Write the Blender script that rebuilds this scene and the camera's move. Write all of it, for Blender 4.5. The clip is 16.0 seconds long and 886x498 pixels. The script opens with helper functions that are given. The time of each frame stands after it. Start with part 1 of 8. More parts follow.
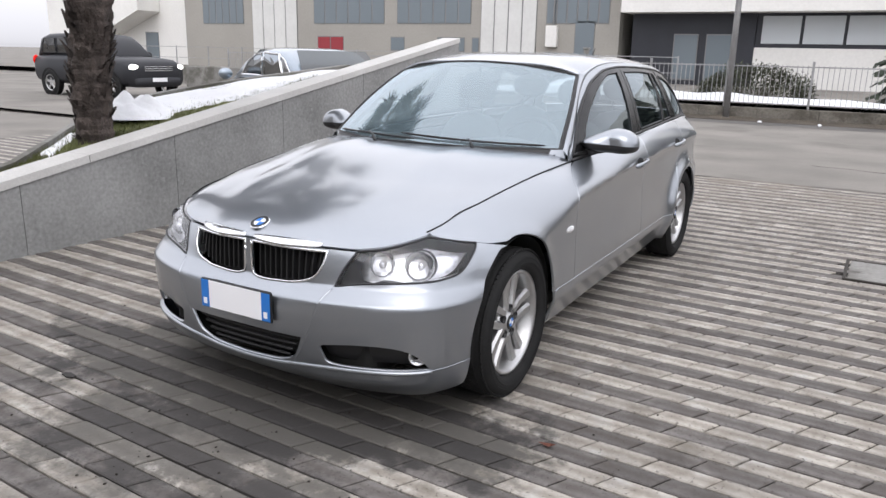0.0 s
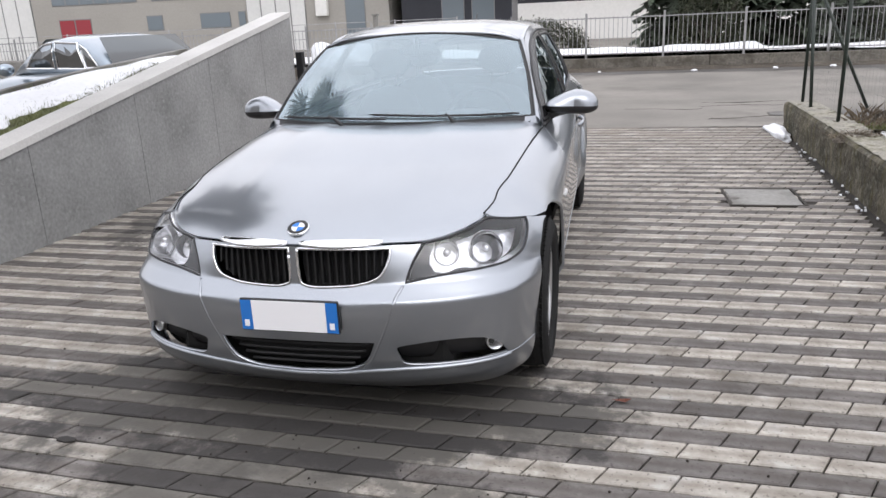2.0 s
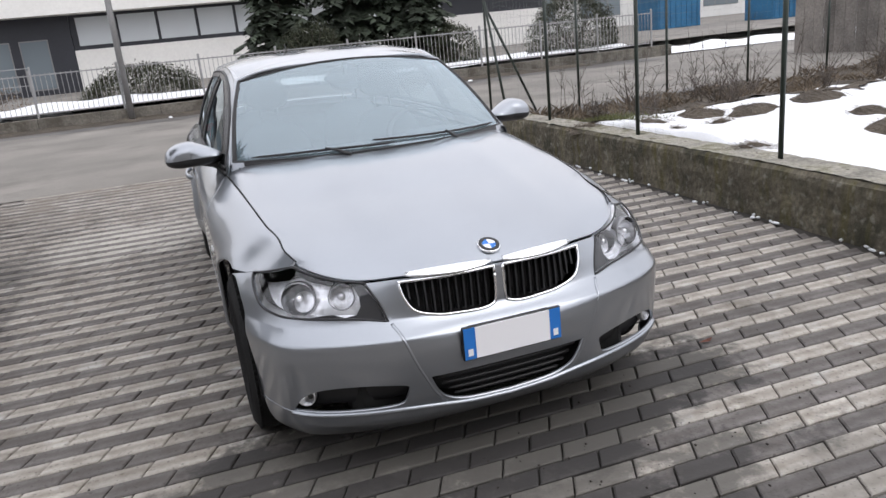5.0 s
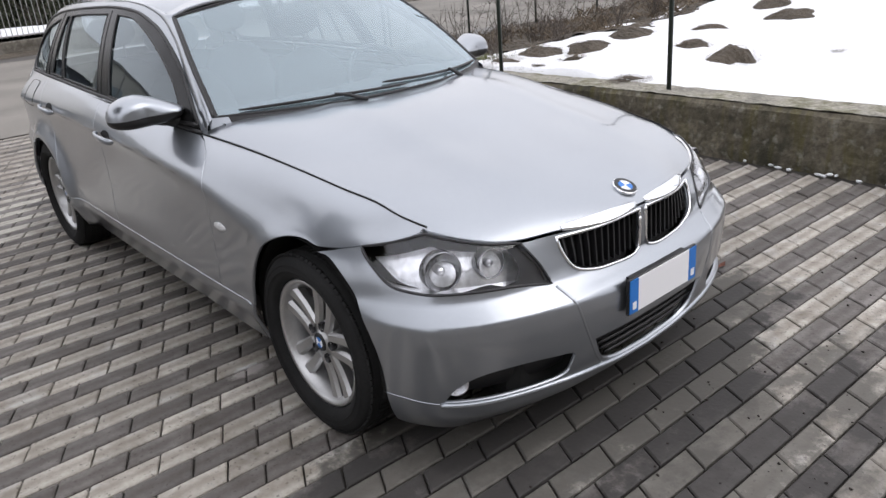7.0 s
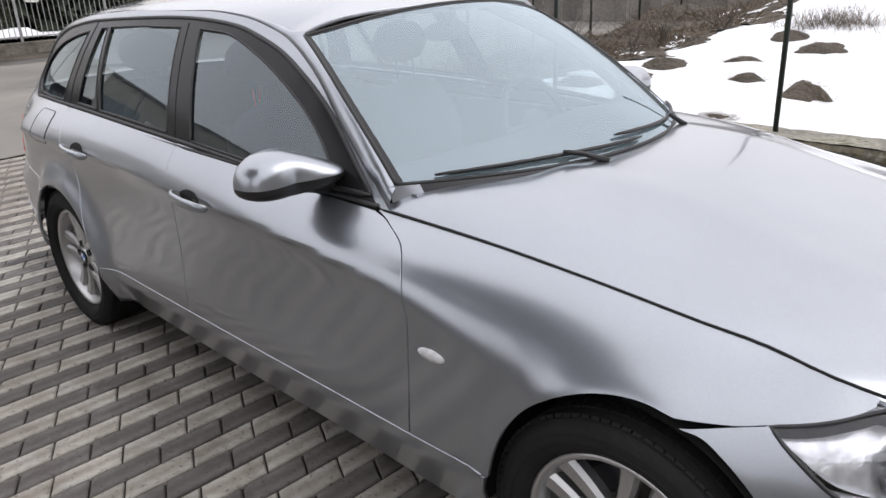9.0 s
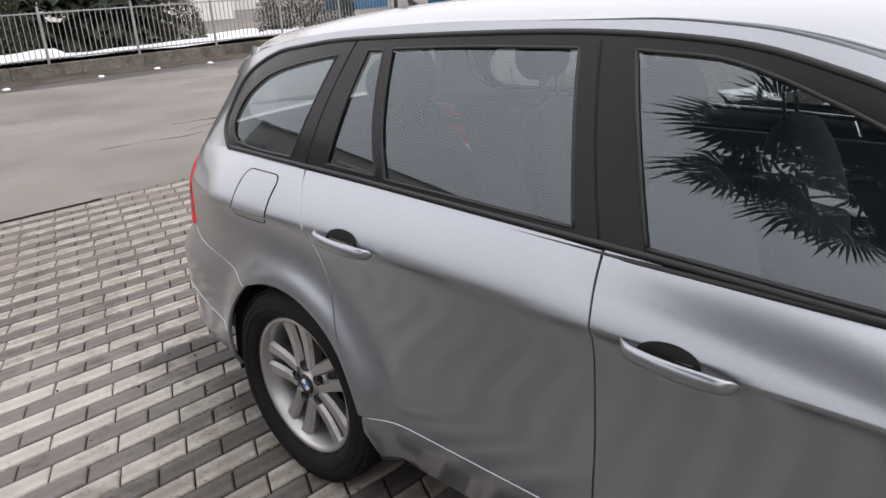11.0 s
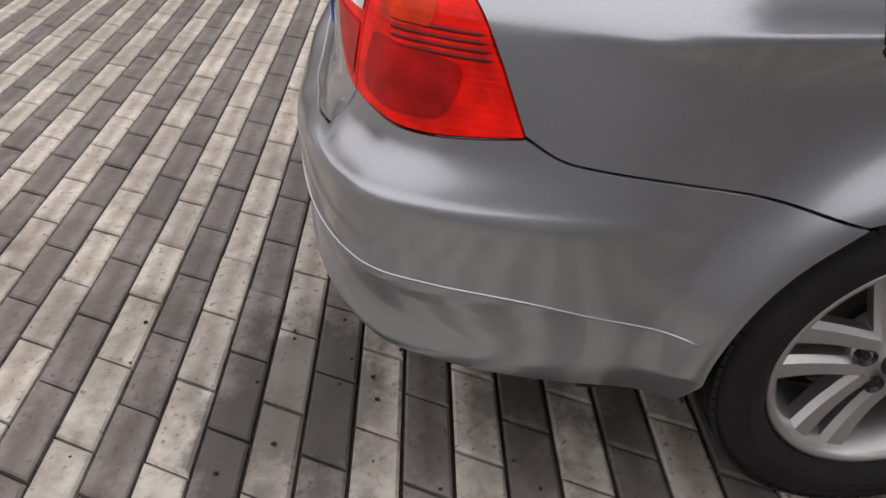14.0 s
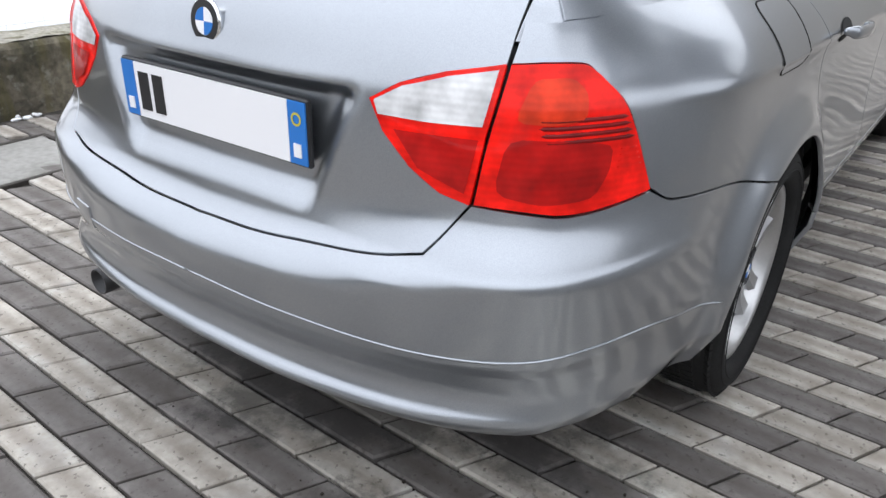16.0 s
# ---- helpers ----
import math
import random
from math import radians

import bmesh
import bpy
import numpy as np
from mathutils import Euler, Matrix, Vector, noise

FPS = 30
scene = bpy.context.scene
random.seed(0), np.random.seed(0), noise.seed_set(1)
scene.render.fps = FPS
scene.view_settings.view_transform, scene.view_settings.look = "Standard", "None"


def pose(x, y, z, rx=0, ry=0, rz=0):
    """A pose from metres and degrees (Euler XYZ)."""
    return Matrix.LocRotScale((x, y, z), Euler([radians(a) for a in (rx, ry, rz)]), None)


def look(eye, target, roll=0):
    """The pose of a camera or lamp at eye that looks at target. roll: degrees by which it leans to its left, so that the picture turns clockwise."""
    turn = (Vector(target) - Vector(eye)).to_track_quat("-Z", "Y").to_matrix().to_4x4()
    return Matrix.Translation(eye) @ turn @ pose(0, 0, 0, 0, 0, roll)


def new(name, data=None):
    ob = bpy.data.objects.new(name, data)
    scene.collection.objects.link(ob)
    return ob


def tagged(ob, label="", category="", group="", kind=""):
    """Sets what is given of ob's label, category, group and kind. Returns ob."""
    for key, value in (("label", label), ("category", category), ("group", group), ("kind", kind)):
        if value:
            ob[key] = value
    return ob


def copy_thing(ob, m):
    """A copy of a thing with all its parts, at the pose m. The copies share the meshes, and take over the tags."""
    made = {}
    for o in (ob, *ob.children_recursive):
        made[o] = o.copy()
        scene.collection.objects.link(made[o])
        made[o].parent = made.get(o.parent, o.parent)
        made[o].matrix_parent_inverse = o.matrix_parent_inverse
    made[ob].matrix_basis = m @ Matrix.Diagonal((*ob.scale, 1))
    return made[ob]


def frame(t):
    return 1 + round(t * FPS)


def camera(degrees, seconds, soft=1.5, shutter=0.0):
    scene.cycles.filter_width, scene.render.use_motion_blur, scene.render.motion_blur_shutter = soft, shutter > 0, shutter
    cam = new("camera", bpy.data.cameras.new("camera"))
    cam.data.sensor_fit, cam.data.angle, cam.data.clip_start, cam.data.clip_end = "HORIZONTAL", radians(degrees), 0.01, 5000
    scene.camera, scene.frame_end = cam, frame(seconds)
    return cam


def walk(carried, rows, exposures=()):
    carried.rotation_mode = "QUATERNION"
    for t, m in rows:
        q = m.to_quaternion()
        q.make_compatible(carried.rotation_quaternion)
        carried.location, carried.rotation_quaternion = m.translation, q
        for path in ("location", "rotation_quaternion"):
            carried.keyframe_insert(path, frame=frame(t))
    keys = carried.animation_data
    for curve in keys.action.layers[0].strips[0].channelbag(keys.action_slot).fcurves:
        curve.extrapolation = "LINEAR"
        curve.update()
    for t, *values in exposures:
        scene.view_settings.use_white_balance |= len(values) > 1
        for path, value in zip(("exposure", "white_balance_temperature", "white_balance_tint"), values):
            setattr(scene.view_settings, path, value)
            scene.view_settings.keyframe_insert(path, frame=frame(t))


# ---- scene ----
cam = camera(61.5, 16.0)
PATH = [
    (0, (2.06, -4.089, 1.408), (1.081, -2.421, 0.9), 1.3),
    (0.5, (1.903, -4.065, 1.381), (0.991, -2.392, 0.774), -0.8),
    (1, (1.652, -4.07, 1.382), (0.919, -2.334, 0.712), -1.8),
    (1.5, (1.406, -4.175, 1.399), (0.754, -2.396, 0.759), -1.8),
    (2, (1.097, -4.372, 1.44), (0.65, -2.514, 0.85), -2.6),
    (2.5, (0.788, -4.439, 1.442), (0.484, -2.537, 0.903), -4.7),
    (3, (0.454, -4.495, 1.458), (0.299, -2.57, 0.939), -4.7),
    (3.5, (0.074, -4.577, 1.473), (0.139, -2.657, 0.916), -4.1),
    (4, (-0.28, -4.513, 1.469), (0.005, -2.622, 0.884), -4.0),
    (4.2, (-0.418, -4.481, 1.47), (-0.083, -2.596, 0.893), -4.0),
    (6.3, (-1.697, -3.752, 1.51), (-0.65, -2.185, 0.84), -6.3),
    (6.5, (-1.775, -3.655, 1.498), (-0.712, -2.115, 0.794), -5.4),
    (7, (-1.878, -3.332, 1.494), (-0.689, -1.909, 0.743), -4.9),
    (7.5, (-1.959, -3.051, 1.456), (-0.71, -1.69, 0.689), -2.8),
    (8, (-2.002, -2.729, 1.467), (-0.707, -1.416, 0.691), -3.3),
    (8.2, (-1.988, -2.587, 1.471), (-0.673, -1.285, 0.712), -2.7),
    (10.3, (-1.931, -0.96, 1.507), (-0.562, 0.347, 0.862), -2.7),
    (10.5, (-1.967, -0.786, 1.474), (-0.582, 0.51, 0.839), -2.5),
    (11, (-1.956, -0.36, 1.47), (-0.608, 0.952, 0.79), -3.4),
    (11.5, (-1.877, 0.088, 1.483), (-0.558, 1.428, 0.801), -2.4),
    (12, (-1.865, 0.531, 1.468), (-0.475, 1.791, 0.774), -0.8),
    (12.5, (-1.807, 0.959, 1.43), (-0.337, 2.117, 0.724), -1.7),
    (13, (-1.766, 1.404, 1.396), (-0.145, 2.258, 0.596), 0.9),
    (13.5, (-1.787, 1.789, 1.295), (-0.017, 2.11, 0.422), 2.2),
    (14, (-1.649, 2.171, 1.158), (-0.011, 2.079, 0.014), -0.1),
    (14.5, (-1.591, 2.464, 1.098), (-0.046, 1.883, -0.031), 4.8),
    (15, (-1.49, 2.739, 1.095), (-0.148, 1.757, -0.017), 4.7),
    (15.5, (-1.303, 2.943, 1.13), (-0.111, 1.698, 0.114), 1.5),
    (16, (-1.149, 3.137, 1.155), (-0.104, 1.679, 0.271), 1.5),
]
EXPOSURES = [(0, -0.12, 6380, 12), (2.5, -0.14, 6380, 12), (3.5, -0.24, 6350, 12), (7, -0.32, 6400, 12), (10.5, -0.20, 6600, 13), (12, -0.14, 6750, 16), (13.5, -0.32, 7000, 17), (14, -0.26, 6900, 16), (14.5, 0.02, 6750, 15), (16, 0.20, 6200, 9)]
walk(cam, [(t, look(eye, target, roll)) for t, eye, target, roll in PATH], EXPOSURES)

# ---- light: a bright overcast winter sky ----
world = bpy.data.worlds.new("overcast")
scene.world = world
world.use_nodes = True
wn, wl = world.node_tree.nodes, world.node_tree.links
sky = wn.new("ShaderNodeTexSky")
sky.sky_type, sky.sun_disc = 'NISHITA', False
sky.sun_elevation, sky.sun_rotation = radians(48), radians(150)
sky.air_density, sky.dust_density, sky.ozone_density = 1.0, 4.0, 1.0
hs = wn.new("ShaderNodeHueSaturation")
hs.inputs["Saturation"].default_value = 0.25
wl.new(sky.outputs["Color"], hs.inputs["Color"])
cloud = wn.new("ShaderNodeMix")
cloud.data_type = 'RGBA'
cloud.inputs[0].default_value = 0.78
cloud.inputs[7].default_value = (9.6, 9.6, 10.0, 1)
wl.new(hs.outputs["Color"], cloud.inputs[6])
# an overcast sky is about three times as bright overhead as at the horizon
up_z = wn.new("ShaderNodeSeparateXYZ")
wl.new(wn.new("ShaderNodeTexCoord").outputs["Generated"], up_z.inputs[0])
grad = wn.new("ShaderNodeMapRange")
grad.inputs["To Min"].default_value, grad.inputs["To Max"].default_value = 0.88, 2.12
rise = wn.new("ShaderNodeMath")
rise.operation = 'POWER'
rise.inputs[1].default_value = 0.5
rise.use_clamp = True
lift_ = wn.new("ShaderNodeClamp")
wl.new(up_z.outputs["Z"], lift_.inputs["Value"])
wl.new(lift_.outputs[0], rise.inputs[0])
wl.new(rise.outputs[0], grad.inputs["Value"])
dome = wn.new("ShaderNodeVectorMath")
dome.operation = 'SCALE'
wl.new(cloud.outputs[2], dome.inputs[0])
wl.new(grad.outputs["Result"], dome.inputs["Scale"])
wl.new(dome.outputs[0], wn["Background"].inputs["Color"])
wn["Background"].inputs["Strength"].default_value = 0.12
sun = new("sun", bpy.data.lights.new("sun", 'SUN'))
sun.data.energy, sun.data.angle, sun.data.color = 0.5, radians(40), (1.0, 0.97, 0.93)
sun.matrix_world = look((0, 0, 30), (0 - 18 * math.sin(radians(150)), 0 + 18 * math.cos(radians(150)) * -1, 30 - 20))


# ---- materials ----
def ramp_noise(nt, scale, detail, lo, hi, coord):
    n = nt.nodes.new("ShaderNodeTexNoise")
    n.inputs["Scale"].default_value, n.inputs["Detail"].default_value = scale, detail
    nt.links.new(coord, n.inputs["Vector"])
    m = nt.nodes.new("ShaderNodeMapRange")
    m.inputs["From Min"].default_value, m.inputs["From Max"].default_value = 0.3, 0.7
    m.inputs["To Min"].default_value, m.inputs["To Max"].default_value = lo, hi
    nt.links.new(n.outputs["Fac"], m.inputs["Value"])
    return n.outputs["Fac"], m.outputs["Result"]


def mul(nt, a, b):
    m = nt.nodes.new("ShaderNodeMath")
    m.operation = 'MULTIPLY'
    nt.links.new(a, m.inputs[0])
    if isinstance(b, float):
        m.inputs[1].default_value = b
    else:
        nt.links.new(b, m.inputs[1])
    return m.outputs[0]


def mixed(nt, fac, a, b):
    """Mix of two colours; each is a socket or a tuple."""
    m = nt.nodes.new("ShaderNodeMix")
    m.data_type = 'RGBA'
    for k, v in ((0, fac), (6, a), (7, b)):
        if isinstance(v, (tuple, float)):
            m.inputs[k].default_value = (*v, 1) if isinstance(v, tuple) else v
        else:
            nt.links.new(v, m.inputs[k])
    return m.outputs[2]


def surf(name, base, rough=0.7, metal=0.0, var=0.15, coarse=3.0, fine=60.0, bump=0.25, depth=0.002, rnd=0.0,
         stain=None, stain_scale=1.2, stain_at=(0.52, 0.62), coat=0.0, spec=0.5, island=0.0):
    """A painted, stony or woody surface: base colour varied at two scales, fine relief, stains of another colour."""
    m = bpy.data.materials.new(name)
    m.use_nodes = True
    nt = m.node_tree
    b = nt.nodes["Principled BSDF"]
    pos = nt.nodes.new("ShaderNodeNewGeometry").outputs["Position"]
    _, c1 = ramp_noise(nt, coarse, 4, 1 - var, 1 + var, pos)
    f2, c2 = ramp_noise(nt, fine, 3, 1 - var * 0.7, 1 + var * 0.7, pos)
    v = mul(nt, c1, c2)
    if rnd:
        r = nt.nodes.new("ShaderNodeObjectInfo").outputs["Random"]
        mr = nt.nodes.new("ShaderNodeMapRange")
        mr.inputs["To Min"].default_value, mr.inputs["To Max"].default_value = 1 - rnd, 1 + rnd
        nt.links.new(r, mr.inputs["Value"])
        v = mul(nt, v, mr.outputs["Result"])
    if island:
        r = nt.nodes.new("ShaderNodeNewGeometry").outputs["Random Per Island"]
        mr = nt.nodes.new("ShaderNodeMapRange")
        mr.inputs["To Min"].default_value, mr.inputs["To Max"].default_value = 1 - island, 1 + island
        nt.links.new(r, mr.inputs["Value"])
        v = mul(nt, v, mr.outputs["Result"])
    sc = nt.nodes.new("ShaderNodeVectorMath")
    sc.operation = 'SCALE'
    sc.inputs[0].default_value = base
    nt.links.new(v, sc.inputs["Scale"])
    col = sc.outputs[0]
    if stain:
        n = nt.nodes.new("ShaderNodeTexNoise")
        n.inputs["Scale"].default_value, n.inputs["Detail"].default_value, n.inputs["Roughness"].default_value = stain_scale, 8, 0.65
        nt.links.new(pos, n.inputs["Vector"])
        mr = nt.nodes.new("ShaderNodeMapRange")
        mr.inputs["From Min"].default_value, mr.inputs["From Max"].default_value = stain_at
        mr.inputs["To Max"].default_value = 0.8
        nt.links.new(n.outputs["Fac"], mr.inputs["Value"])
        col = mixed(nt, mr.outputs["Result"], col, stain)
    nt.links.new(col, b.inputs["Base Color"])
    b.inputs["Roughness"].default_value, b.inputs["Metallic"].default_value = rough, metal
    b.inputs["Specular IOR Level"].default_value = spec
    b.inputs["Coat Weight"].default_value, b.inputs["Coat Roughness"].default_value = coat, 0.03
    if bump:
        bp = nt.nodes.new("ShaderNodeBump")
        bp.inputs["Strength"].default_value, bp.inputs["Distance"].default_value = bump, depth
        nt.links.new(f2, bp.inputs["Height"])
        nt.links.new(bp.outputs["Normal"], b.inputs["Normal"])
    return m


def plain(name, base, rough=0.5, metal=0.0, coat=0.0, emit=None, strength=0.0):
    m = bpy.data.materials.new(name)
    m.use_nodes = True
    b = m.node_tree.nodes["Principled BSDF"]
    b.inputs["Base Color"].default_value = (*base, 1)
    b.inputs["Roughness"].default_value, b.inputs["Metallic"].default_value = rough, metal
    b.inputs["Coat Weight"].default_value = coat
    if emit:
        b.inputs["Emission Color"].default_value, b.inputs["Emission Strength"].default_value = (*emit, 1), strength
    return m


def glassy(name, tint, rough=0.0, clear=0.9, f0=0.10, dust_glare=0.0, sheen=(1, 1, 1)):
    """A thin pane: mirror gloss that grows at grazing angles over a tinted see-through sheet with a dusty, bluish film
    that paints in sky glare.
    """
    m = bpy.data.materials.new(name)
    m.use_nodes = True
    nt = m.node_tree
    nt.nodes.remove(nt.nodes["Principled BSDF"])
    out = nt.nodes["Material Output"]
    tr, gl, lw, mx = (nt.nodes.new("ShaderNode" + k) for k in ("BsdfTransparent", "BsdfGlossy", "LayerWeight", "MixShader"))
    tr.inputs["Color"].default_value = (*[c * clear for c in tint], 1)
    gl.inputs["Roughness"].default_value, gl.inputs["Color"].default_value = rough, (*sheen, 1)
    lw.inputs["Blend"].default_value = 0.5
    pw, ma = nt.nodes.new("ShaderNodeMath"), nt.nodes.new("ShaderNodeMath")
    pw.operation, ma.operation = 'POWER', 'MULTIPLY_ADD'
    nt.links.new(lw.outputs["Facing"], pw.inputs[0])
    pw.inputs[1].default_value = 4.0
    nt.links.new(pw.outputs[0], ma.inputs[0])
    ma.inputs[1].default_value, ma.inputs[2].default_value = 1 - f0, f0
    nt.links.new(ma.outputs[0], mx.inputs[0])
    under = tr.outputs[0]
    if dust_glare:
        df, md = nt.nodes.new("ShaderNodeBsdfDiffuse"), nt.nodes.new("ShaderNodeMixShader")
        # bluish film: thin dirt plus sky glare put into the colour
        df.inputs["Color"].default_value = (0.46, 0.62, 0.70, 1)
        pos = nt.nodes.new("ShaderNodeNewGeometry").outputs["Position"]
        _, amount = ramp_noise(nt, 3.5, 5, dust_glare * 0.85, dust_glare * 1.15, pos)
        nt.links.new(amount, md.inputs[0])
        nt.links.new(under, md.inputs[1])
        nt.links.new(df.outputs[0], md.inputs[2])
        under = md.outputs[0]
    nt.links.new(under, mx.inputs[1])
    nt.links.new(gl.outputs[0], mx.inputs[2])
    nt.links.new(mx.outputs[0], out.inputs["Surface"])
    return m


def paint(name, base, metal=0.90, rough=0.29, flake=0.12):
    """Metallic car paint: flakes under a clear coat, thinly road-dusted."""
    m = bpy.data.materials.new(name)
    m.use_nodes = True
    nt = m.node_tree
    b = nt.nodes["Principled BSDF"]
    pos = nt.nodes.new("ShaderNodeNewGeometry").outputs["Position"]
    _, c1 = ramp_noise(nt, 2.3, 5, 0.95, 1.05, pos)
    f2, c2 = ramp_noise(nt, 900.0, 1, 1 - flake, 1 + flake, pos)
    sc = nt.nodes.new("ShaderNodeVectorMath")
    sc.operation = 'SCALE'
    sc.inputs[0].default_value = base
    nt.links.new(mul(nt, c1, c2), sc.inputs["Scale"])
    nt.links.new(sc.outputs[0], b.inputs["Base Color"])
    _, r1 = ramp_noise(nt, 5.0, 6, 0.05, 0.12, pos)
    nt.links.new(r1, b.inputs["Coat Roughness"])
    b.inputs["Metallic"].default_value, b.inputs["Roughness"].default_value = metal, rough
    b.inputs["Coat Weight"].default_value, b.inputs["Coat IOR"].default_value = 1.0, 1.55
    return m


def paver(name, base, dirt):
    """Concrete setts: mottled, dusted with dirt, with old oil, wet dirt and painted contact shade where the car stands.
    """
    m = surf(name, base, 0.82, var=0.16, coarse=2.6, fine=55, bump=0.6, depth=0.003, rnd=0.17, island=0.17, stain=dirt, stain_scale=2.4, stain_at=(0.56, 0.70))
    nt = m.node_tree
    b = nt.nodes["Principled BSDF"]
    old = b.inputs["Base Color"].links[0].from_socket
    pos = nt.nodes.new("ShaderNodeNewGeometry").outputs["Position"]
    # blotches within one sett, lime pale and dirt dark
    _, blot = ramp_noise(nt, 9.0, 8, -0.45, 1.1, pos)
    cb = nt.nodes.new("ShaderNodeClamp")
    nt.links.new(blot, cb.inputs["Value"])
    old = mixed(nt, mul(nt, cb.outputs[0], 0.5), old, tuple(c * k for c, k in zip(base, (0.42, 0.38, 0.34))))
    _, pale = ramp_noise(nt, 7.5, 4, -1.6, 0.8, pos)
    cl = nt.nodes.new("ShaderNodeClamp")
    nt.links.new(pale, cl.inputs["Value"])
    old = mixed(nt, mul(nt, cl.outputs[0], 0.5), old, tuple(min(0.5, c * 1.6) for c in base))
    # specks of grit
    _, grit = ramp_noise(nt, 60.0, 3, -4.2, 1.3, pos)
    cg = nt.nodes.new("ShaderNodeClamp")
    nt.links.new(grit, cg.inputs["Value"])
    old = mixed(nt, mul(nt, cg.outputs[0], 0.6), old, (0.04, 0.034, 0.028))
    # dirt caught along the joints between the rows
    sp = nt.nodes.new("ShaderNodeSeparateXYZ")
    nt.links.new(pos, sp.inputs[0])
    wv = nt.nodes.new("ShaderNodeMath")
    ty = nt.nodes.new("ShaderNodeMath")
    ty.operation = 'MULTIPLY_ADD'
    nt.links.new(sp.outputs["X"], ty.inputs[0])
    ty.inputs[1].default_value = 0.035
    nt.links.new(sp.outputs["Y"], ty.inputs[2])
    wv.operation = 'MULTIPLY_ADD'
    nt.links.new(ty.outputs[0], wv.inputs[0])
    wv.inputs[1].default_value, wv.inputs[2].default_value = 1 / 0.1002, 2.335 / 0.1002 + 0.5
    pp = nt.nodes.new("ShaderNodeMath")
    pp.operation = 'PINGPONG'
    nt.links.new(wv.outputs[0], pp.inputs[0])
    pp.inputs[1].default_value = 0.5
    jn = nt.nodes.new("ShaderNodeTexNoise")
    jn.inputs["Scale"].default_value, jn.inputs["Detail"].default_value, jn.inputs["Roughness"].default_value = 14.0, 6, 0.65
    nt.links.new(pos, jn.inputs["Vector"])
    js = nt.nodes.new("ShaderNodeMath")
    js.operation = 'MULTIPLY_ADD'
    nt.links.new(jn.outputs["Fac"], js.inputs[0])
    js.inputs[1].default_value = -0.42
    nt.links.new(pp.outputs[0], js.inputs[2])
    jr = nt.nodes.new("ShaderNodeMapRange")
    jr.inputs["From Min"].default_value, jr.inputs["From Max"].default_value = 0.07, -0.16
    jr.inputs["To Max"].default_value = 0.45
    nt.links.new(js.outputs[0], jr.inputs["Value"])
    old = mixed(nt, jr.outputs["Result"], old, tuple(c * k for c, k in zip(base, (0.36, 0.32, 0.28))))
    # a paler patch behind the car, a lime splash by the front wheel, damp ground and old oil before the car, ragged at
    # the rims
    # under nose and tail the dark also paints in the car's contact shade
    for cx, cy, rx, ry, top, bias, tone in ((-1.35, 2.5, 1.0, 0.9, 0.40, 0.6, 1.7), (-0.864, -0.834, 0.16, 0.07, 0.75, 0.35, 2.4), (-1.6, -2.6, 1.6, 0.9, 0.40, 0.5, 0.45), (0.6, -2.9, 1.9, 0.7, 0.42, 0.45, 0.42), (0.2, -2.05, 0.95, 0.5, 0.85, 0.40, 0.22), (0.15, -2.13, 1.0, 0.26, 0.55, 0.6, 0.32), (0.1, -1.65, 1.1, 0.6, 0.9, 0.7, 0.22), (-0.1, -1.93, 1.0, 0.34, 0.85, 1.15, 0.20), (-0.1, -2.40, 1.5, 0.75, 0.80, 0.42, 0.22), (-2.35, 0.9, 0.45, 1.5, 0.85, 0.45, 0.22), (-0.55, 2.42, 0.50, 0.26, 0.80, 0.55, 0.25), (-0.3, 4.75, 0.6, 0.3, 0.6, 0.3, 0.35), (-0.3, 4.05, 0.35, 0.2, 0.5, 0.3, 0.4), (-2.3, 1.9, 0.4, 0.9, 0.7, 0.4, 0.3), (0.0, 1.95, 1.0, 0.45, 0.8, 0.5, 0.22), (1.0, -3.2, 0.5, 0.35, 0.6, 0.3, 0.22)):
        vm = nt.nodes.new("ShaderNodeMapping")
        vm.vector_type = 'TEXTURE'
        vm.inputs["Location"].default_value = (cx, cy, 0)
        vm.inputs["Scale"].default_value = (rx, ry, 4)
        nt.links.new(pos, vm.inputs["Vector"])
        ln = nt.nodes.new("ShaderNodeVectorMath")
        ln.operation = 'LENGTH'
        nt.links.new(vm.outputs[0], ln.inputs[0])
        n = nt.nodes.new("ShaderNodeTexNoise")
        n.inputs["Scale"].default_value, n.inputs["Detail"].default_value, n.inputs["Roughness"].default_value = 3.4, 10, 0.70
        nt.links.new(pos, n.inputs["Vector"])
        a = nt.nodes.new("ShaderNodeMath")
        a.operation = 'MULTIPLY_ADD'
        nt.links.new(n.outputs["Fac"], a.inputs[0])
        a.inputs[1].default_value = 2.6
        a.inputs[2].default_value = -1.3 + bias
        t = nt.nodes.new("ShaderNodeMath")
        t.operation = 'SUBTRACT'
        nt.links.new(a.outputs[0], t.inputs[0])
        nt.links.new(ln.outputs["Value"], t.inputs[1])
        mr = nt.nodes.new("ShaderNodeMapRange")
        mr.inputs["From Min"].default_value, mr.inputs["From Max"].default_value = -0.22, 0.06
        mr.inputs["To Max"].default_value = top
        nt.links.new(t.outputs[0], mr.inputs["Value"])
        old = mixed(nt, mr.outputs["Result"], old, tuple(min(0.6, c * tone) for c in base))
    # mud carried in from the street
    mud = nt.nodes.new("ShaderNodeMapRange")
    mud.inputs["From Min"].default_value, mud.inputs["From Max"].default_value = 2.6, 5.8
    nt.links.new(sp.outputs["Y"], mud.inputs["Value"])
    _, streak = ramp_noise(nt, 2.2, 7, -0.5, 1.6, pos)
    cm = nt.nodes.new("ShaderNodeClamp")
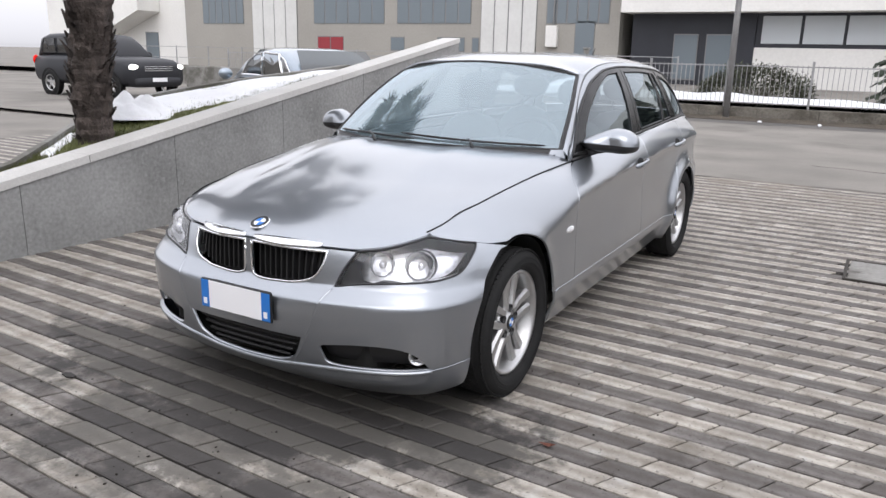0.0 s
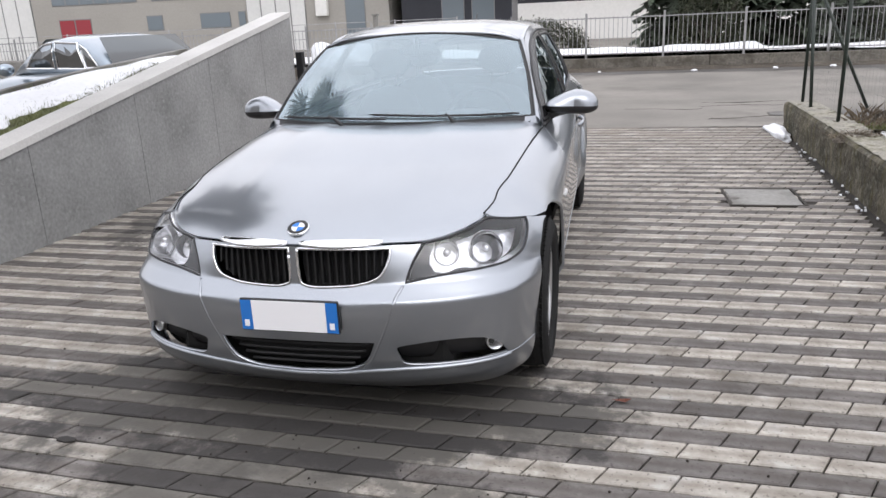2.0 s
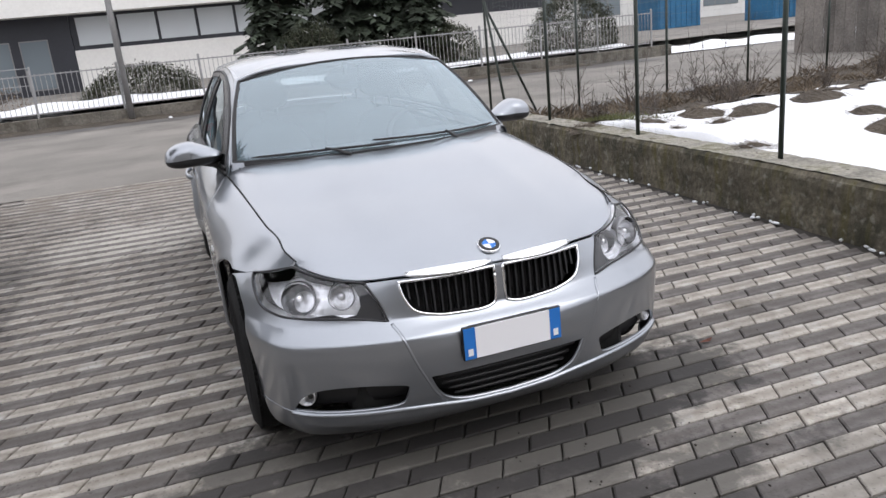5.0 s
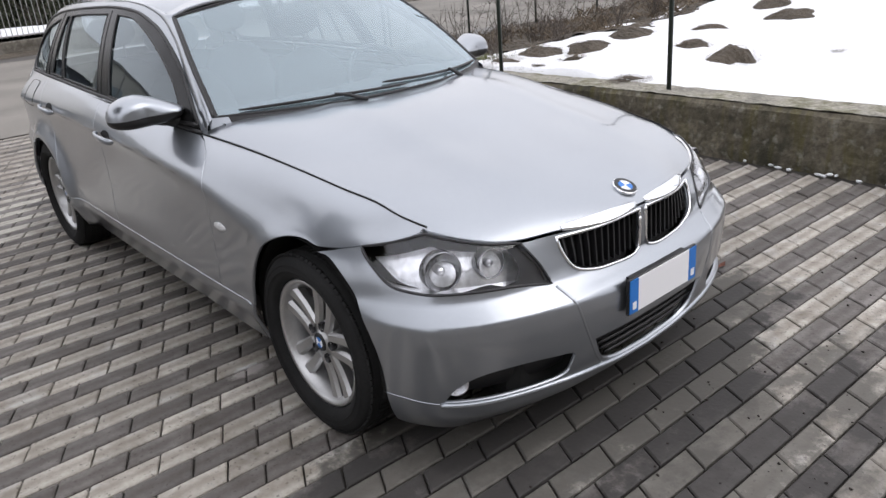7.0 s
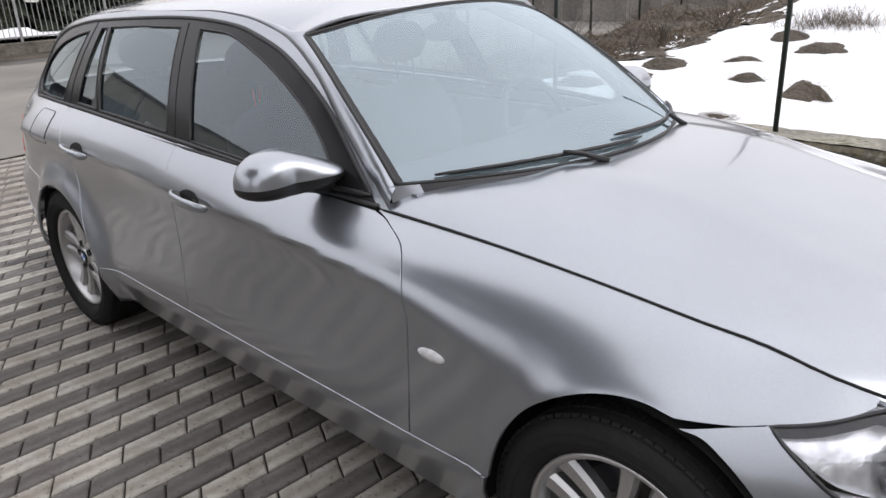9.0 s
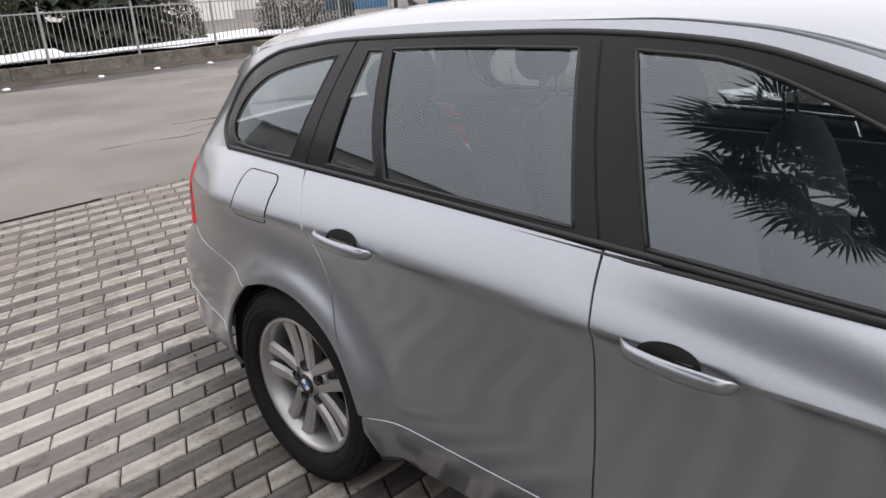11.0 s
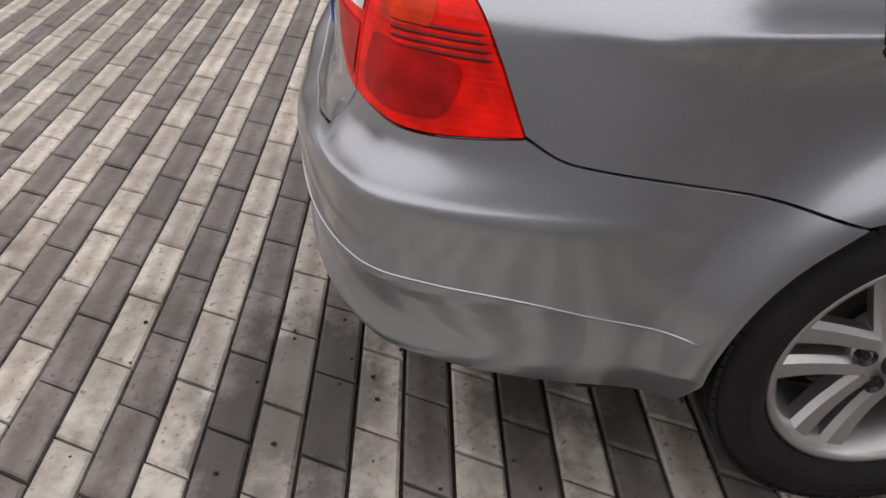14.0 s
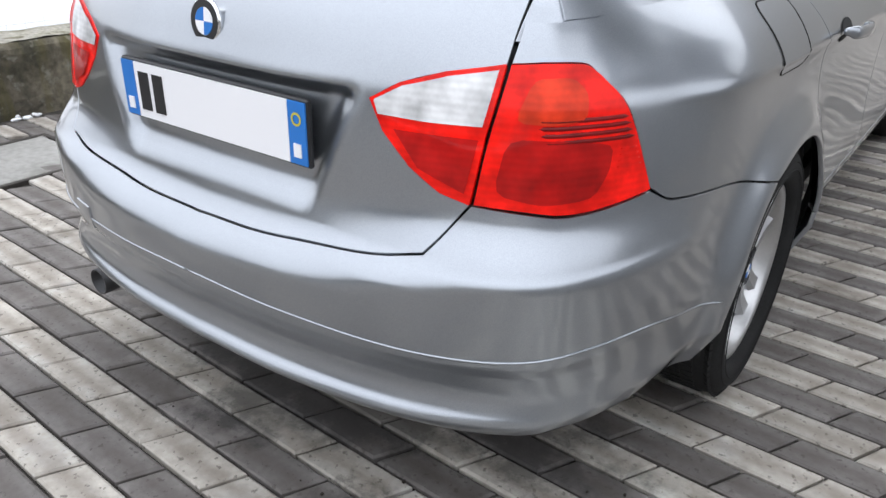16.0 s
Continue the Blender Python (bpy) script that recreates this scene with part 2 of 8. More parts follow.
    nt.links.new(mul(nt, mud.outputs["Result"], streak), cm.inputs["Value"])
    old = mixed(nt, mul(nt, cm.outputs[0], 0.75), old, (0.175, 0.150, 0.122))
    nt.links.new(old, b.inputs["Base Color"])
    return m


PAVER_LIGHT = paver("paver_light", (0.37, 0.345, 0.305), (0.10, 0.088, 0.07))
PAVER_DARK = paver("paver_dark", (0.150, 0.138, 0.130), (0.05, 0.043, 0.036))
JOINT = surf("joint_sand", (0.034, 0.030, 0.025), 0.95, var=0.3, coarse=4, fine=90, bump=0.6, depth=0.004)
ASPHALT = surf("old_asphalt", (0.185, 0.172, 0.153), 0.9, var=0.22, coarse=0.55, fine=120, bump=0.4, depth=0.003,
               stain=(0.105, 0.095, 0.083), stain_scale=0.5, stain_at=(0.54, 0.70))
DAMP = surf("damp_asphalt", (0.085, 0.08, 0.073), 0.6, var=0.25, coarse=0.8, fine=90, bump=0.4, depth=0.003,
            stain=(0.17, 0.16, 0.145), stain_scale=1.1, stain_at=(0.56, 0.66))
STREET_WALL = surf("stained_wall_concrete", (0.15, 0.138, 0.118), 0.95, var=0.35, coarse=1.6, fine=24, bump=0.7, depth=0.006,
                   stain=(0.06, 0.052, 0.04), stain_scale=2.2, stain_at=(0.46, 0.62))
GRANITE = surf("washed_concrete", (0.255, 0.255, 0.25), 0.8, var=0.22, coarse=1.5, fine=38, bump=0.5, depth=0.003,
               stain=(0.33, 0.33, 0.32), stain_scale=22, stain_at=(0.55, 0.68))
COPING = surf("pale_coping_stone", (0.50, 0.49, 0.47), 0.75, var=0.10, coarse=2, fine=60, bump=0.25)
MOSSY = surf("mossy_concrete", (0.125, 0.11, 0.08), 0.95, var=0.5, coarse=2.5, fine=28, bump=1.0, depth=0.012,
             stain=(0.022, 0.022, 0.012), stain_scale=2.6, stain_at=(0.44, 0.60))
nt_ = MOSSY.node_tree
pb_ = nt_.nodes["Principled BSDF"]
geo_ = nt_.nodes.new("ShaderNodeNewGeometry").outputs["Position"]
str_ = nt_.nodes.new("ShaderNodeMapping")
str_.inputs["Scale"].default_value = (1.0, 6.0, 0.9)
nt_.links.new(geo_, str_.inputs["Vector"])
_, green_ = ramp_noise(nt_, 2.2, 6, -1.1, 1.0, str_.outputs[0])
cl_ = nt_.nodes.new("ShaderNodeClamp")
nt_.links.new(green_, cl_.inputs["Value"])
mos_ = mixed(nt_, mul(nt_, cl_.outputs[0], 0.75), pb_.inputs["Base Color"].links[0].from_socket, (0.085, 0.075, 0.022))
_, lime_ = ramp_noise(nt_, 16.0, 5, -2.2, 1.0, geo_)
cl2_ = nt_.nodes.new("ShaderNodeClamp")
nt_.links.new(lime_, cl2_.inputs["Value"])
nt_.links.new(mixed(nt_, mul(nt_, cl2_.outputs[0], 0.6), mos_, (0.26, 0.25, 0.21)), pb_.inputs["Base Color"])
MOSSY_TOP = surf("mossy_concrete_top", (0.27, 0.255, 0.215), 0.95, var=0.4, coarse=4, fine=40, bump=1.0, depth=0.010,
                 stain=(0.09, 0.085, 0.04), stain_scale=4.0, stain_at=(0.50, 0.62))
SNOW = surf("old_snow", (0.80, 0.81, 0.83), 0.85, var=0.04, coarse=1.2, fine=18, bump=0.5, depth=0.015)
GRASS = surf("winter_grass", (0.10, 0.11, 0.035), 0.9, var=0.4, coarse=5, fine=70, bump=1.0, depth=0.02)
SOIL = surf("garden_soil", (0.075, 0.062, 0.047), 0.95, var=0.35, coarse=2, fine=25, bump=1.0, depth=0.03)
STONEKERB = surf("kerb_concrete", (0.23, 0.225, 0.21), 0.9, var=0.2, coarse=1.5, fine=30, bump=0.5, depth=0.004,
                 stain=(0.09, 0.085, 0.07), stain_scale=1.2, stain_at=(0.48, 0.6))
RENDER_GREY = surf("grey_render", (0.33, 0.315, 0.285), 0.9, var=0.06, coarse=0.3, fine=8, bump=0.1)
RENDER_WHITE = surf("white_render", (0.74, 0.73, 0.70), 0.85, var=0.05, coarse=0.3, fine=8, bump=0.1)
DARK_FACADE = surf("dark_facade", (0.022, 0.024, 0.032), 0.5, var=0.1, coarse=1, fine=10, bump=0.0)
PANEL_PALE = surf("pale_metal_panel", (0.62, 0.62, 0.60), 0.5, var=0.05, coarse=0.5, fine=6, bump=0.0)
FRAME_GREY = plain("grey_metal", (0.20, 0.20, 0.20), 0.5, 0.3)
FENCE_STEEL = surf("galvanised_steel", (0.32, 0.32, 0.32), 0.5, 0.5, var=0.15, coarse=3, fine=40, bump=0.1)
GREEN_POST = surf("dark_green_post", (0.012, 0.02, 0.014), 0.5, var=0.2, coarse=3, fine=50, bump=0.1)
WINDOW_FAR = plain("far_window_glass", (0.16, 0.19, 0.21), 0.12)
WINDOW_RED = plain("red_blind_window", (0.28, 0.03, 0.04), 0.3)
BARK = surf("palm_bark", (0.055, 0.043, 0.037), 0.95, var=0.4, coarse=8, fine=45, bump=1.0, depth=0.02)
FROND = surf("palm_leaf", (0.016, 0.024, 0.012), 0.6, var=0.3, coarse=4, fine=30, bump=0.0, island=0.3)
CONIFER = surf("conifer_needles", (0.04, 0.052, 0.034), 0.8, var=0.4, coarse=1, fine=10, bump=0.0, island=0.4)
SHRUB = surf("shrub_leaves", (0.055, 0.062, 0.036), 0.7, var=0.4, coarse=2, fine=20, bump=0.0, island=0.4)
WEED = surf("dry_weeds", (0.115, 0.088, 0.06), 0.9, var=0.4, coarse=3, fine=30, bump=0.0, island=0.4)
TWIG = surf("dry_twig", (0.075, 0.062, 0.052), 0.9, var=0.3, coarse=3, fine=30, bump=0.0)


# ---- mesh helpers ----
class Shape:
    """Vertices and faces that become one mesh."""

    def __init__(self):
        self.v, self.f = [], []

    def add(self, vs, fs):
        o = len(self.v)
        self.v += [tuple(p) for p in vs]
        self.f += [tuple(i + o for i in q) for q in fs]

    def box(self, x0, x1, y0, y1, z0, z1, c=0.0, m=None):
        """A box with chamfered edges of width c, turned and moved by m."""
        lo, hi = (x0, y0, z0), (x1, y1, z1)
        if c <= 0:
            vs = [((x0, x1)[i], (y0, y1)[j], (z0, z1)[k]) for i in (0, 1) for j in (0, 1) for k in (0, 1)]
            fs = [(0, 1, 3, 2), (4, 6, 7, 5), (0, 4, 5, 1), (2, 3, 7, 6), (0, 2, 6, 4), (1, 5, 7, 3)]
        else:
            vs, ids = [], {}
            for i in (0, 1):
                for j in (0, 1):
                    for k in (0, 1):
                        for a in range(3):
                            p = []
                            for ax, s in enumerate((i, j, k)):
                                e = (lo[ax], hi[ax])[s]
                                p.append(e if ax == a else e + (c if s == 0 else -c))
                            ids[i, j, k, a] = len(vs)
                            vs.append(tuple(p))
            fs = []
            for a in range(3):
                b, d = (a + 1) % 3, (a + 2) % 3
                for s in (0, 1):
                    q = []
                    for u, w in ((0, 0), (1, 0), (1, 1), (0, 1)):
                        t = [0, 0, 0]
                        t[a], t[b], t[d] = s, u, w
                        q.append(ids[(*t, a)])
                    fs.append(tuple(q if s else q[::-1]))
                for u in (0, 1):
                    for w in (0, 1):
                        t0, t1 = [0, 0, 0], [0, 0, 0]
                        t0[b], t0[d], t1[b], t1[d] = u, w, u, w
                        t0[a], t1[a] = 0, 1
                        q = [ids[(*t0, b)], ids[(*t1, b)], ids[(*t1, d)], ids[(*t0, d)]]
                        fs.append(tuple(q if u == w else q[::-1])[::-1])
            for i in (0, 1):
                for j in (0, 1):
                    for k in (0, 1):
                        q = [ids[i, j, k, a] for a in range(3)]
                        fs.append(tuple(q if (i + j + k) % 2 else q[::-1]))
        if m is not None:
            vs = [m @ Vector(p) for p in vs]
        self.add(vs, fs)
        return self

    def tube(self, pts, radii, n=8, cap=True):
        pts = [Vector(p) for p in pts]
        if not isinstance(radii, (list, tuple)):
            radii = [radii] * len(pts)
        vs, fs = [], []
        up = Vector((0, 0, 1))
        for i, p in enumerate(pts):
            d = (pts[min(i + 1, len(pts) - 1)] - pts[max(i - 1, 0)]).normalized()
            a = d.cross(up)
            a = a.normalized() if a.length > 1e-3 else Vector((1, 0, 0))
            b = d.cross(a).normalized()
            for k in range(n):
                t = 2 * math.pi * k / n
                vs.append(p + (a * math.cos(t) + b * math.sin(t)) * radii[i])
        for i in range(len(pts) - 1):
            for k in range(n):
                l = (k + 1) % n
                fs.append((i * n + k, i * n + l, (i + 1) * n + l, (i + 1) * n + k))
        if cap:
            fs += [tuple(range(n))[::-1], tuple(range((len(pts) - 1) * n, len(pts) * n))]
        self.add(vs, fs)
        return self

    def lathe(self, prof, n=48, m=None, closed=False):
        """prof: (radius, height) pairs turned about z."""
        vs, fs = [], []
        for r, h in prof:
            for k in range(n):
                t = 2 * math.pi * k / n
                vs.append((r * math.cos(t), r * math.sin(t), h))
        c = len(prof)
        for i in range(c if closed else c - 1):
            j = (i + 1) % c
            for k in range(n):
                l = (k + 1) % n
                fs.append((i * n + k, i * n + l, j * n + l, j * n + k))
        if m is not None:
            vs = [m @ Vector(p) for p in vs]
        self.add(vs, fs)
        return self

    def grid(self, fn, nu, nv, wrap=False):
        """A sheet fn(u, v), u and v from 0 to 1."""
        vs = [fn(i / nu, j / nv) for i in range(nu + 1) for j in range(nv + 1)]
        fs = [(i * (nv + 1) + j, (i + 1) * (nv + 1) + j, (i + 1) * (nv + 1) + j + 1, i * (nv + 1) + j + 1) for i in range(nu) for j in range(nv)]
        self.add(vs, fs)
        return self

    def prism(self, pts, z0, z1, m=None):
        """A flat outline (x, y) raised from z0 to z1."""
        n = len(pts)
        vs = [(x, y, z0) for x, y in pts] + [(x, y, z1) for x, y in pts]
        fs = [tuple(range(n))[::-1], tuple(range(n, 2 * n))] + [(i, (i + 1) % n, n + (i + 1) % n, n + i) for i in range(n)]
        if m is not None:
            vs = [m @ Vector(p) for p in vs]
        self.add(vs, fs)
        return self

    def blob(self, c, r, n=10, k=6, seed=0, rough=0.3, flat=1.0):
        """A lumpy ball, for stones and snow."""
        c = Vector(c)
        vs, fs = [], []
        for i in range(k + 1):
            for j in range(n):
                a, b = math.pi * i / k, 2 * math.pi * j / n
                d = Vector((math.sin(a) * math.cos(b), math.sin(a) * math.sin(b), math.cos(a)))
                q = 1 + rough * noise.noise(d * 1.7 + Vector((seed, 0, 0)))
                vs.append(c + Vector((d.x * r[0] * q, d.y * r[1] * q, d.z * r[2] * q)))
        for i in range(k):
            for j in range(n):
                l = (j + 1) % n
                fs.append((i * n + j, (i + 1) * n + j, (i + 1) * n + l, i * n + l))
        self.add(vs, fs)
        return self

    def mesh(self, name, smooth=False):
        me = bpy.data.meshes.new(name)
        me.from_pydata(self.v, [], self.f)
        if smooth:
            me.polygons.foreach_set("use_smooth", [True] * len(me.polygons))
        me.update()
        return me

    def recalc(self, name, smooth=False):
        """The mesh with its faces turned outwards."""
        me = self.mesh(name, smooth)
        bm = bmesh.new()
        bm.from_mesh(me)
        bmesh.ops.recalc_face_normals(bm, faces=bm.faces)
        bm.to_mesh(me)
        bm.free()
        return me


def solid(name, shape, material, parent=None, label="", smooth=False, category="", kind="", group="", turn=True):
    """One mesh object from a shape: a thing, or a part under its parent."""
    me = shape.recalc(name, smooth) if turn else shape.mesh(name, smooth)
    me.materials.append(material)
    ob = new(name, me)
    if parent is not None:
        ob.parent = parent
    return tagged(ob, label, category, group, kind)


def thing(name, label, category, at=(0, 0, 0), turn=0.0, group="", kind=""):
    ob = new(name)
    ob.empty_display_size = 0.1
    ob.matrix_basis = pose(*at, 0, 0, turn)
    return tagged(ob, label, category, group, kind)


def spline(pts, per=6):
    """A smooth line through the points."""
    pts = [np.array(p, float) for p in pts]
    if len(pts) < 3:
        return [pts[0] + (pts[1] - pts[0]) * k / per for k in range(per + 1)]
    out = []
    for i in range(len(pts) - 1):
        p1, p2 = pts[i], pts[i + 1]
        p0 = pts[i - 1] if i else 2 * p1 - p2
        p3 = pts[i + 2] if i + 2 < len(pts) else 2 * p2 - p1
        for k in range(per):
            t = k / per
            out.append(0.5 * (2 * p1 + (p2 - p0) * t + (2 * p0 - 5 * p1 + 4 * p2 - p3) * t * t + (3 * p1 - p0 - 3 * p2 + p3) * t ** 3))
    return out + [pts[-1]]


# ---- ground ----
def ground_z(x, y):
    """The land: level by the drive, falling a little over the road."""
    return -0.012 * min(max(y - 5.6, 0), 12.5)


rng = random.Random(5)
gs = Shape()
xs = [-400, -150, -70, -40, -25, -15, -8, -3.0, 0, 3.0, 8, 15, 25, 40, 70, 150, 400]
ys = [-400, -100, -40, -15, -8, -3, 0, 3, 5.6, 9, 13, 18.1, 25, 40, 70, 150, 400]
gs.add([(x, y, ground_z(x, y) - 0.075) for x in xs for y in ys],
       [(i * len(ys) + j, (i + 1) * len(ys) + j, (i + 1) * len(ys) + j + 1, i * len(ys) + j + 1) for i in range(len(xs) - 1) for j in range(len(ys) - 1)])
solid("ground", gs, ASPHALT, kind="structure", label="worn grey asphalt ground around the drive", category="ground", turn=False)
rs = Shape()
rs.grid(lambda u, v: (-45 + 100 * u, 5.57 + 11.8 * v + (0.035 * noise.noise(Vector((u * 420, 0, 3))) + 0.02 * noise.noise(Vector((u * 1400, 0, 5))) if v == 0 else 0), ground_z(0, 5.57 + 11.8 * v) - (0.002 if v else 0.006)), 1400, 6)
solid("road", rs, ASPHALT, kind="structure", label="worn grey asphalt street, patched and damp at the edge", category="road", turn=False)
# cracks and damp patch edges along the road's near side
FY0 = 17.3
cs = Shape()
for k in range(5):
    x, y = rng.uniform(1.2, 3.0), rng.uniform(6.0, 8.5)
    pts = [(x, y, ground_z(x, y) - 0.008)]
    for _ in range(7):
        x, y = x + rng.uniform(0.05, 0.25), y + rng.uniform(-0.09, 0.09)
        pts.append((x, y, ground_z(x, y) - 0.008))
    cs.tube(pts, [rng.uniform(0.009, 0.013) for _ in pts], 5)
solid("road_crack", cs, JOINT, kind="structure", label="dark open cracks in the asphalt", category="crack")

# damp band along the far side, ragged towards the middle of the street
db = Shape()
db.grid(lambda u, v: (-22 + 36 * u, 15.75 + (FY0 - 15.75) * v + (1 - v) * (0.5 * noise.noise(Vector((u * 14, 0, 3))) + 0.22 * noise.noise(Vector((u * 70, 0, 9)))), ground_z(0, 15.75 + (FY0 - 15.75) * v) + 0.004), 260, 4)
solid("damp_band", db, DAMP, kind="structure", label="damp dark asphalt along the low wall", category="road", turn=False)

dp = Shape()
dp.grid(lambda u, v: (3.15 + 5.5 * u, 6.62 - 0.42 * min(1, 3 * u) * (1 - v) + (0.35 + 0.25 * u) * v + 0.16 * noise.noise(Vector((u * 9, v * 2, 12))) + 0.05 * noise.noise(Vector((u * 40, v * 5, 2))), ground_z(0, 6.6) + 0.004), 90, 10)
solid("damp_patch", dp, DAMP, kind="structure", label="damp dark patch of asphalt by the garden's corner", category="road", turn=False)

# far kerb strip, low wall and fence across the road
FY = 17.5
fz = ground_z(0, FY)
ks = Shape()
for i in range(25):
    x = -22 + 1.5 * i
    if x > 14.3:
        break
    ks.box(x, x + 1.494, FY - 0.06, FY + 0.16, fz - 0.1, fz + 0.34 + rng.uniform(-0.004, 0.004), 0.012)
solid("street_wall", ks, STREET_WALL, kind="structure", label="low stained concrete wall under the street fence", category="wall")
vs_ = Shape()
vs_.grid(lambda u, v: (-22 + 34 * u, FY - 0.75 + 0.7 * v, fz + 0.02 + 0.06 * v + 0.05 * v * noise.noise(Vector((u * 60, v * 3, 1)))), 150, 4)
solid("verge", vs_, SOIL, kind="structure", label="dirty verge with dead leaves along the low wall", category="verge", turn=False)

fence = thing("street_fence", "galvanised steel railing on a low concrete wall", "fence", (0, 0, 0))
post_me = Shape().box(-0.03, 0.03, -0.02, 0.02, 0.0, 1.22, 0.006).recalc("post")
bar_me = Shape().box(-0.0075, 0.0075, -0.0075, 0.0075, 0.08, 1.12, 0.002).recalc("bar")
for me in (post_me, bar_me):
    me.materials.append(FENCE_STEEL)
posts_x = [-20.6 + 2.08 * k for k in range(18)]
for x in posts_x:
    ob = new("post", post_me)
    ob.parent, ob.location = fence, (x, FY + 0.05, fz + 0.33)
for a, b in zip(posts_x, posts_x[1:]):
    for h in (0.12, 1.08):
        solid("rail", Shape().box(a + 0.032, b - 0.032, FY + 0.032, FY + 0.068, fz + 0.33 + h - 0.015, fz + 0.33 + h + 0.015, 0.003), FENCE_STEEL, fence)
    for k in range(1, 17):
        ob = new("bar", bar_me)
        ob.parent, ob.location = fence, (a + (b - a) * k / 17, FY + 0.05, fz + 0.33)
for x, w in ((-5.9, 0.12),):
    gp = thing("gate_pillar", "grey concrete gate pillar at the fence's end", "pillar", (x, FY + 0.05, fz))
    solid("shaft", Shape().box(-w / 2, w / 2, -w / 2, w / 2, -0.05, 1.75, 0.01), STONEKERB, gp)
    solid("cap", Shape().box(-w / 2 - 0.03, w / 2 + 0.03, -w / 2 - 0.03, w / 2 + 0.03, 1.752, 1.81, 0.01), STONEKERB, gp)

ss = Shape()
ss.grid(lambda u, v: (-22 + 36 * u, FY + 0.165 + 5.5 * v, fz + 0.40 + 0.05 * noise.noise(Vector((u * 20, v * 5, 4))) - 0.05 * v + (0.13 + 0.13 * (u < 0.75)) * (0.85 + 0.5 * noise.noise(Vector((u * 30, v * 4, 2)))) * math.exp(-((5.5 * v - 0.55) / 0.42) ** 2)), 140, 34)
solid("snow_lawn", ss, SNOW, kind="structure", label="old snow over the lawn behind the railing", category="snow", turn=False)
fs2 = Shape()
fs2.grid(lambda u, v: (14.9 + 26 * u, FY + 0.2 - 3.2 * u + 2.4 * v + 0.3 * noise.noise(Vector((u * 30, v, 2))), fz + 0.03 + 0.22 * math.sin(math.pi * v) * (0.6 + 0.8 * noise.noise(Vector((u * 22, v * 3, 8))))), 90, 10)
solid("snow_verge", fs2, SNOW, kind="structure", label="ploughed snow along the far side of the street", category="snow", smooth=True, turn=False)
ds = Shape()
ds.grid(lambda u, v: (4.6 + 4.2 * u + 2.5 * v, FY + 1.6 + 1.3 * v, fz + 0.36 + 0.01 * noise.noise(Vector((u * 9, v * 9, 7)))), 20, 8)
solid("bare_path", ds, SOIL, kind="structure", label="bare path through the snow", category="path", turn=False)
ys2 = Shape()
ys2.grid(lambda u, v: (-60 + 130 * u, FY + 5.6 + 40 * v, fz + 0.2), 10, 6)
solid("yard", ys2, ASPHALT, kind="structure", label="grey yard before the far buildings", category="yard", turn=False)

# street lamp
sl = thing("street_lamp", "tall galvanised street lamp beside the railing", "street lamp", (-1.75, FY - 0.22, fz))
solid("pole", Shape().tube([(0, 0, 0), (0, 0, 3.5), (0, 0, 8.0)], [0.085, 0.075, 0.05], 14), FENCE_STEEL, sl, smooth=True)
solid("arm", Shape().tube([(0, 0, 7.95), (0, -0.35, 8.25), (0, -1.2, 8.35)], 0.035, 8), FENCE_STEEL, sl, smooth=True)
solid("lamp_head", Shape().blob((0, -1.55, 8.33), (0.16, 0.42, 0.09), 14, 8, rough=0.0), FRAME_GREY, sl, "grey lamp head", smooth=True)


# ---- left: sloping wall, planting strip, second drive ----
WX = -2.9
def wall_top(y):
    return max(0.02, 0.485 + 0.178 * (y + 1.3))


wl_ = thing("drive_wall", "speckled washed-concrete wall rising beside the drive", "wall", kind="structure")
edges = [-3.7, -2.52, -1.28, 0.02, 1.30, 2.58, 3.80, 4.66]
for a, b in zip(edges, edges[1:]):
    s = Shape()
    a2, b2 = a + 0.003, b - 0.003
    s.add([(WX, a2, -0.08), (WX, b2, -0.08), (WX, b2, wall_top(b2)), (WX, a2, wall_top(a2)),
           (WX - 0.22, a2, -0.08), (WX - 0.22, b2, -0.08), (WX - 0.22, b2, wall_top(b2)), (WX - 0.22, a2, wall_top(a2))],
          [(0, 1, 2, 3), (7, 6, 5, 4), (0, 3, 7, 4), (1, 5, 6, 2), (3, 2, 6, 7)])
    solid("slab", s, GRANITE, wl_)
cedges = [-3.7, -2.3, -0.75, 0.72, 2.2, 3.7, 4.665]
for a, b in zip(cedges, cedges[1:]):
    s = Shape()
    q = [(WX + 0.012, a + 0.002, wall_top(a) + 0.002), (WX + 0.012, b - 0.002, wall_top(b) + 0.002), (WX - 0.26, b - 0.002, wall_top(b) + 0.002), (WX - 0.26, a + 0.002, wall_top(a) + 0.002)]
    up = 0.055
    s.add(q + [(x + (-0.006 if i in (0, 1) else 0.006), y, z + up) for i, (x, y, z) in enumerate(q)], [(3, 2, 1, 0), (4, 5, 6, 7), (0, 1, 5, 4), (1, 2, 6, 5), (2, 3, 7, 6), (3, 0, 4, 7)])
    solid("coping_stone", s, COPING, wl_, "pale coping stone")

def strip_edge(y):
    """The outer edge of the planting strip: narrow at both ends."""
    return float(np.interp(y, [-1.5, -1.05, -0.5, 0.0, 0.8, 1.7, 2.3, 2.75], [-3.17, -3.26, -3.62, -3.98, -4.3, -3.88, -3.45, -3.17]))


def strip_z(x, y):
    return max(0.0, wall_top(y) + 0.045 + 0.03 * min(0.6, max(0.0, WX - 0.25 - x)))


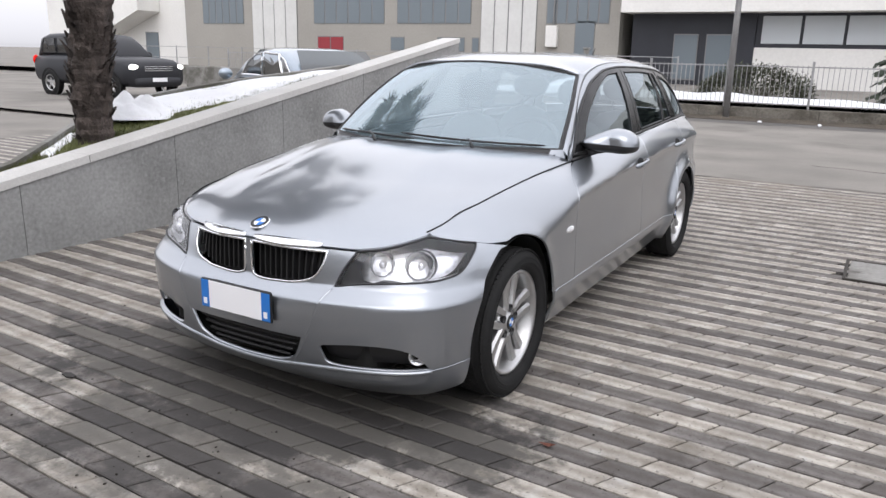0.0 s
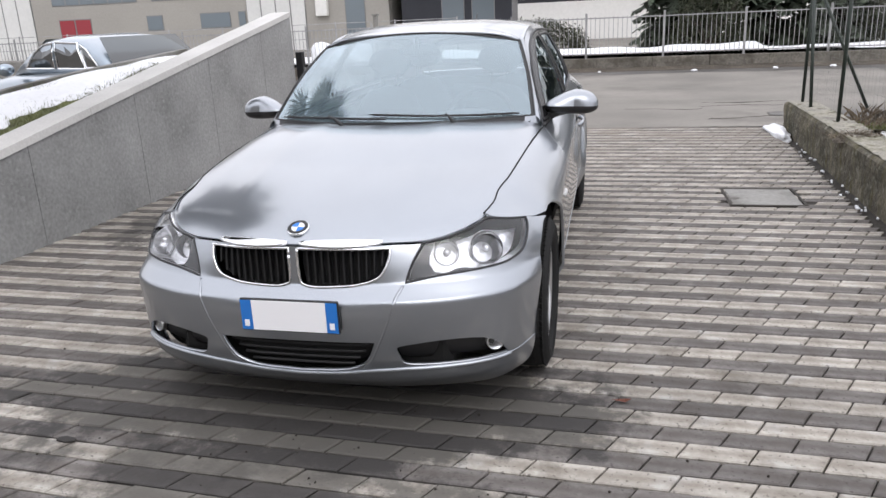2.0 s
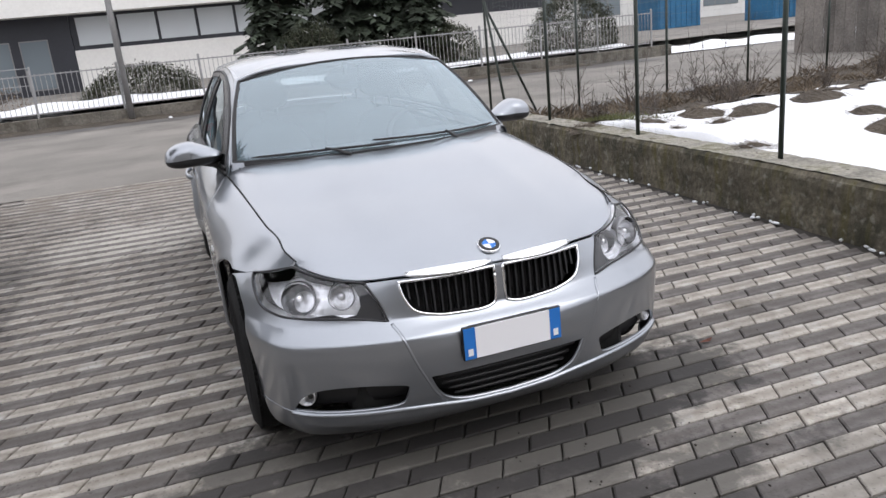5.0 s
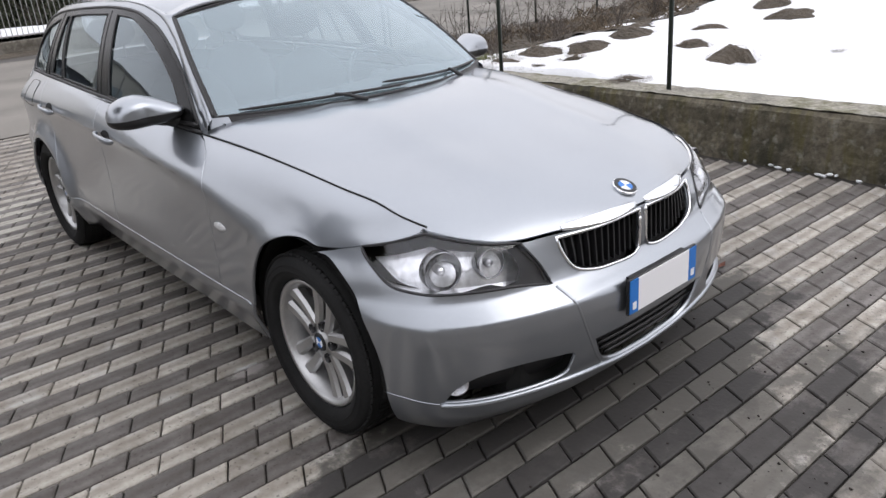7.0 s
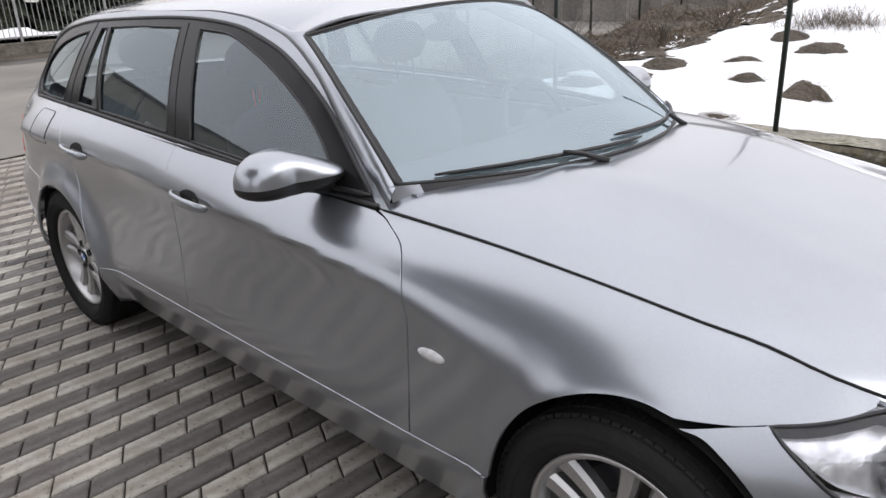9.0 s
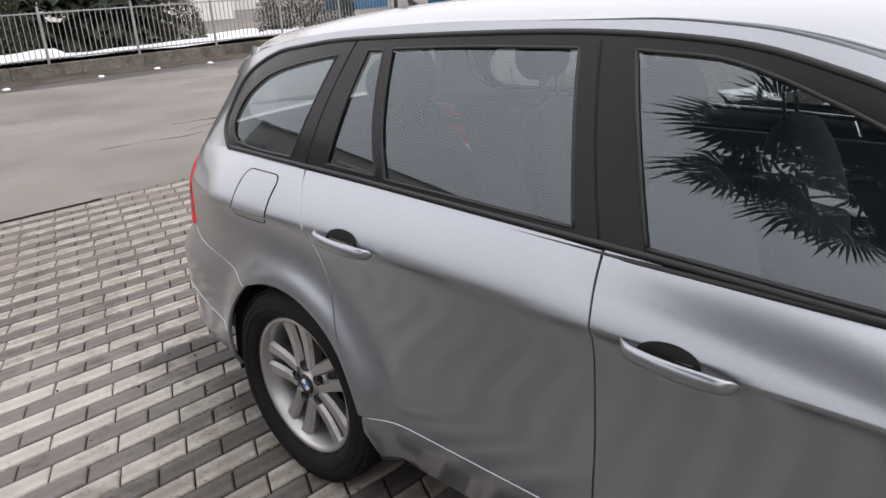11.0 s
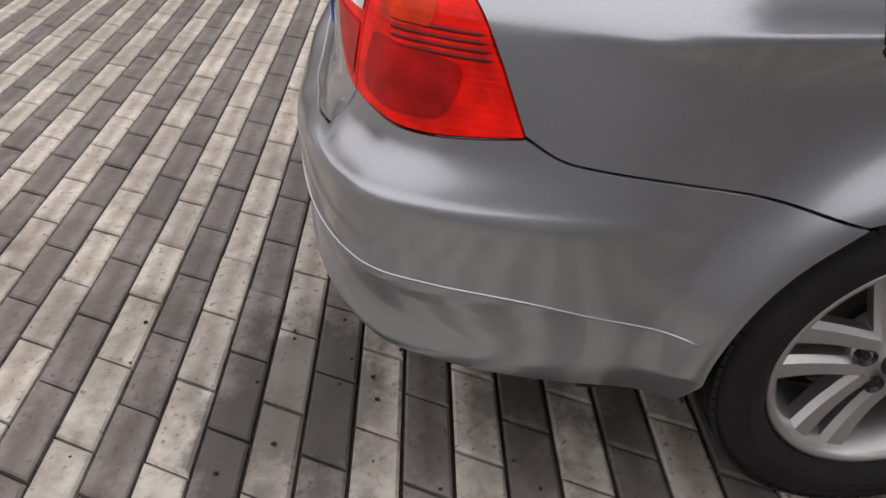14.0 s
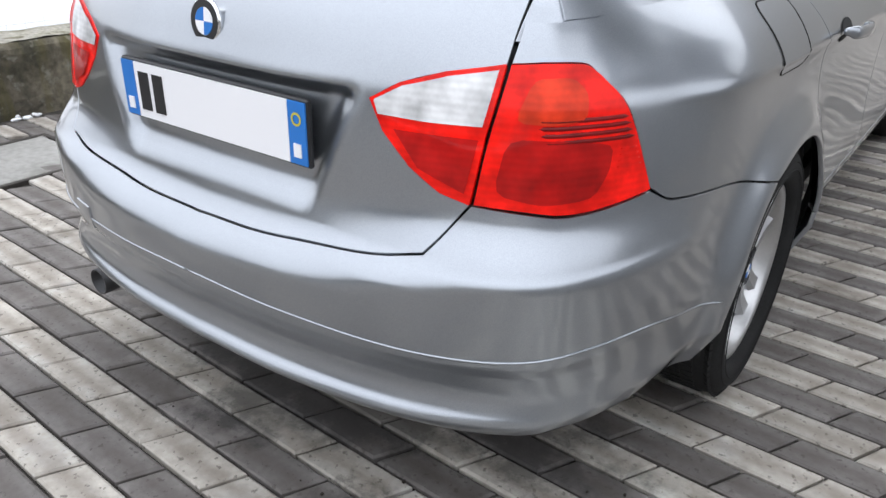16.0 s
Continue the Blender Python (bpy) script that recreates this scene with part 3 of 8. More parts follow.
ps = Shape()
def strip_fn(u, v):
    y = -1.5 + 4.25 * u
    x = WX - 0.262 + (strip_edge(y) - WX + 0.262) * min(1, v / 0.9)
    if v > 0.9:
        return (x - 0.03 * (v - 0.9), y, strip_z(x, y) - 0.04 if v < 0.95 else -0.05)
    return (x, y, strip_z(x, y) - 0.02 + 0.015 * noise.noise(Vector((u * 40, v * 12, 3))))
ps.grid(strip_fn, 60, 20)
solid("planting_strip", ps, GRASS, kind="structure", label="sloping strip of thin winter grass behind the wall", category="lawn", turn=False)
bl = Shape()
for _ in range(5200):
    y, v = rng.uniform(-1.4, 2.2), rng.random() ** 1.3
    x = WX - 0.27 + (strip_edge(y) - WX + 0.27) * v
    z = strip_z(x, y) - 0.03
    a, h = rng.uniform(0, 6.3), rng.uniform(0.025, 0.06)
    dx, dy = 0.004 * math.cos(a), 0.004 * math.sin(a)
    lx, ly = rng.uniform(-0.02, 0.02), rng.uniform(-0.02, 0.02)
    bl.add([(x - dx, y - dy, z), (x + dx, y + dy, z), (x + lx, y + ly, z + h)], [(0, 1, 2)])
solid("grass", bl, GRASS, kind="stuff", label="thin yellow-green winter grass blades", category="grass", turn=False)
def snow_bank(name, y0, y1, x_in, x_out, h, label, seed):
    s = Shape()
    def fn(u, v):
        y = y0 + (y1 - y0) * u
        wob = 0.12 * noise.noise(Vector((y * 1.3, seed, 0)))
        xa, xb = x_in(y) + wob, x_out(y)
        x = xa + (xb - xa) * v
        bump = math.sin(math.pi * min(1, max(0, v))) ** 0.6 * min(1, 6 * u, 6 * (1 - u)) ** 0.5
        return (x, y, strip_z(x, y) - 0.03 + h * bump * (0.75 + 0.5 * noise.noise(Vector((x * 3, y * 3, seed)))) - (0.03 if bump < 0.05 else 0))
    s.grid(fn, 60, 14)
    return solid(name, s, SNOW, label=label, category="snow", smooth=True, turn=False, kind="structure")


snow_bank("snow_bank", 0.05, 2.6, lambda y: WX - 0.275 - 0.36 * min(1.0, max(0.0, (1.35 - y) / 1.3)), lambda y: strip_edge(y) - 0.02, 0.075, "dirty melting snow bank on the planting strip", 2)
snow_bank("snow_bank", -0.85, -0.3, lambda y: strip_edge(y) + 0.16, lambda y: strip_edge(y) - 0.01, 0.05, "thin melting snow patch on the planting strip", 5)
lump = Shape()
hx, hy = WX - 0.85, 0.30
lump.grid(lambda u, v: (hx + 0.42 * u * math.cos(2 * math.pi * v), hy + 0.36 * u * math.sin(2 * math.pi * v), strip_z(hx, hy) - 0.03 + 0.17 * max(0, 1 - u * u) * (1 + 0.7 * noise.noise(Vector((u * math.cos(2 * math.pi * v) * 3, u * math.sin(2 * math.pi * v) * 3, 2))))), 16, 40)
solid("snow_mound", lump, SNOW, label="lumpy heap of shovelled snow beside the palm", category="snow", smooth=True, turn=False)
kl = Shape()
for k in range(10):
    y0, y1 = -1.5 + 0.425 * k, -1.5 + 0.425 * (k + 1) - 0.005
    x0, x1 = strip_edge(y0) - 0.035, strip_edge(y1) - 0.035
    z0, z1 = strip_z(x0, y0) + 0.01, strip_z(x1, y1) + 0.01
    kl.add([(x0, y0, -0.08), (x0, y0, z0), (x0 - 0.08, y0, z0), (x0 - 0.08, y0, -0.08), (x1, y1, -0.08), (x1, y1, z1), (x1 - 0.08, y1, z1), (x1 - 0.08, y1, -0.08)],
           [(0, 1, 2, 3), (4, 7, 6, 5), (0, 4, 5, 1), (1, 5, 6, 2), (2, 6, 7, 3)])
solid("strip_kerb", kl, STONEKERB, kind="structure", label="low concrete kerb of the planting strip", category="kerb")

# steel gate post at the wall's end
gp = thing("gate_post", "black steel gate post against the wall's end", "post", (WX + 0.06, 4.72, 0))
solid("post", Shape().box(-0.045, 0.045, -0.04, 0.04, -0.02, 1.12, 0.006), plain("black_paint", (0.008, 0.008, 0.009), 0.4), gp)
for z in (0.25, 0.85):
    solid("hinge", Shape().box(0.046, 0.065, -0.015, 0.015, z, z + 0.08, 0.004), FRAME_GREY, gp)

# palm
palm = thing("palm_tree", "fan palm with a shaggy brown trunk on the planting strip", "palm tree", (-3.34, -0.38, strip_z(-3.34, -0.38) - 0.06))
tk = Shape()
TH = 2.95
def trunk(u, v):
    a, z = 2 * math.pi * v, TH * u
    r = 0.105 + 0.05 * min(1.0, z / 0.9) + 0.012 * math.cos(9 * u) + 0.06 * max(0, u - 0.42) ** 0.6
    ring = abs((z * 11) % 1 - 0.5) * 0.035
    r += ring + 0.03 * noise.noise(Vector((math.cos(a) * 2.5, math.sin(a) * 2.5, z * 7)))
    return (r * math.cos(a) - 0.06 * u, r * math.sin(a) + 0.6 * u ** 2, z)
tk.grid(trunk, 90, 28)
for k in range(420):
    z, a = TH * rng.random() ** 0.8, rng.uniform(0, 6.283)
    r = 0.118 + 0.05 * min(1.0, z / 0.9) + 0.06 * max(0, z / TH - 0.42) ** 0.6
    w, l = rng.uniform(0.02, 0.05), rng.uniform(0.06, 0.16)
    t = Vector((-math.sin(a), math.cos(a), 0))
    o = Vector((math.cos(a), math.sin(a), 0))
    bend = Vector((-0.06 * z / TH, 0.6 * (z / TH) ** 2, 0))
    p = o * (r - 0.01) + Vector((0, 0, z)) + bend
    q = o * (r + rng.uniform(0.02, 0.06)) + Vector((0, 0, z + l)) + bend
    tk.add([p - t * w, p + t * w, q + t * w * 0.5, q - t * w * 0.5, p - t * w + Vector((0, 0, 0.04)), p + t * w + Vector((0, 0, 0.04))], [(0, 1, 2, 3), (4, 3, 2, 5)])
solid("trunk", tk, BARK, palm, "shaggy fibrous brown trunk", turn=False)
for k in range(38):
    fs_ = Shape()
    a = k * 2.399
    el = radians(78 - 125 * (k / 38) ** 1.1)
    d = Vector((math.cos(a) * math.cos(el), math.sin(a) * math.cos(el), math.sin(el)))
    L = rng.uniform(0.65, 1.05)
    base = Vector((-0.06, 0.6, TH - 0.1))
    hub = base + d * L + Vector((0, 0, -0.08 * L))
    fs_.tube([base + d * 0.1, base + d * L * 0.6 + Vector((0, 0, 0.02)), hub], [0.018, 0.012, 0.01], 5)
    side = d.cross(Vector((0, 0, 1)))
    side = side.normalized() if side.length > 0.05 else Vector((1, 0, 0))
    nrm = side.cross(d).normalized()
    for j in range(34):
        t = radians(-140 + 280 * j / 33)
        dirn = d * math.cos(t) + side * math.sin(t)
        ln = rng.uniform(0.58, 0.80) * (1 - 0.25 * abs(t) / 2.5)
        acr = (side * math.cos(t) - d * math.sin(t)) * 0.024
        mid = hub + dirn * ln * 0.6 + nrm * 0.05
        tip = hub + dirn * ln + Vector((0, 0, -0.14 * rng.random() - 0.03))
        fs_.add([hub, mid - acr, tip, mid + acr, mid + nrm * 0.012], [(0, 1, 4), (0, 4, 3), (1, 2, 4), (4, 2, 3)])
    solid("frond", fs_, FROND, palm, turn=False)


# ---- right: mossy planter wall, fence, snowy garden ----
PX = 2.95


def wall_x(y):
    """The garden wall's face; it runs square to the rows of setts."""
    return 2.845 + 0.036 * y


gw = thing("garden_wall", "mossy weathered concrete garden wall", "wall", kind="structure")
def wall_body(u, v):
    y = -9 + 14.25 * u
    prof = [(0.0, -0.08), (0.0, 0.0), (0.004, 0.12), (-0.004, 0.25), (0.0, 0.345), (0.02, 0.375), (0.31, 0.38), (0.33, 0.36), (0.33, -0.08)]
    k = v * (len(prof) - 1)
    i = min(int(k), len(prof) - 2)
    a, b = prof[i], prof[i + 1]
    x, z = a[0] + (b[0] - a[0]) * (k - i), a[1] + (b[1] - a[1]) * (k - i)
    n = noise.noise(Vector((y * 1.6, x * 6, z * 8))) * 0.012 + noise.noise(Vector((y * 7, x * 20, z * 22))) * 0.006
    return (wall_x(y) + x - n, y, z * (1 - 0.022 * max(y, 0)) + n * 0.8)
bw = Shape()
bw.grid(wall_body, 300, 24)
bw.add([wall_body(1, j / 24) for j in range(25)] , [tuple(range(25))])
solid("wall_body", bw, MOSSY, gw, "mossy stained concrete", smooth=False, turn=False)
tp = Shape()
tp.grid(lambda u, v: (wall_x(-8.95 + 14.15 * u) + 0.022 + 0.29 * v, -8.95 + 14.15 * u, 0.384 * (1 - 0.022 * max(-8.95 + 14.15 * u, 0)) + 0.012 * noise.noise(Vector((u * 130, v * 4, 8)))), 260, 5)
solid("wall_top", tp, MOSSY_TOP, gw, "grey lichened top", turn=False)

def garden_z(x, y):
    g = 0.37 + 0.025 * noise.noise(Vector((x * 5, y * 5, 1))) + 0.10 * noise.noise(Vector((x * 0.5, y * 0.5, 2))) + 0.05 * noise.noise(Vector((x * 1.6, y * 1.6, 5)))
    g += 0.62 * math.exp(-((x - 12.2) / 2.2) ** 2) * (0.8 + 0.3 * math.sin(y * 0.9 + 1.0))
    g -= 0.22 * max(0.0, min(1.0, (y - 2.6) / 1.6))
    return g + ground_z(x, y)


sn = Shape()
def snow_fn(u, v):
    y = -12 + 15.9 * v
    x = wall_x(y) + 0.30 + 12.2 * u ** 1.3
    return (x, y, garden_z(x, y) if u > 0 else 0.35)


sn.grid(snow_fn, 110, 150)
solid("garden_snow", sn, SNOW, kind="structure", label="deep old snow over the garden", category="snow", smooth=True, turn=False)
so = Shape()
def soil_fn(u, v):
    x, y = PX + 0.25 + 11 * u, 2.55 + 2.7 * v + (0.7 * noise.noise(Vector((u * 9, 3, 0))) + 0.35 * noise.noise(Vector((u * 40, 6, 0)))) * (1 - v)
    return (x, y, garden_z(x, y) + 0.012 + 0.05 * noise.noise(Vector((x * 3, y * 3, 9))) + 0.03 * noise.noise(Vector((x * 11, y * 11, 4))))
so.grid(soil_fn, 200, 40)
solid("weedy_bank", so, SOIL, kind="structure", label="brown weedy bank between garden and street", category="bank", turn=False)
def clump(x, y, r, h, seed, dry=True):
    """Bare earth and matted dead stalks standing out of the snow."""
    c = thing("bare_clump", "dark earth clump with matted dead grass in the snow", "earth clump", (x, y, garden_z(x, y) - 0.03), group="earth clumps in the snow")
    q = random.Random(seed)
    s_ = Shape()
    def lumpy(u, v):
        a, rr = 2 * math.pi * v, r * u
        rad = rr * (1 + 0.45 * noise.noise(Vector((math.cos(a) * 1.5, math.sin(a) * 1.5, seed * 3.1))))
        px, py = rad * math.cos(a), 0.75 * rad * math.sin(a)
        return (px, py, 0.66 * h * max(0, 1 - u * u) ** 0.8 * (1 + 0.30 * noise.noise(Vector((px * 6, py * 6, seed)))) + 0.012 * noise.noise(Vector((px * 25, py * 25, seed))) - 0.025 * u)
    s_.grid(lumpy, 16, 36)
    solid("earth", s_, SOIL, c, turn=False)
    b = Shape()
    for k in range(420):
        a, u = q.uniform(0, 6.283), q.random() ** 0.6 * 1.15
        px, py = r * u * math.cos(a), 0.75 * r * u * math.sin(a)
        z = 0.66 * h * max(0, 1 - min(1, u) ** 2) ** 0.8 + 0.004
        l = q.uniform(0.03, 0.13)
        e = q.uniform(0, 6.283)
        tip = (px + l * math.cos(e), py + l * math.sin(e), max(0.01, z + l * q.uniform(-0.5, 0.6)))
        w = q.uniform(0.0015, 0.005)
        b.add([(px - w, py, z), (px + w, py + w, z), tip], [(0, 1, 2)])
    solid("dead_grass", b, WEED, c, "matted dead grass", turn=False)


for k, (x, y, r, h) in enumerate(((3.45, 1.9, 0.27, 0.10), (3.8, 1.28, 0.20, 0.10), (3.22, 0.28, 0.20, 0.06), (4.55, 0.1, 0.30, 0.20), (5.0, 0.78, 0.28, 0.15), (4.6, 1.75, 0.36, 0.14), (4.2, 2.05, 0.32, 0.14), (3.36, 1.36, 0.12, 0.05),
                                  (5.6, 1.9, 0.4, 0.16), (6.4, 1.4, 0.35, 0.15), (3.1, 2.45, 0.22, 0.06), (7.4, 0.9, 0.45, 0.16), (8.4, 1.6, 0.4, 0.15), (5.3, -0.5, 0.10, 0.04))):
    clump(x, y, r, h, k + 1)
tuft = Shape()
for k in range(500):
    x, y = 9.2 + rng.gauss(0, 0.25), 1.3 + rng.gauss(0, 0.35)
    z = garden_z(x, y)
    tuft.add([(x - 0.01, y, z), (x + 0.01, y, z), (x + rng.uniform(-0.2, 0.2), y + rng.uniform(-0.2, 0.2), z + rng.uniform(0.1, 0.32))], [(0, 1, 2)])
solid("grass_tuft", tuft, WEED, kind="stuff", label="dry grass tuft standing out of the snow", category="grass", turn=False)

wd = Shape()
for k in range(5200):
    x, y = PX + 0.33 + 8.5 * rng.random() ** 1.2, 2.7 + 2.5 * rng.random()
    if noise.noise(Vector((x * 1.3, y * 1.6, 3))) < -0.05:
        continue
    z = garden_z(x, y) + 0.02
    h = rng.uniform(0.03, 0.12) * (1.0 + 0.9 * (noise.noise(Vector((x * 1.1, y, 0))) > 0.2))
    a = rng.uniform(0, 6.28)
    w = rng.uniform(0.002, 0.006)
    dx, dy = w * math.cos(a), w * math.sin(a)
    lx, ly = rng.gauss(0, 0.09), rng.gauss(0, 0.09)
    wd.add([(x - dx, y - dy, z), (x + dx, y + dy, z), (x + lx * 0.4 + dx, y + ly * 0.4 + dy, z + h * 0.6), (x + lx, y + ly, z + h)], [(0, 1, 2), (0, 2, 3)])
solid("weeds", wd, WEED, kind="stuff", label="dead brown weeds and grass along the bank", category="weeds", turn=False)
def bare_bush(x, y, h, n, seed):
    """A leafless shrub of thin grey-brown branches."""
    q = random.Random(seed)
    s_ = Shape()
    for k in range(n):
        a = q.uniform(0, 6.283)
        p = Vector((q.gauss(0, 0.05), q.gauss(0, 0.05), 0))
        d = Vector((math.cos(a) * q.uniform(0.2, 0.9), math.sin(a) * q.uniform(0.2, 0.9), 1)).normalized()
        L = h * q.uniform(0.6, 1.1)
        pts = [p]
        for j in range(4):
            d = (d + Vector((q.gauss(0, 0.16), q.gauss(0, 0.16), q.gauss(0, 0.1)))).normalized()
            pts.append(pts[-1] + d * L / 4)
        s_.tube(pts, [0.005, 0.004, 0.003, 0.0025, 0.0015], 4)
        for j in (1, 2, 3):
            for _ in range(2):
                e = pts[j] + Vector((q.gauss(0, 0.14), q.gauss(0, 0.14), q.uniform(0.0, 0.2))) * h
                s_.tube([pts[j], (pts[j] + e) / 2 + Vector((0, 0, 0.02)), e], [0.0025, 0.002, 0.001], 3)
    solid("bare_shrub", s_, TWIG, label="leafless tangled shrub on the weedy bank", category="shrub", group="leafless shrubs on the bank").location = (x, y, garden_z(x, y))


for k, (x, y, h) in enumerate(((3.6, 3.1, 0.45), (4.4, 3.4, 0.7), (5.2, 3.0, 0.6), (6.1, 3.5, 0.8), (7.0, 3.1, 0.75), (8.2, 3.3, 0.8), (5.7, 4.0, 0.6), (3.9, 2.5, 0.3), (9.2, 2.9, 0.7), (4.9, 2.4, 0.4))):
    bare_bush(x, y, h, 16, 50 + k)
moss = Shape()
for k in range(2600):
    x, y = PX + 0.28 + abs(rng.gauss(0, 0.30)), 2.0 + 3.1 * rng.random()
    z = garden_z(x, y) + 0.03
    a, h = rng.uniform(0, 6.28), rng.uniform(0.02, 0.06)
    moss.add([(x - 0.004 * math.cos(a), y - 0.004 * math.sin(a), z), (x + 0.004 * math.cos(a), y + 0.004 * math.sin(a), z), (x + rng.gauss(0, 0.02), y + rng.gauss(0, 0.02), z + h)], [(0, 1, 2)])
solid("wall_grass", moss, GRASS, kind="stuff", label="short green grass behind the garden wall", category="grass", turn=False)
st = Shape()
for k in range(26):
    x, y = PX + 0.6 + 7.5 * rng.random(), 4.3 + rng.gauss(0, 0.4)
    z = garden_z(x, y)
    pts = [Vector((x, y, z))]
    h = rng.uniform(0.4, 1.1)
    lean = Vector((rng.gauss(0, 0.12), rng.gauss(0, 0.12), 1))
    for j in range(4):
        pts.append(pts[-1] + lean * h / 4 + Vector((rng.gauss(0, 0.02), rng.gauss(0, 0.02), 0)))
    st.tube(pts, [0.006, 0.005, 0.004, 0.003, 0.002], 4)
    for j in (2, 3):
        for _ in range(3):
            e = pts[j] + Vector((rng.gauss(0, 0.1), rng.gauss(0, 0.1), rng.uniform(0.05, 0.2)))
            st.tube([pts[j], e], [0.003, 0.0015], 3)
solid("dry_stems", st, TWIG, kind="stuff", label="bare dry stems among the weeds", category="stems")

gf = thing("garden_fence", "wire fence on thin dark green posts", "fence")
def fpost(x, y, z, h, lean=0.0):
    return solid("post", Shape().tube([(x, y, z), (x + lean, y, z + h)], 0.018, 8), GREEN_POST, gf, smooth=True)
fy = [5.08, 3.32, 1.53, -0.25, -2.05, -3.85, -5.65]
for y in fy:
    fpost(wall_x(y) + 0.16, y, 0.34, 1.75)
solid("brace", Shape().tube([(wall_x(4.5) + 0.14, 4.50, 0.34), (wall_x(5.0) + 0.16, 5.05, 1.75)], 0.018, 8), GREEN_POST, gf, smooth=True)
fx = [4.6, 6.1, 7.6, 9.2, 10.8, 12.4]
for x in fx:
    fpost(x, 5.16, garden_z(x, 5.16) - 0.1, 1.75)
solid("brace", Shape().tube([(3.9, 5.15, 0.25), (wall_x(5.1) + 0.18, 5.10, 1.7)], 0.018, 8), GREEN_POST, gf, smooth=True)
wires = Shape()
for h in np.arange(0.05, 1.72, 0.10):
    wires.tube([(wall_x(1.0) + 0.16, 1.0, 0.38 + h), (wall_x(fy[0]) + 0.16, fy[0], 0.36 + h)], 0.0007, 3, False)
    wires.tube([(wall_x(fy[0]) + 0.16, fy[0], 0.36 + h)] + [(x, 5.16, garden_z(x, 5.16) + h) for x in fx], 0.0007, 3, False)
for k in range(40):
    y = 1.05 + 0.10 * k
    wires.tube([(wall_x(y) + 0.16, y, 0.40), (wall_x(y) + 0.16, y, 2.06)], 0.0006, 3, False)
for k in range(90):
    x = PX + 0.3 + 0.10 * k
    wires.tube([(x, 5.16, garden_z(x, 5.16) + 0.05), (x, 5.16, garden_z(x, 5.16) + 1.7)], 0.0006, 3, False)
solid("wire_mesh", wires, surf("pale_green_wire", (0.16, 0.17, 0.16), 0.6, var=0.2), gf, "thin green wire mesh", turn=False)

# slab fence behind the garden
sf = thing("slab_fence", "weathered grey concrete slab fence behind the garden", "fence", kind="structure")
slab = Shape().box(-0.02, 0.02, -0.155, 0.155, 0, 1.9, 0.008).recalc("slab")
slab.materials.append(surf("weathered_slab", (0.17, 0.155, 0.14), 0.9, var=0.3, coarse=1.5, fine=20, bump=0.4, depth=0.004, rnd=0.25))
for k in range(75):
    ob = new("slab", slab)
    ob.parent, ob.location = sf, (15.2 + 0.01 * (k % 3), -12 + 0.32 * k, -0.1)


# ---- far buildings ----
def far_window(parent, x0, x1, z0, z1, y, glass=None, bars=1, name="window"):
    w = solid(name, Shape().box(x0, x1, y - 0.02, y + 0.05, z0, z1, 0.0), FRAME_GREY, parent)
    n = bars + 1
    for k in range(n):
        a, b = x0 + (x1 - x0) * k / n + 0.05, x0 + (x1 - x0) * (k + 1) / n - 0.05
        solid("pane", Shape().box(a, b, y - 0.035, y - 0.022, z0 + 0.06, z1 - 0.06), glass or WINDOW_FAR, w)
    return w


BY = 38.0
gb = thing("grey_workshop", "long grey rendered workshop with strip windows", "building", (0, 0, 0))
solid("wall", Shape().box(-46.5, -11.6, BY, BY + 14, -0.4, 9.0), RENDER_GREY, gb)
solid("roof", Shape().box(-47, -11.3, BY - 0.3, BY + 14.3, 9.0, 9.4), FRAME_GREY, gb)
for k, (x0, x1) in enumerate(((-44.5, -40.2), (-33.5, -27.5), (-26.5, -21.0), (-16.0, -12.2))):
    far_window(gb, x0, x1, 3.2, 5.6, BY, bars=5)
for x0, x1 in ((-39.3, -35.0), (-20.3, -16.6)):
    d = solid("loading_door", Shape().box(x0, x1, BY - 0.04, BY + 0.05, -0.1, 5.2), FRAME_GREY, gb, "tall pale panelled loading door")
    n = 4
    for k in range(n):
        a, b = x0 + (x1 - x0) * k / n + 0.04, x0 + (x1 - x0) * (k + 1) / n - 0.04
        solid("panel", Shape().box(a, b, BY - 0.075, BY - 0.042, 0.0, 5.1), PANEL_PALE, d)
far_window(gb, -33.2, -30.9, 1.1, 2.4, BY, WINDOW_RED, 1)
for x0, x1 in ((-27.0, -25.9), (-23.4, -21.4), (-20.9, -20.4)):
    far_window(gb, x0, x1, 1.5, 2.4, BY, WINDOW_FAR, 0)
solid("meter_box", Shape().box(-15.9, -15.2, BY - 0.3, BY, 1.9, 3.1, 0.03), RENDER_WHITE, gb, "white meter box on the wall")
solid("pipe", Shape().tube([(-15.5, BY - 0.1, 3.1), (-15.5, BY - 0.1, 8.9)], 0.06, 8), FRAME_GREY, gb)
far_window(gb, -14.2, -13.0, 0.2, 3.4, BY, WINDOW_FAR, 0, "side_door")

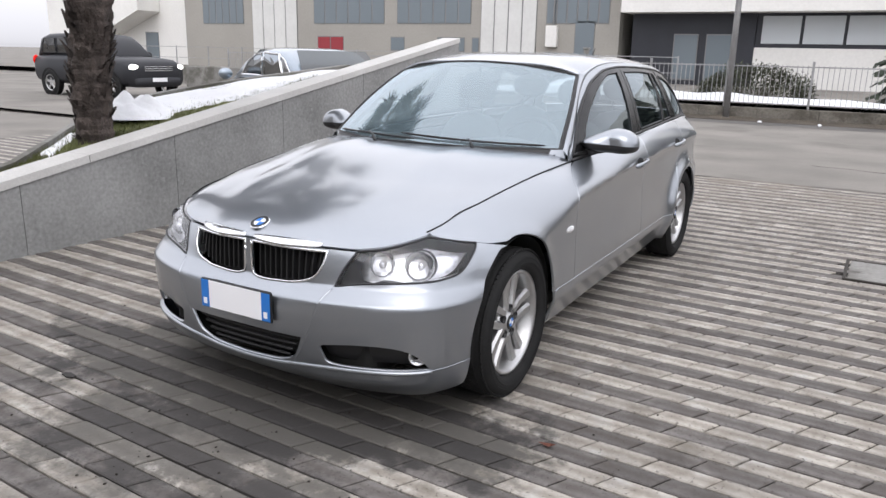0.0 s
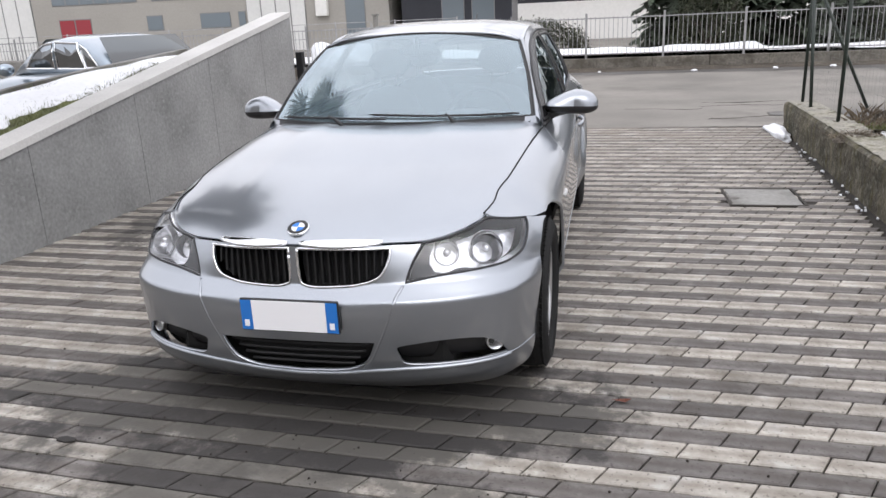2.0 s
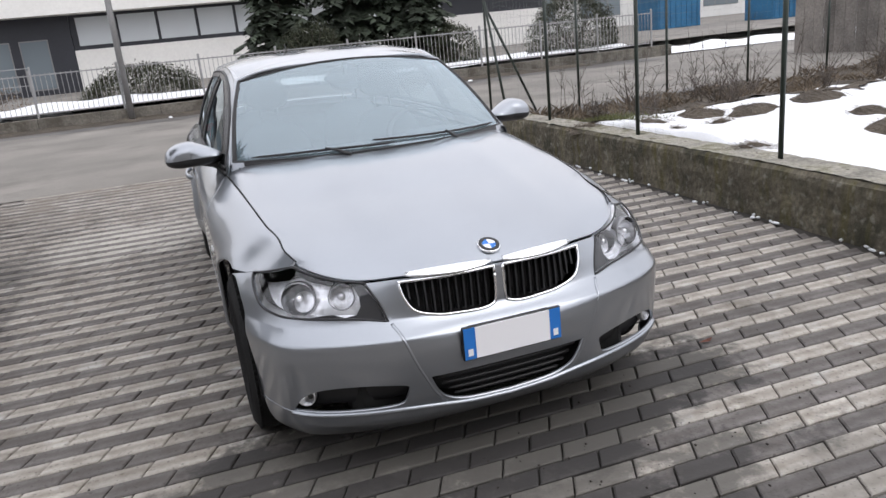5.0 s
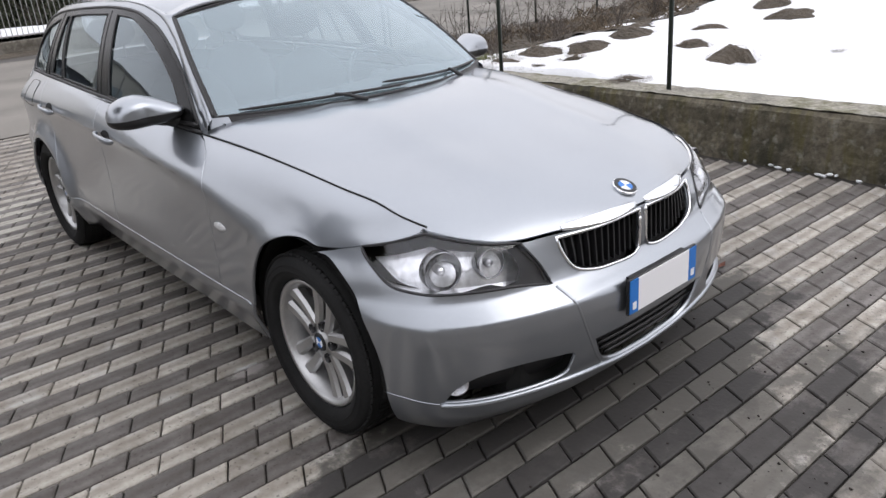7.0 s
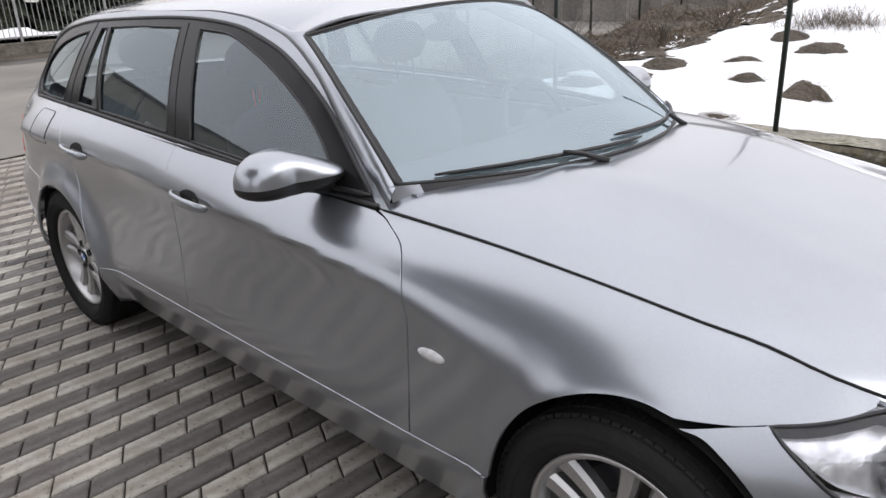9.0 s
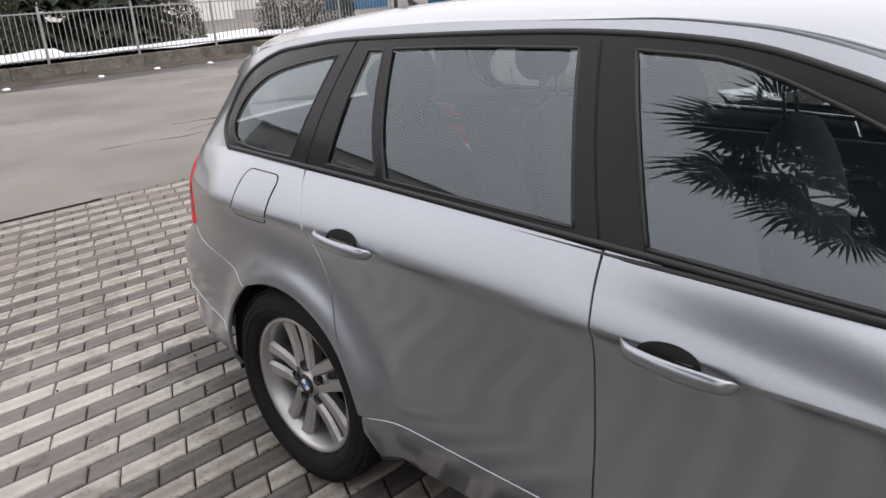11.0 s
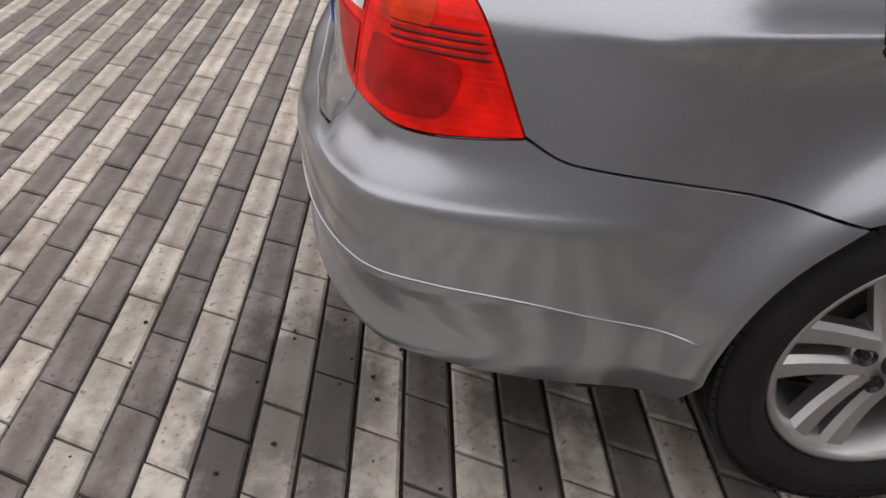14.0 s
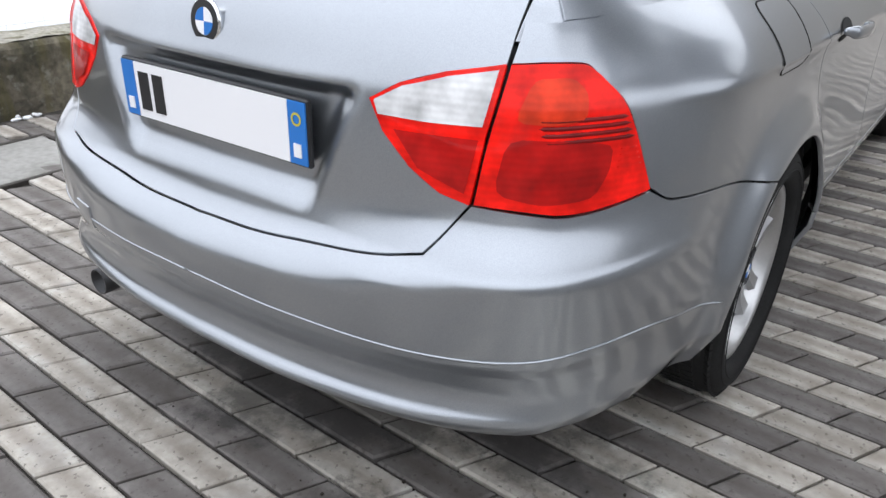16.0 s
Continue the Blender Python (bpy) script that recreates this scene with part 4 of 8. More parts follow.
wb = thing("white_office", "white office building over a dark glazed ground floor", "building", (0, 0, 0))
solid("upper_floor", Shape().box(-11.2, 22.0, BY - 1.2, BY + 14, 3.75, 9.0), RENDER_WHITE, wb)
solid("ground_floor", Shape().box(-10.9, -4.5, BY + 0.2, BY + 13, -0.4, 3.75), DARK_FACADE, wb, "dark recessed entrance")
solid("side_wall", Shape().box(-4.48, 22.0, BY + 0.2, BY + 13, -0.4, 2.05), RENDER_WHITE, wb)
solid("window_band", Shape().box(-4.48, 22.0, BY + 0.3, BY + 13, 2.05, 3.75), DARK_FACADE, wb, "dark frame of the ribbon window")
for k in range(10):
    x = -4.2 + 1.95 * k
    solid("pane", Shape().box(x, x + 1.8, BY + 0.22, BY + 0.30, 2.25, 3.6), plain("bright_pane", (0.55, 0.58, 0.60), 0.1) if k == 0 else bpy.data.materials["bright_pane"], wb)
for x0, x1 in ((-8.6, -7.3), (-6.9, -5.6)):
    far_window(wb, x0, x1, 0.3, 2.7, BY + 0.2, WINDOW_FAR, 0, "door")

lb = thing("white_house", "white rendered house with an outside stair", "building", (0, 0, 0))
solid("wall", Shape().box(-66, -47.5, BY + 1, BY + 12, -0.4, 9.5), RENDER_WHITE, lb)
solid("roof", Shape().box(-66.5, -47.2, BY + 0.5, BY + 12.5, 9.5, 9.9), FRAME_GREY, lb)
far_window(lb, -52.6, -51.0, 0.0, 2.6, BY + 1, WINDOW_FAR, 0, "door")
far_window(lb, -61.0, -57.0, -0.1, 4.6, BY + 1, plain("gate_dark", (0.05, 0.05, 0.055), 0.5), 2, "gate")
sb = Shape()
sb.add([(-56, BY - 1.2, 2.2), (-56, BY - 1.2, 3.4), (-50.6, BY - 1.2, 5.4), (-50.6, BY - 1.2, 4.2), (-56, BY + 0.95, 2.2), (-56, BY + 0.95, 3.4), (-50.6, BY + 0.95, 5.4), (-50.6, BY + 0.95, 4.2)],
       [(0, 3, 2, 1), (4, 5, 6, 7), (0, 1, 5, 4), (1, 2, 6, 5), (2, 3, 7, 6), (3, 0, 4, 7)])
solid("stair_flight", sb, RENDER_WHITE, lb)

# plain house that closes the place at the foot of the drive
nh = thing("rear_house", "plain grey rendered house at the foot of the drive", "building", (0, 0, 0))
solid("wall", Shape().box(-15.5, 2.4, -19, -10.6, -0.3, 6.4), RENDER_GREY, nh)
rh_ = Shape()
rh_.add([(-16.2, -19.6, 6.42), (3.1, -19.6, 6.42), (3.1, -10.0, 6.42), (-16.2, -10.0, 6.42), (-16.2, -14.8, 8.8), (3.1, -14.8, 8.8)], [(0, 3, 2, 1), (0, 1, 5, 4), (2, 3, 4, 5), (1, 2, 5), (3, 0, 4)])
solid("roof", rh_, FRAME_GREY, nh)

# low walls before the workshop, across the road
lw = thing("yard_wall", "low grey concrete wall across the road", "wall", kind="structure")
solid("wall_body", Shape().box(-22, -9.2, 16.6, 16.85, -0.2, 0.72, 0.02), STONEKERB, lw)
solid("wall_body", Shape().box(-36, -24, 20.5, 20.75, -0.3, 0.55, 0.02), STONEKERB, lw)
yf = thing("yard_fence", "thin grey wire fence before the workshop", "fence")
for k in range(14):
    solid("post", Shape().tube([(-36 + 2.4 * k, 24, -0.1), (-36 + 2.4 * k, 24, 1.5)], 0.03, 6), FENCE_STEEL, yf)
for h in (0.4, 0.9, 1.45):
    solid("rail", Shape().tube([(-36, 24, h), (-4.8, 24, h)], 0.012, 5), FENCE_STEEL, yf)

# far right: hall, containers, parked cars under snow
fh = thing("far_hall", "pale industrial hall beyond the garden", "building")
solid("wall", Shape().box(26, 70, 55, 75, -0.5, 8.0), PANEL_PALE, fh)
solid("roof", Shape().box(25.5, 70.5, 54.5, 75.5, 8.0, 8.5), FRAME_GREY, fh)
for k in range(6):
    far_window(fh, 28 + 6.5 * k, 32 + 6.5 * k, 1.0, 3.4, 55, bars=2)
for x, y, w, col in ((30, 37, 3.2, (0.02, 0.12, 0.24)), (24.5, 48, 2.0, (0.28, 0.06, 0.03)), (36, 34, 3.0, (0.02, 0.12, 0.24)), (40, 30, 2.6, (0.25, 0.25, 0.25))):
    c = thing("container", "painted steel container standing in the far yard", "container", (x, y, -0.1), group="far containers")
    cm = surf("container_paint", col, 0.6, var=0.2, coarse=1, fine=10, bump=0.0)
    solid("body", Shape().box(-w / 2, w / 2, -1.2, 1.2, 0.1, 2.4, 0.03), cm, c)
    for k in range(8):
        solid("rib", Shape().box(-w / 2 + w * (k + 0.3) / 8, -w / 2 + w * (k + 0.7) / 8, -1.24, -1.201, 0.2, 2.3), cm, c)
    solid("base", Shape().box(-w / 2, w / 2, -1.1, 1.1, 0, 0.098), FRAME_GREY, c)


# ---- plants beyond the railing ----
def conifer(x, y, h, r, seed):
    r0 = random.Random(seed)
    t = thing("conifer", "dark green conifer with drooping branches behind the railing", "tree", (x, y, fz + 0.28), group="conifers behind the railing")
    solid("trunk", Shape().tube([(0, 0, 0), (0, 0, h)], [0.14, 0.02], 8), BARK, t)
    s = Shape()
    for k in range(int(h * 70)):
        z = h * (0.03 + 0.95 * r0.random() ** 1.2)
        a = r0.uniform(0, 6.283)
        L = r * (1 - z / h) ** 0.75 * r0.uniform(0.65, 1.12)
        d = Vector((math.cos(a), math.sin(a), -0.25))
        sd = Vector((-math.sin(a), math.cos(a), 0))
        p0 = Vector((0, 0, z))
        for j in range(14):
            u = 0.15 + 0.85 * j / 14
            p = p0 + d * L * u + Vector((0, 0, 0.12 * math.sin(u * 3)))
            for sg in (-1, 1):
                q = p + sd * sg * r0.uniform(0.12, 0.28) + d * 0.12 + Vector((0, 0, -r0.uniform(0.02, 0.16)))
                s.add([p, p + d * 0.17, q + d * 0.08, q], [(0, 1, 2, 3)])
    solid("crown", s, CONIFER, t, "dark drooping needle branches", turn=False)


def leafy(name, label, x, y, rx, ry, h, n, seed, material, z0=None):
    r0 = random.Random(seed)
    b = thing(name, label, "shrub", (x, y, (fz + 0.28) if z0 is None else z0))
    br = Shape()
    for k in range(14):
        a = r0.uniform(0, 6.283)
        br.tube([(0, 0, 0), (rx * 0.3 * math.cos(a), ry * 0.3 * math.sin(a), h * 0.4), (rx * 0.7 * math.cos(a), ry * 0.7 * math.sin(a), h * r0.uniform(0.5, 0.9))], [0.025, 0.015, 0.006], 5)
    solid("branchwork", br, TWIG, b)
    s = Shape()
    for k in range(n):
        a, el = r0.uniform(0, 6.283), math.asin(r0.uniform(-0.1, 1.0))
        q = r0.uniform(0.55, 1.0) ** 0.4
        lump = 1 + 0.22 * noise.noise(Vector((math.cos(a) * 2, math.sin(a) * 2, el * 2 + seed)))
        p = Vector((rx * q * lump * math.cos(a) * math.cos(el), ry * q * lump * math.sin(a) * math.cos(el), h * 0.12 + h * 0.88 * q * lump * max(0, math.sin(el))))
        u = Vector((r0.gauss(0, 1), r0.gauss(0, 1), r0.gauss(0, 1))).normalized()
        w = u.cross(Vector((0.3, 0.2, 1))).normalized()
        l = r0.uniform(0.05, 0.10)
        s.add([p, p + u * l * 0.5 + w * l * 0.25, p + u * l, p + u * l * 0.5 - w * l * 0.25], [(0, 1, 2, 3)])
    solid("crown", s, material, b, turn=False)


conifer(3.0, 20.6, 5.2, 1.8, 1)
conifer(5.5, 21.2, 5.6, 2.3, 2)
conifer(7.4, 20.4, 4.6, 1.9, 3)
for k, (x, r, h) in enumerate(((-7.7, 0.75, 0.62), (-6.75, 0.7, 0.55), (-5.85, 0.6, 0.42))):
    solid("snow_bank", Shape().blob((x, FY + 0.85, fz + 0.33), (r, 0.6, h), 26, 12, 30 + k, 0.45), SNOW, label="bank of shovelled snow behind the low street wall", category="snow", smooth=True, group="banks of shovelled snow")
leafy("round_shrub", "clipped evergreen shrub behind the railing", -1.35, 19.0, 1.75, 0.9, 1.15, 12000, 4, SHRUB)
leafy("round_shrub", "yellow-green evergreen shrub behind the railing", 3.6, 18.9, 1.1, 0.7, 1.9, 8000, 5, SHRUB)
leafy("hedge_bush", "dense dark bush at the end of the railing", 12.6, 18.9, 1.7, 0.9, 2.1, 14000, 6, SHRUB)
leafy("hedge_bush", "dense dark bush behind the railing", 8.4, 19.6, 1.0, 0.8, 1.5, 6000, 8, SHRUB)
leafy("bare_shrub", "bare twiggy shrub behind the railing", -5.4, 19.3, 1.1, 0.8, 1.1, 900, 7, WEED)
for k in range(5):
    x = -6.6 + 0.7 * k
    solid("snow_mound", Shape().blob((x, FY + 0.9 + 0.2 * (k % 2), fz + 0.35), (0.5, 0.35, 0.22), 12, 7, k, 0.4), SNOW, label="heap of shovelled snow behind the railing", category="snow", smooth=True, group="snow heaps at the railing")


# ---- the estate car: shape ----
def table(rows):
    """A smooth function through (position, value) rows."""
    px, pv = np.array([r[0] for r in rows], float), np.array([r[1] for r in rows], float)
    sl = np.diff(pv) / np.diff(px)
    tg = np.zeros(len(px))
    tg[0], tg[-1] = sl[0], sl[-1]
    for i in range(1, len(px) - 1):
        tg[i] = 0 if sl[i - 1] * sl[i] <= 0 else 2 * sl[i - 1] * sl[i] / (sl[i - 1] + sl[i])

    def fn(q):
        q = np.asarray(q, float)
        c = np.clip(q, px[0], px[-1])
        i = np.clip(np.searchsorted(px, c) - 1, 0, len(px) - 2)
        h = px[i + 1] - px[i]
        t = (c - px[i]) / h
        v = (2 * t ** 3 - 3 * t ** 2 + 1) * pv[i] + (t ** 3 - 2 * t ** 2 + t) * h * tg[i] + (3 * t ** 2 - 2 * t ** 3) * pv[i + 1] + (t ** 3 - t ** 2) * h * tg[i + 1]
        return v + np.where(q < px[0], (q - px[0]) * tg[0], 0) + np.where(q > px[-1], (q - px[-1]) * tg[-1], 0)
    return fn


def ease(q, a, b):
    t = np.clip((np.asarray(q, float) - a) / (b - a), 0, 1)
    return t * t * (3 - 2 * t)


# plan of the widest line, from the nose round the left flank to the tail
PLAN = np.array(spline([(0, -2.135), (0.2, -2.128), (0.4, -2.096), (0.60, -2.022), (0.735, -1.925), (0.80, -1.81), (0.838, -1.68), (0.858, -1.50), (0.868, -1.25), (0.872, -0.8), (0.870, -0.2),
                        (0.862, 0.4), (0.853, 0.9), (0.847, 1.3), (0.839, 1.6), (0.820, 1.85), (0.786, 2.03), (0.745, 2.152), (0.674, 2.252), (0.5, 2.338), (0.25, 2.385), (0, 2.395)], 24))
PS = np.concatenate([[0], np.cumsum(np.hypot(*np.diff(PLAN, axis=0).T))])
dP = np.gradient(PLAN, PS, axis=0)
dP[0], dP[-1] = (1, 0), (-1, 0)
dP /= np.linalg.norm(dP, axis=1)[:, None]
PN = np.stack([dP[:, 1], -dP[:, 0]], 1)


def s_at_y(y):
    return np.interp(y, PLAN[:, 1], PS)


def s_front(x):
    k = np.searchsorted(PLAN[:, 1], -1.5)
    return np.interp(x, PLAN[:k, 0], PS[:k])


def s_rear(x):
    k = np.searchsorted(PLAN[:, 1], 1.7)
    return np.interp(-np.asarray(x, float), -PLAN[k:, 0], PS[k:])


def sheet_table(stations, levels, rows):
    """Insets by station and height."""
    fs = [table(list(zip(levels, r))) for r in rows]
    st = np.array(stations)

    def fn(s, z):
        v = np.stack([f(z) for f in fs])
        c = np.clip(s, st[0], st[-1])
        i = np.clip(np.searchsorted(st, c) - 1, 0, len(st) - 2)
        t = (c - st[i]) / (st[i + 1] - st[i])
        n = np.arange(v.shape[1])
        g = lambda k: v[np.clip(k, 0, len(st) - 1), n]
        p0, p1, p2, p3 = g(i - 1), g(i), g(i + 1), g(i + 2)
        return 0.5 * (2 * p1 + (p2 - p0) * t + (2 * p0 - 5 * p1 + 4 * p2 - p3) * t * t + (3 * p1 - p0 - 3 * p2 + p3) * t ** 3)
    return fn


FRONT = sheet_table([0, s_front(0.2), s_front(0.4), s_front(0.6), s_front(0.74), s_at_y(-1.667)],
                    [0.11, 0.145, 0.186, 0.216, 0.247, 0.288, 0.352, 0.42, 0.47, 0.505, 0.514, 0.521, 0.530, 0.551, 0.572, 0.634, 0.696, 0.758],
                    [[.190, .130, .075, .048, .036, .022, .010, .003, .000, .006, .010, .015, .024, .050, .066, .066, .070, .110],
                     [.190, .130, .075, .048, .036, .022, .010, .003, .000, .005, .009, .014, .023, .049, .066, .067, .073, .115],
                     [.180, .120, .068, .042, .032, .020, .010, .003, .000, .000, .001, .006, .017, .041, .062, .086, .114, .160],
                     [.160, .105, .058, .034, .026, .016, .009, .003, .000, .000, .001, .005, .014, .034, .054, .080, .116, .170],
                     [.120, .078, .042, .026, .018, .012, .007, .003, .000, .000, .001, .004, .010, .026, .044, .068, .106, .178],
                     [.070, .044, .024, .016, .011, .008, .005, .002, .000, .000, .0005, .002, .004, .011, .021, .036, .066, .145]])
REAR = sheet_table([s_at_y(1.99), s_rear(0.72), s_rear(0.6), s_rear(0.45), s_rear(0.25), PS[-1]],
                   [0.25, 0.285, 0.305, 0.325, 0.345, 0.375, 0.42, 0.45, 0.50, 0.525, 0.545, 0.56, 0.572, 0.584, 0.592, 0.599, 0.607, 0.62, 0.68, 0.76, 0.852, 0.90, 0.96, 1.02],
                   [[.044, .022, .013, .008, .009, .010, .007, .002, .001, .000, .000, .000, .000, .001, .002, .005, .0085, .013, .0280, .036, .046, .070, .106, .150],
                    [.070, .030, .014, .006, .010, .016, .011, .003, .001, .000, .000, .000, .000, .000, .001, .0035, .0085, .0155, .0470, .060, .073, .094, .126, .172],
                    [.085, .036, .016, .006, .015, .022, .014, .003, .001, .000, .000, .000, .000, .000, .001, .004, .0105, .020, .0620, .074, .090, .108, .140, .187],
                    [.095, .042, .018, .006, .019, .026, .016, .003, .001, .000, .000, .001, .003, .010, .018, .026, .036, .050, .0760, .084, .097, .112, .140, .185],
                    [.100, .044, .019, .006, .021, .028, .017, .003, .001, .000, .002, .012, .026, .042, .054, .063, .070, .076, .0860, .088, .096, .112, .138, .182],
                    [.100, .044, .019, .006, .021, .028, .017, .003, .001, .001, .010, .026, .044, .060, .068, .074, .079, .082, .0880, .090, .096, .111, .136, .180]])
top_x = table([(-2.2, 0.60), (-1.83, 0.652), (-1.5, 0.680), (-1.2, 0.700), (-0.9, 0.719), (-0.62, 0.738), (-0.4, 0.758), (0.0, 0.778), (0.4, 0.780), (0.9, 0.764), (1.35, 0.738), (1.6, 0.718), (1.85, 0.688), (2.1, 0.640)])
top_z = table([(-2.2, 0.688), (-1.83, 0.746), (-1.64, 0.789), (-1.4, 0.830), (-1.2, 0.857), (-0.95, 0.882), (-0.62, 0.904), (-0.4, 0.920), (0.0, 0.950), (0.4, 0.972), (0.8, 0.984), (1.2, 0.992), (1.6, 0.993), (1.85, 0.989), (2.1, 0.976)])
crease_z = table([(-2.0, 0.52), (-1.5, 0.585), (-1.1, 0.67), (-0.75, 0.768), (-0.54, 0.793), (-0.36, 0.806), (-0.1, 0.82), (0.3, 0.834), (0.8, 0.848), (1.2, 0.857), (1.7, 0.860), (2.05, 0.846)])
WHEELS = ((-1.38, 0.318), (1.38, 0.318))
ARCHES = ((-1.405, 0.318, 0.338, 0.388), (1.38, 0.318, 0.346, 0.346))


def side_inset(s, z):
    y = np.interp(s, PS, PLAN[:, 1])
    zc, zt = crease_z(y), top_z(y)
    dt = np.interp(s, PS, PLAN[:, 0]) - top_x(y)
    h = z - zc
    tau = h / (zt - zc)
    tp = np.maximum(tau, 0)
    crown = np.where(tp < 1, 1 - np.sqrt(np.maximum(1 - (0.965 * np.minimum(tp, 1)) ** 2, 0)), 0) / (1 - math.sqrt(1 - 0.965 ** 2))
    crown = np.where(tp < 1, 0.5 * crown + 0.5 * tp ** 1.7, 1 + (tp - 1) * 4)
    door = 0.42 * tp + 0.58 * tp * tp
    w = ease(y, -0.95, -0.35)
    up = dt * (crown * (1 - w) + door * w)
    hn = np.maximum(-h, 0)
    low = w * (0.017 * (1 - np.exp(-hn / 0.03)) - 0.011 * np.exp(-((z - 0.43) / 0.10) ** 2)) + (1 - w) * 0.004 * (1 - np.exp(-hn / 0.05))
    low = low * ease(hn, 0, 0.012)
    sill = np.maximum(0.33 - z, 0) * 0.40
    d = up + low + sill
    for wy, wz, ry, rz in ARCHES:
        r = np.hypot((y - wy) / ry, (z - wz) / rz)
        d = d - (0.010 * np.exp(-((r - 1.0) / 0.11) ** 2) if wy < 0 else 0.042 * np.exp(-((r - 1.0) / 0.20) ** 2) * (1 - ease(y, 1.62, 2.0))) * (z > 0.2)
    return d


def skin(q, z):
    """The car's skirt: q runs along the plan (left flank positive, right flank negative), z is the height."""
    q, z = np.broadcast_arrays(np.asarray(q, float), np.asarray(z, float))
    s = np.abs(q)
    y = np.interp(s, PS, PLAN[:, 1])
    f, r = 1 - ease(y, -1.72, -1.46), ease(y, 1.72, 2.02)
    d = FRONT(s, z) * f + REAR(s, z) * r + side_inset(s, z) * (1 - f) * (1 - r)
    px = np.interp(s, PS, PLAN[:, 0])
    # recess for the rear plate
    edge_ = 0.250 + 0.45 * (z - 0.66)
    box_ = (1 - ease(np.abs(px), edge_, edge_ + 0.042)) * ease(z, 0.628, 0.682) * (1 - ease(z, 0.838, 0.866)) * (y > 2.0)
    d = d + 0.027 * box_
    nx, ny = np.interp(s, PS, PN[:, 0]), np.interp(s, PS, PN[:, 1])
    return np.stack([np.sign(np.where(q == 0, 1, q)) * (px - nx * d), y - ny * d, z], -1)


SG = np.linspace(0, PS[-1], 700)


def q_of(kind, a, z):
    """Where along the plan a point with that x (front, rear) or y lies at height z."""
    p = skin(SG, np.full_like(SG, z))
    if kind == 'y':
        return float(np.interp(a, p[:, 1], SG))
    m = p[:, 1] < -1.3 if kind == 'f' else p[:, 1] > 1.6
    xs_, ss_ = p[m, 0], SG[m]
    if kind == 'f':
        return float(np.interp(a, xs_, ss_))
    return float(np.interp(-a, -xs_, ss_))


def on_skin(pts):
    return [(q_of(k, a, z), z) for k, a, z in pts]


def rounded(pts):
    """A closed outline on the skin with softened corners."""
    p = on_skin(pts)
    out = []
    for a, b, c in zip(p[-1:] + p[:-1], p, p[1:] + p[:1]):
        a, b, c = np.array(a), np.array(b), np.array(c)
        k = 0.25
        out += [tuple(b + (a - b) * k), tuple(b + (a + c - 2 * b) * 0.07), tuple(b + (c - b) * k)]
    return out


def outline(*runs, per=5):
    """A closed outline from runs of points; each run is smooth, its ends are corners."""
    out = []
    for r in runs:
        line = spline(r, per) if len(r) > 2 else [np.array(r[0], float), np.array(r[1], float)]
        out += [tuple(p) for p in line[:-1]]
    return out


def mirrored(pts):
    return [(-a, b) for a, b in pts][::-1]


def resample(poly, step):
    out = []
    for p, q in zip(poly, poly[1:] + poly[:1]):
        p, q = np.array(p, float), np.array(q, float)
        n = max(1, int(math.ceil(np.linalg.norm(q - p) / step)))
        out += [tuple(p + (q - p) * k / n) for k in range(n)]
    clean = [out[0]]
    for p in out[1:]:
        if math.dist(p, clean[-1]) > 1e-4:
            clean.append(p)
    return clean[:-1] if math.dist(clean[0], clean[-1]) < 1e-4 else clean


def inside(pts, poly):
    x, y = pts[:, 0], pts[:, 1]
    c = np.zeros(len(pts), bool)
    for (x0, y0), (x1, y1) in zip(poly, poly[1:] + poly[:1]):
        if y0 == y1:
            continue
        c ^= ((y0 > y) != (y1 > y)) & (x < (x1 - x0) * (y - y0) / (y1 - y0) + x0)
    return c


def edge_distance(pts, poly):
    d = np.full(len(pts), 9.0)
    for a, b in zip(poly, poly[1:] + poly[:1]):
        a, b = np.array(a), np.array(b)
        t = np.clip(((pts - a) @ (b - a)) / max((b - a) @ (b - a), 1e-12), 0, 1)
        d = np.minimum(d, np.linalg.norm(pts - a - t[:, None] * (b - a), axis=1))
    return d


from mathutils.geometry import delaunay_2d_cdt


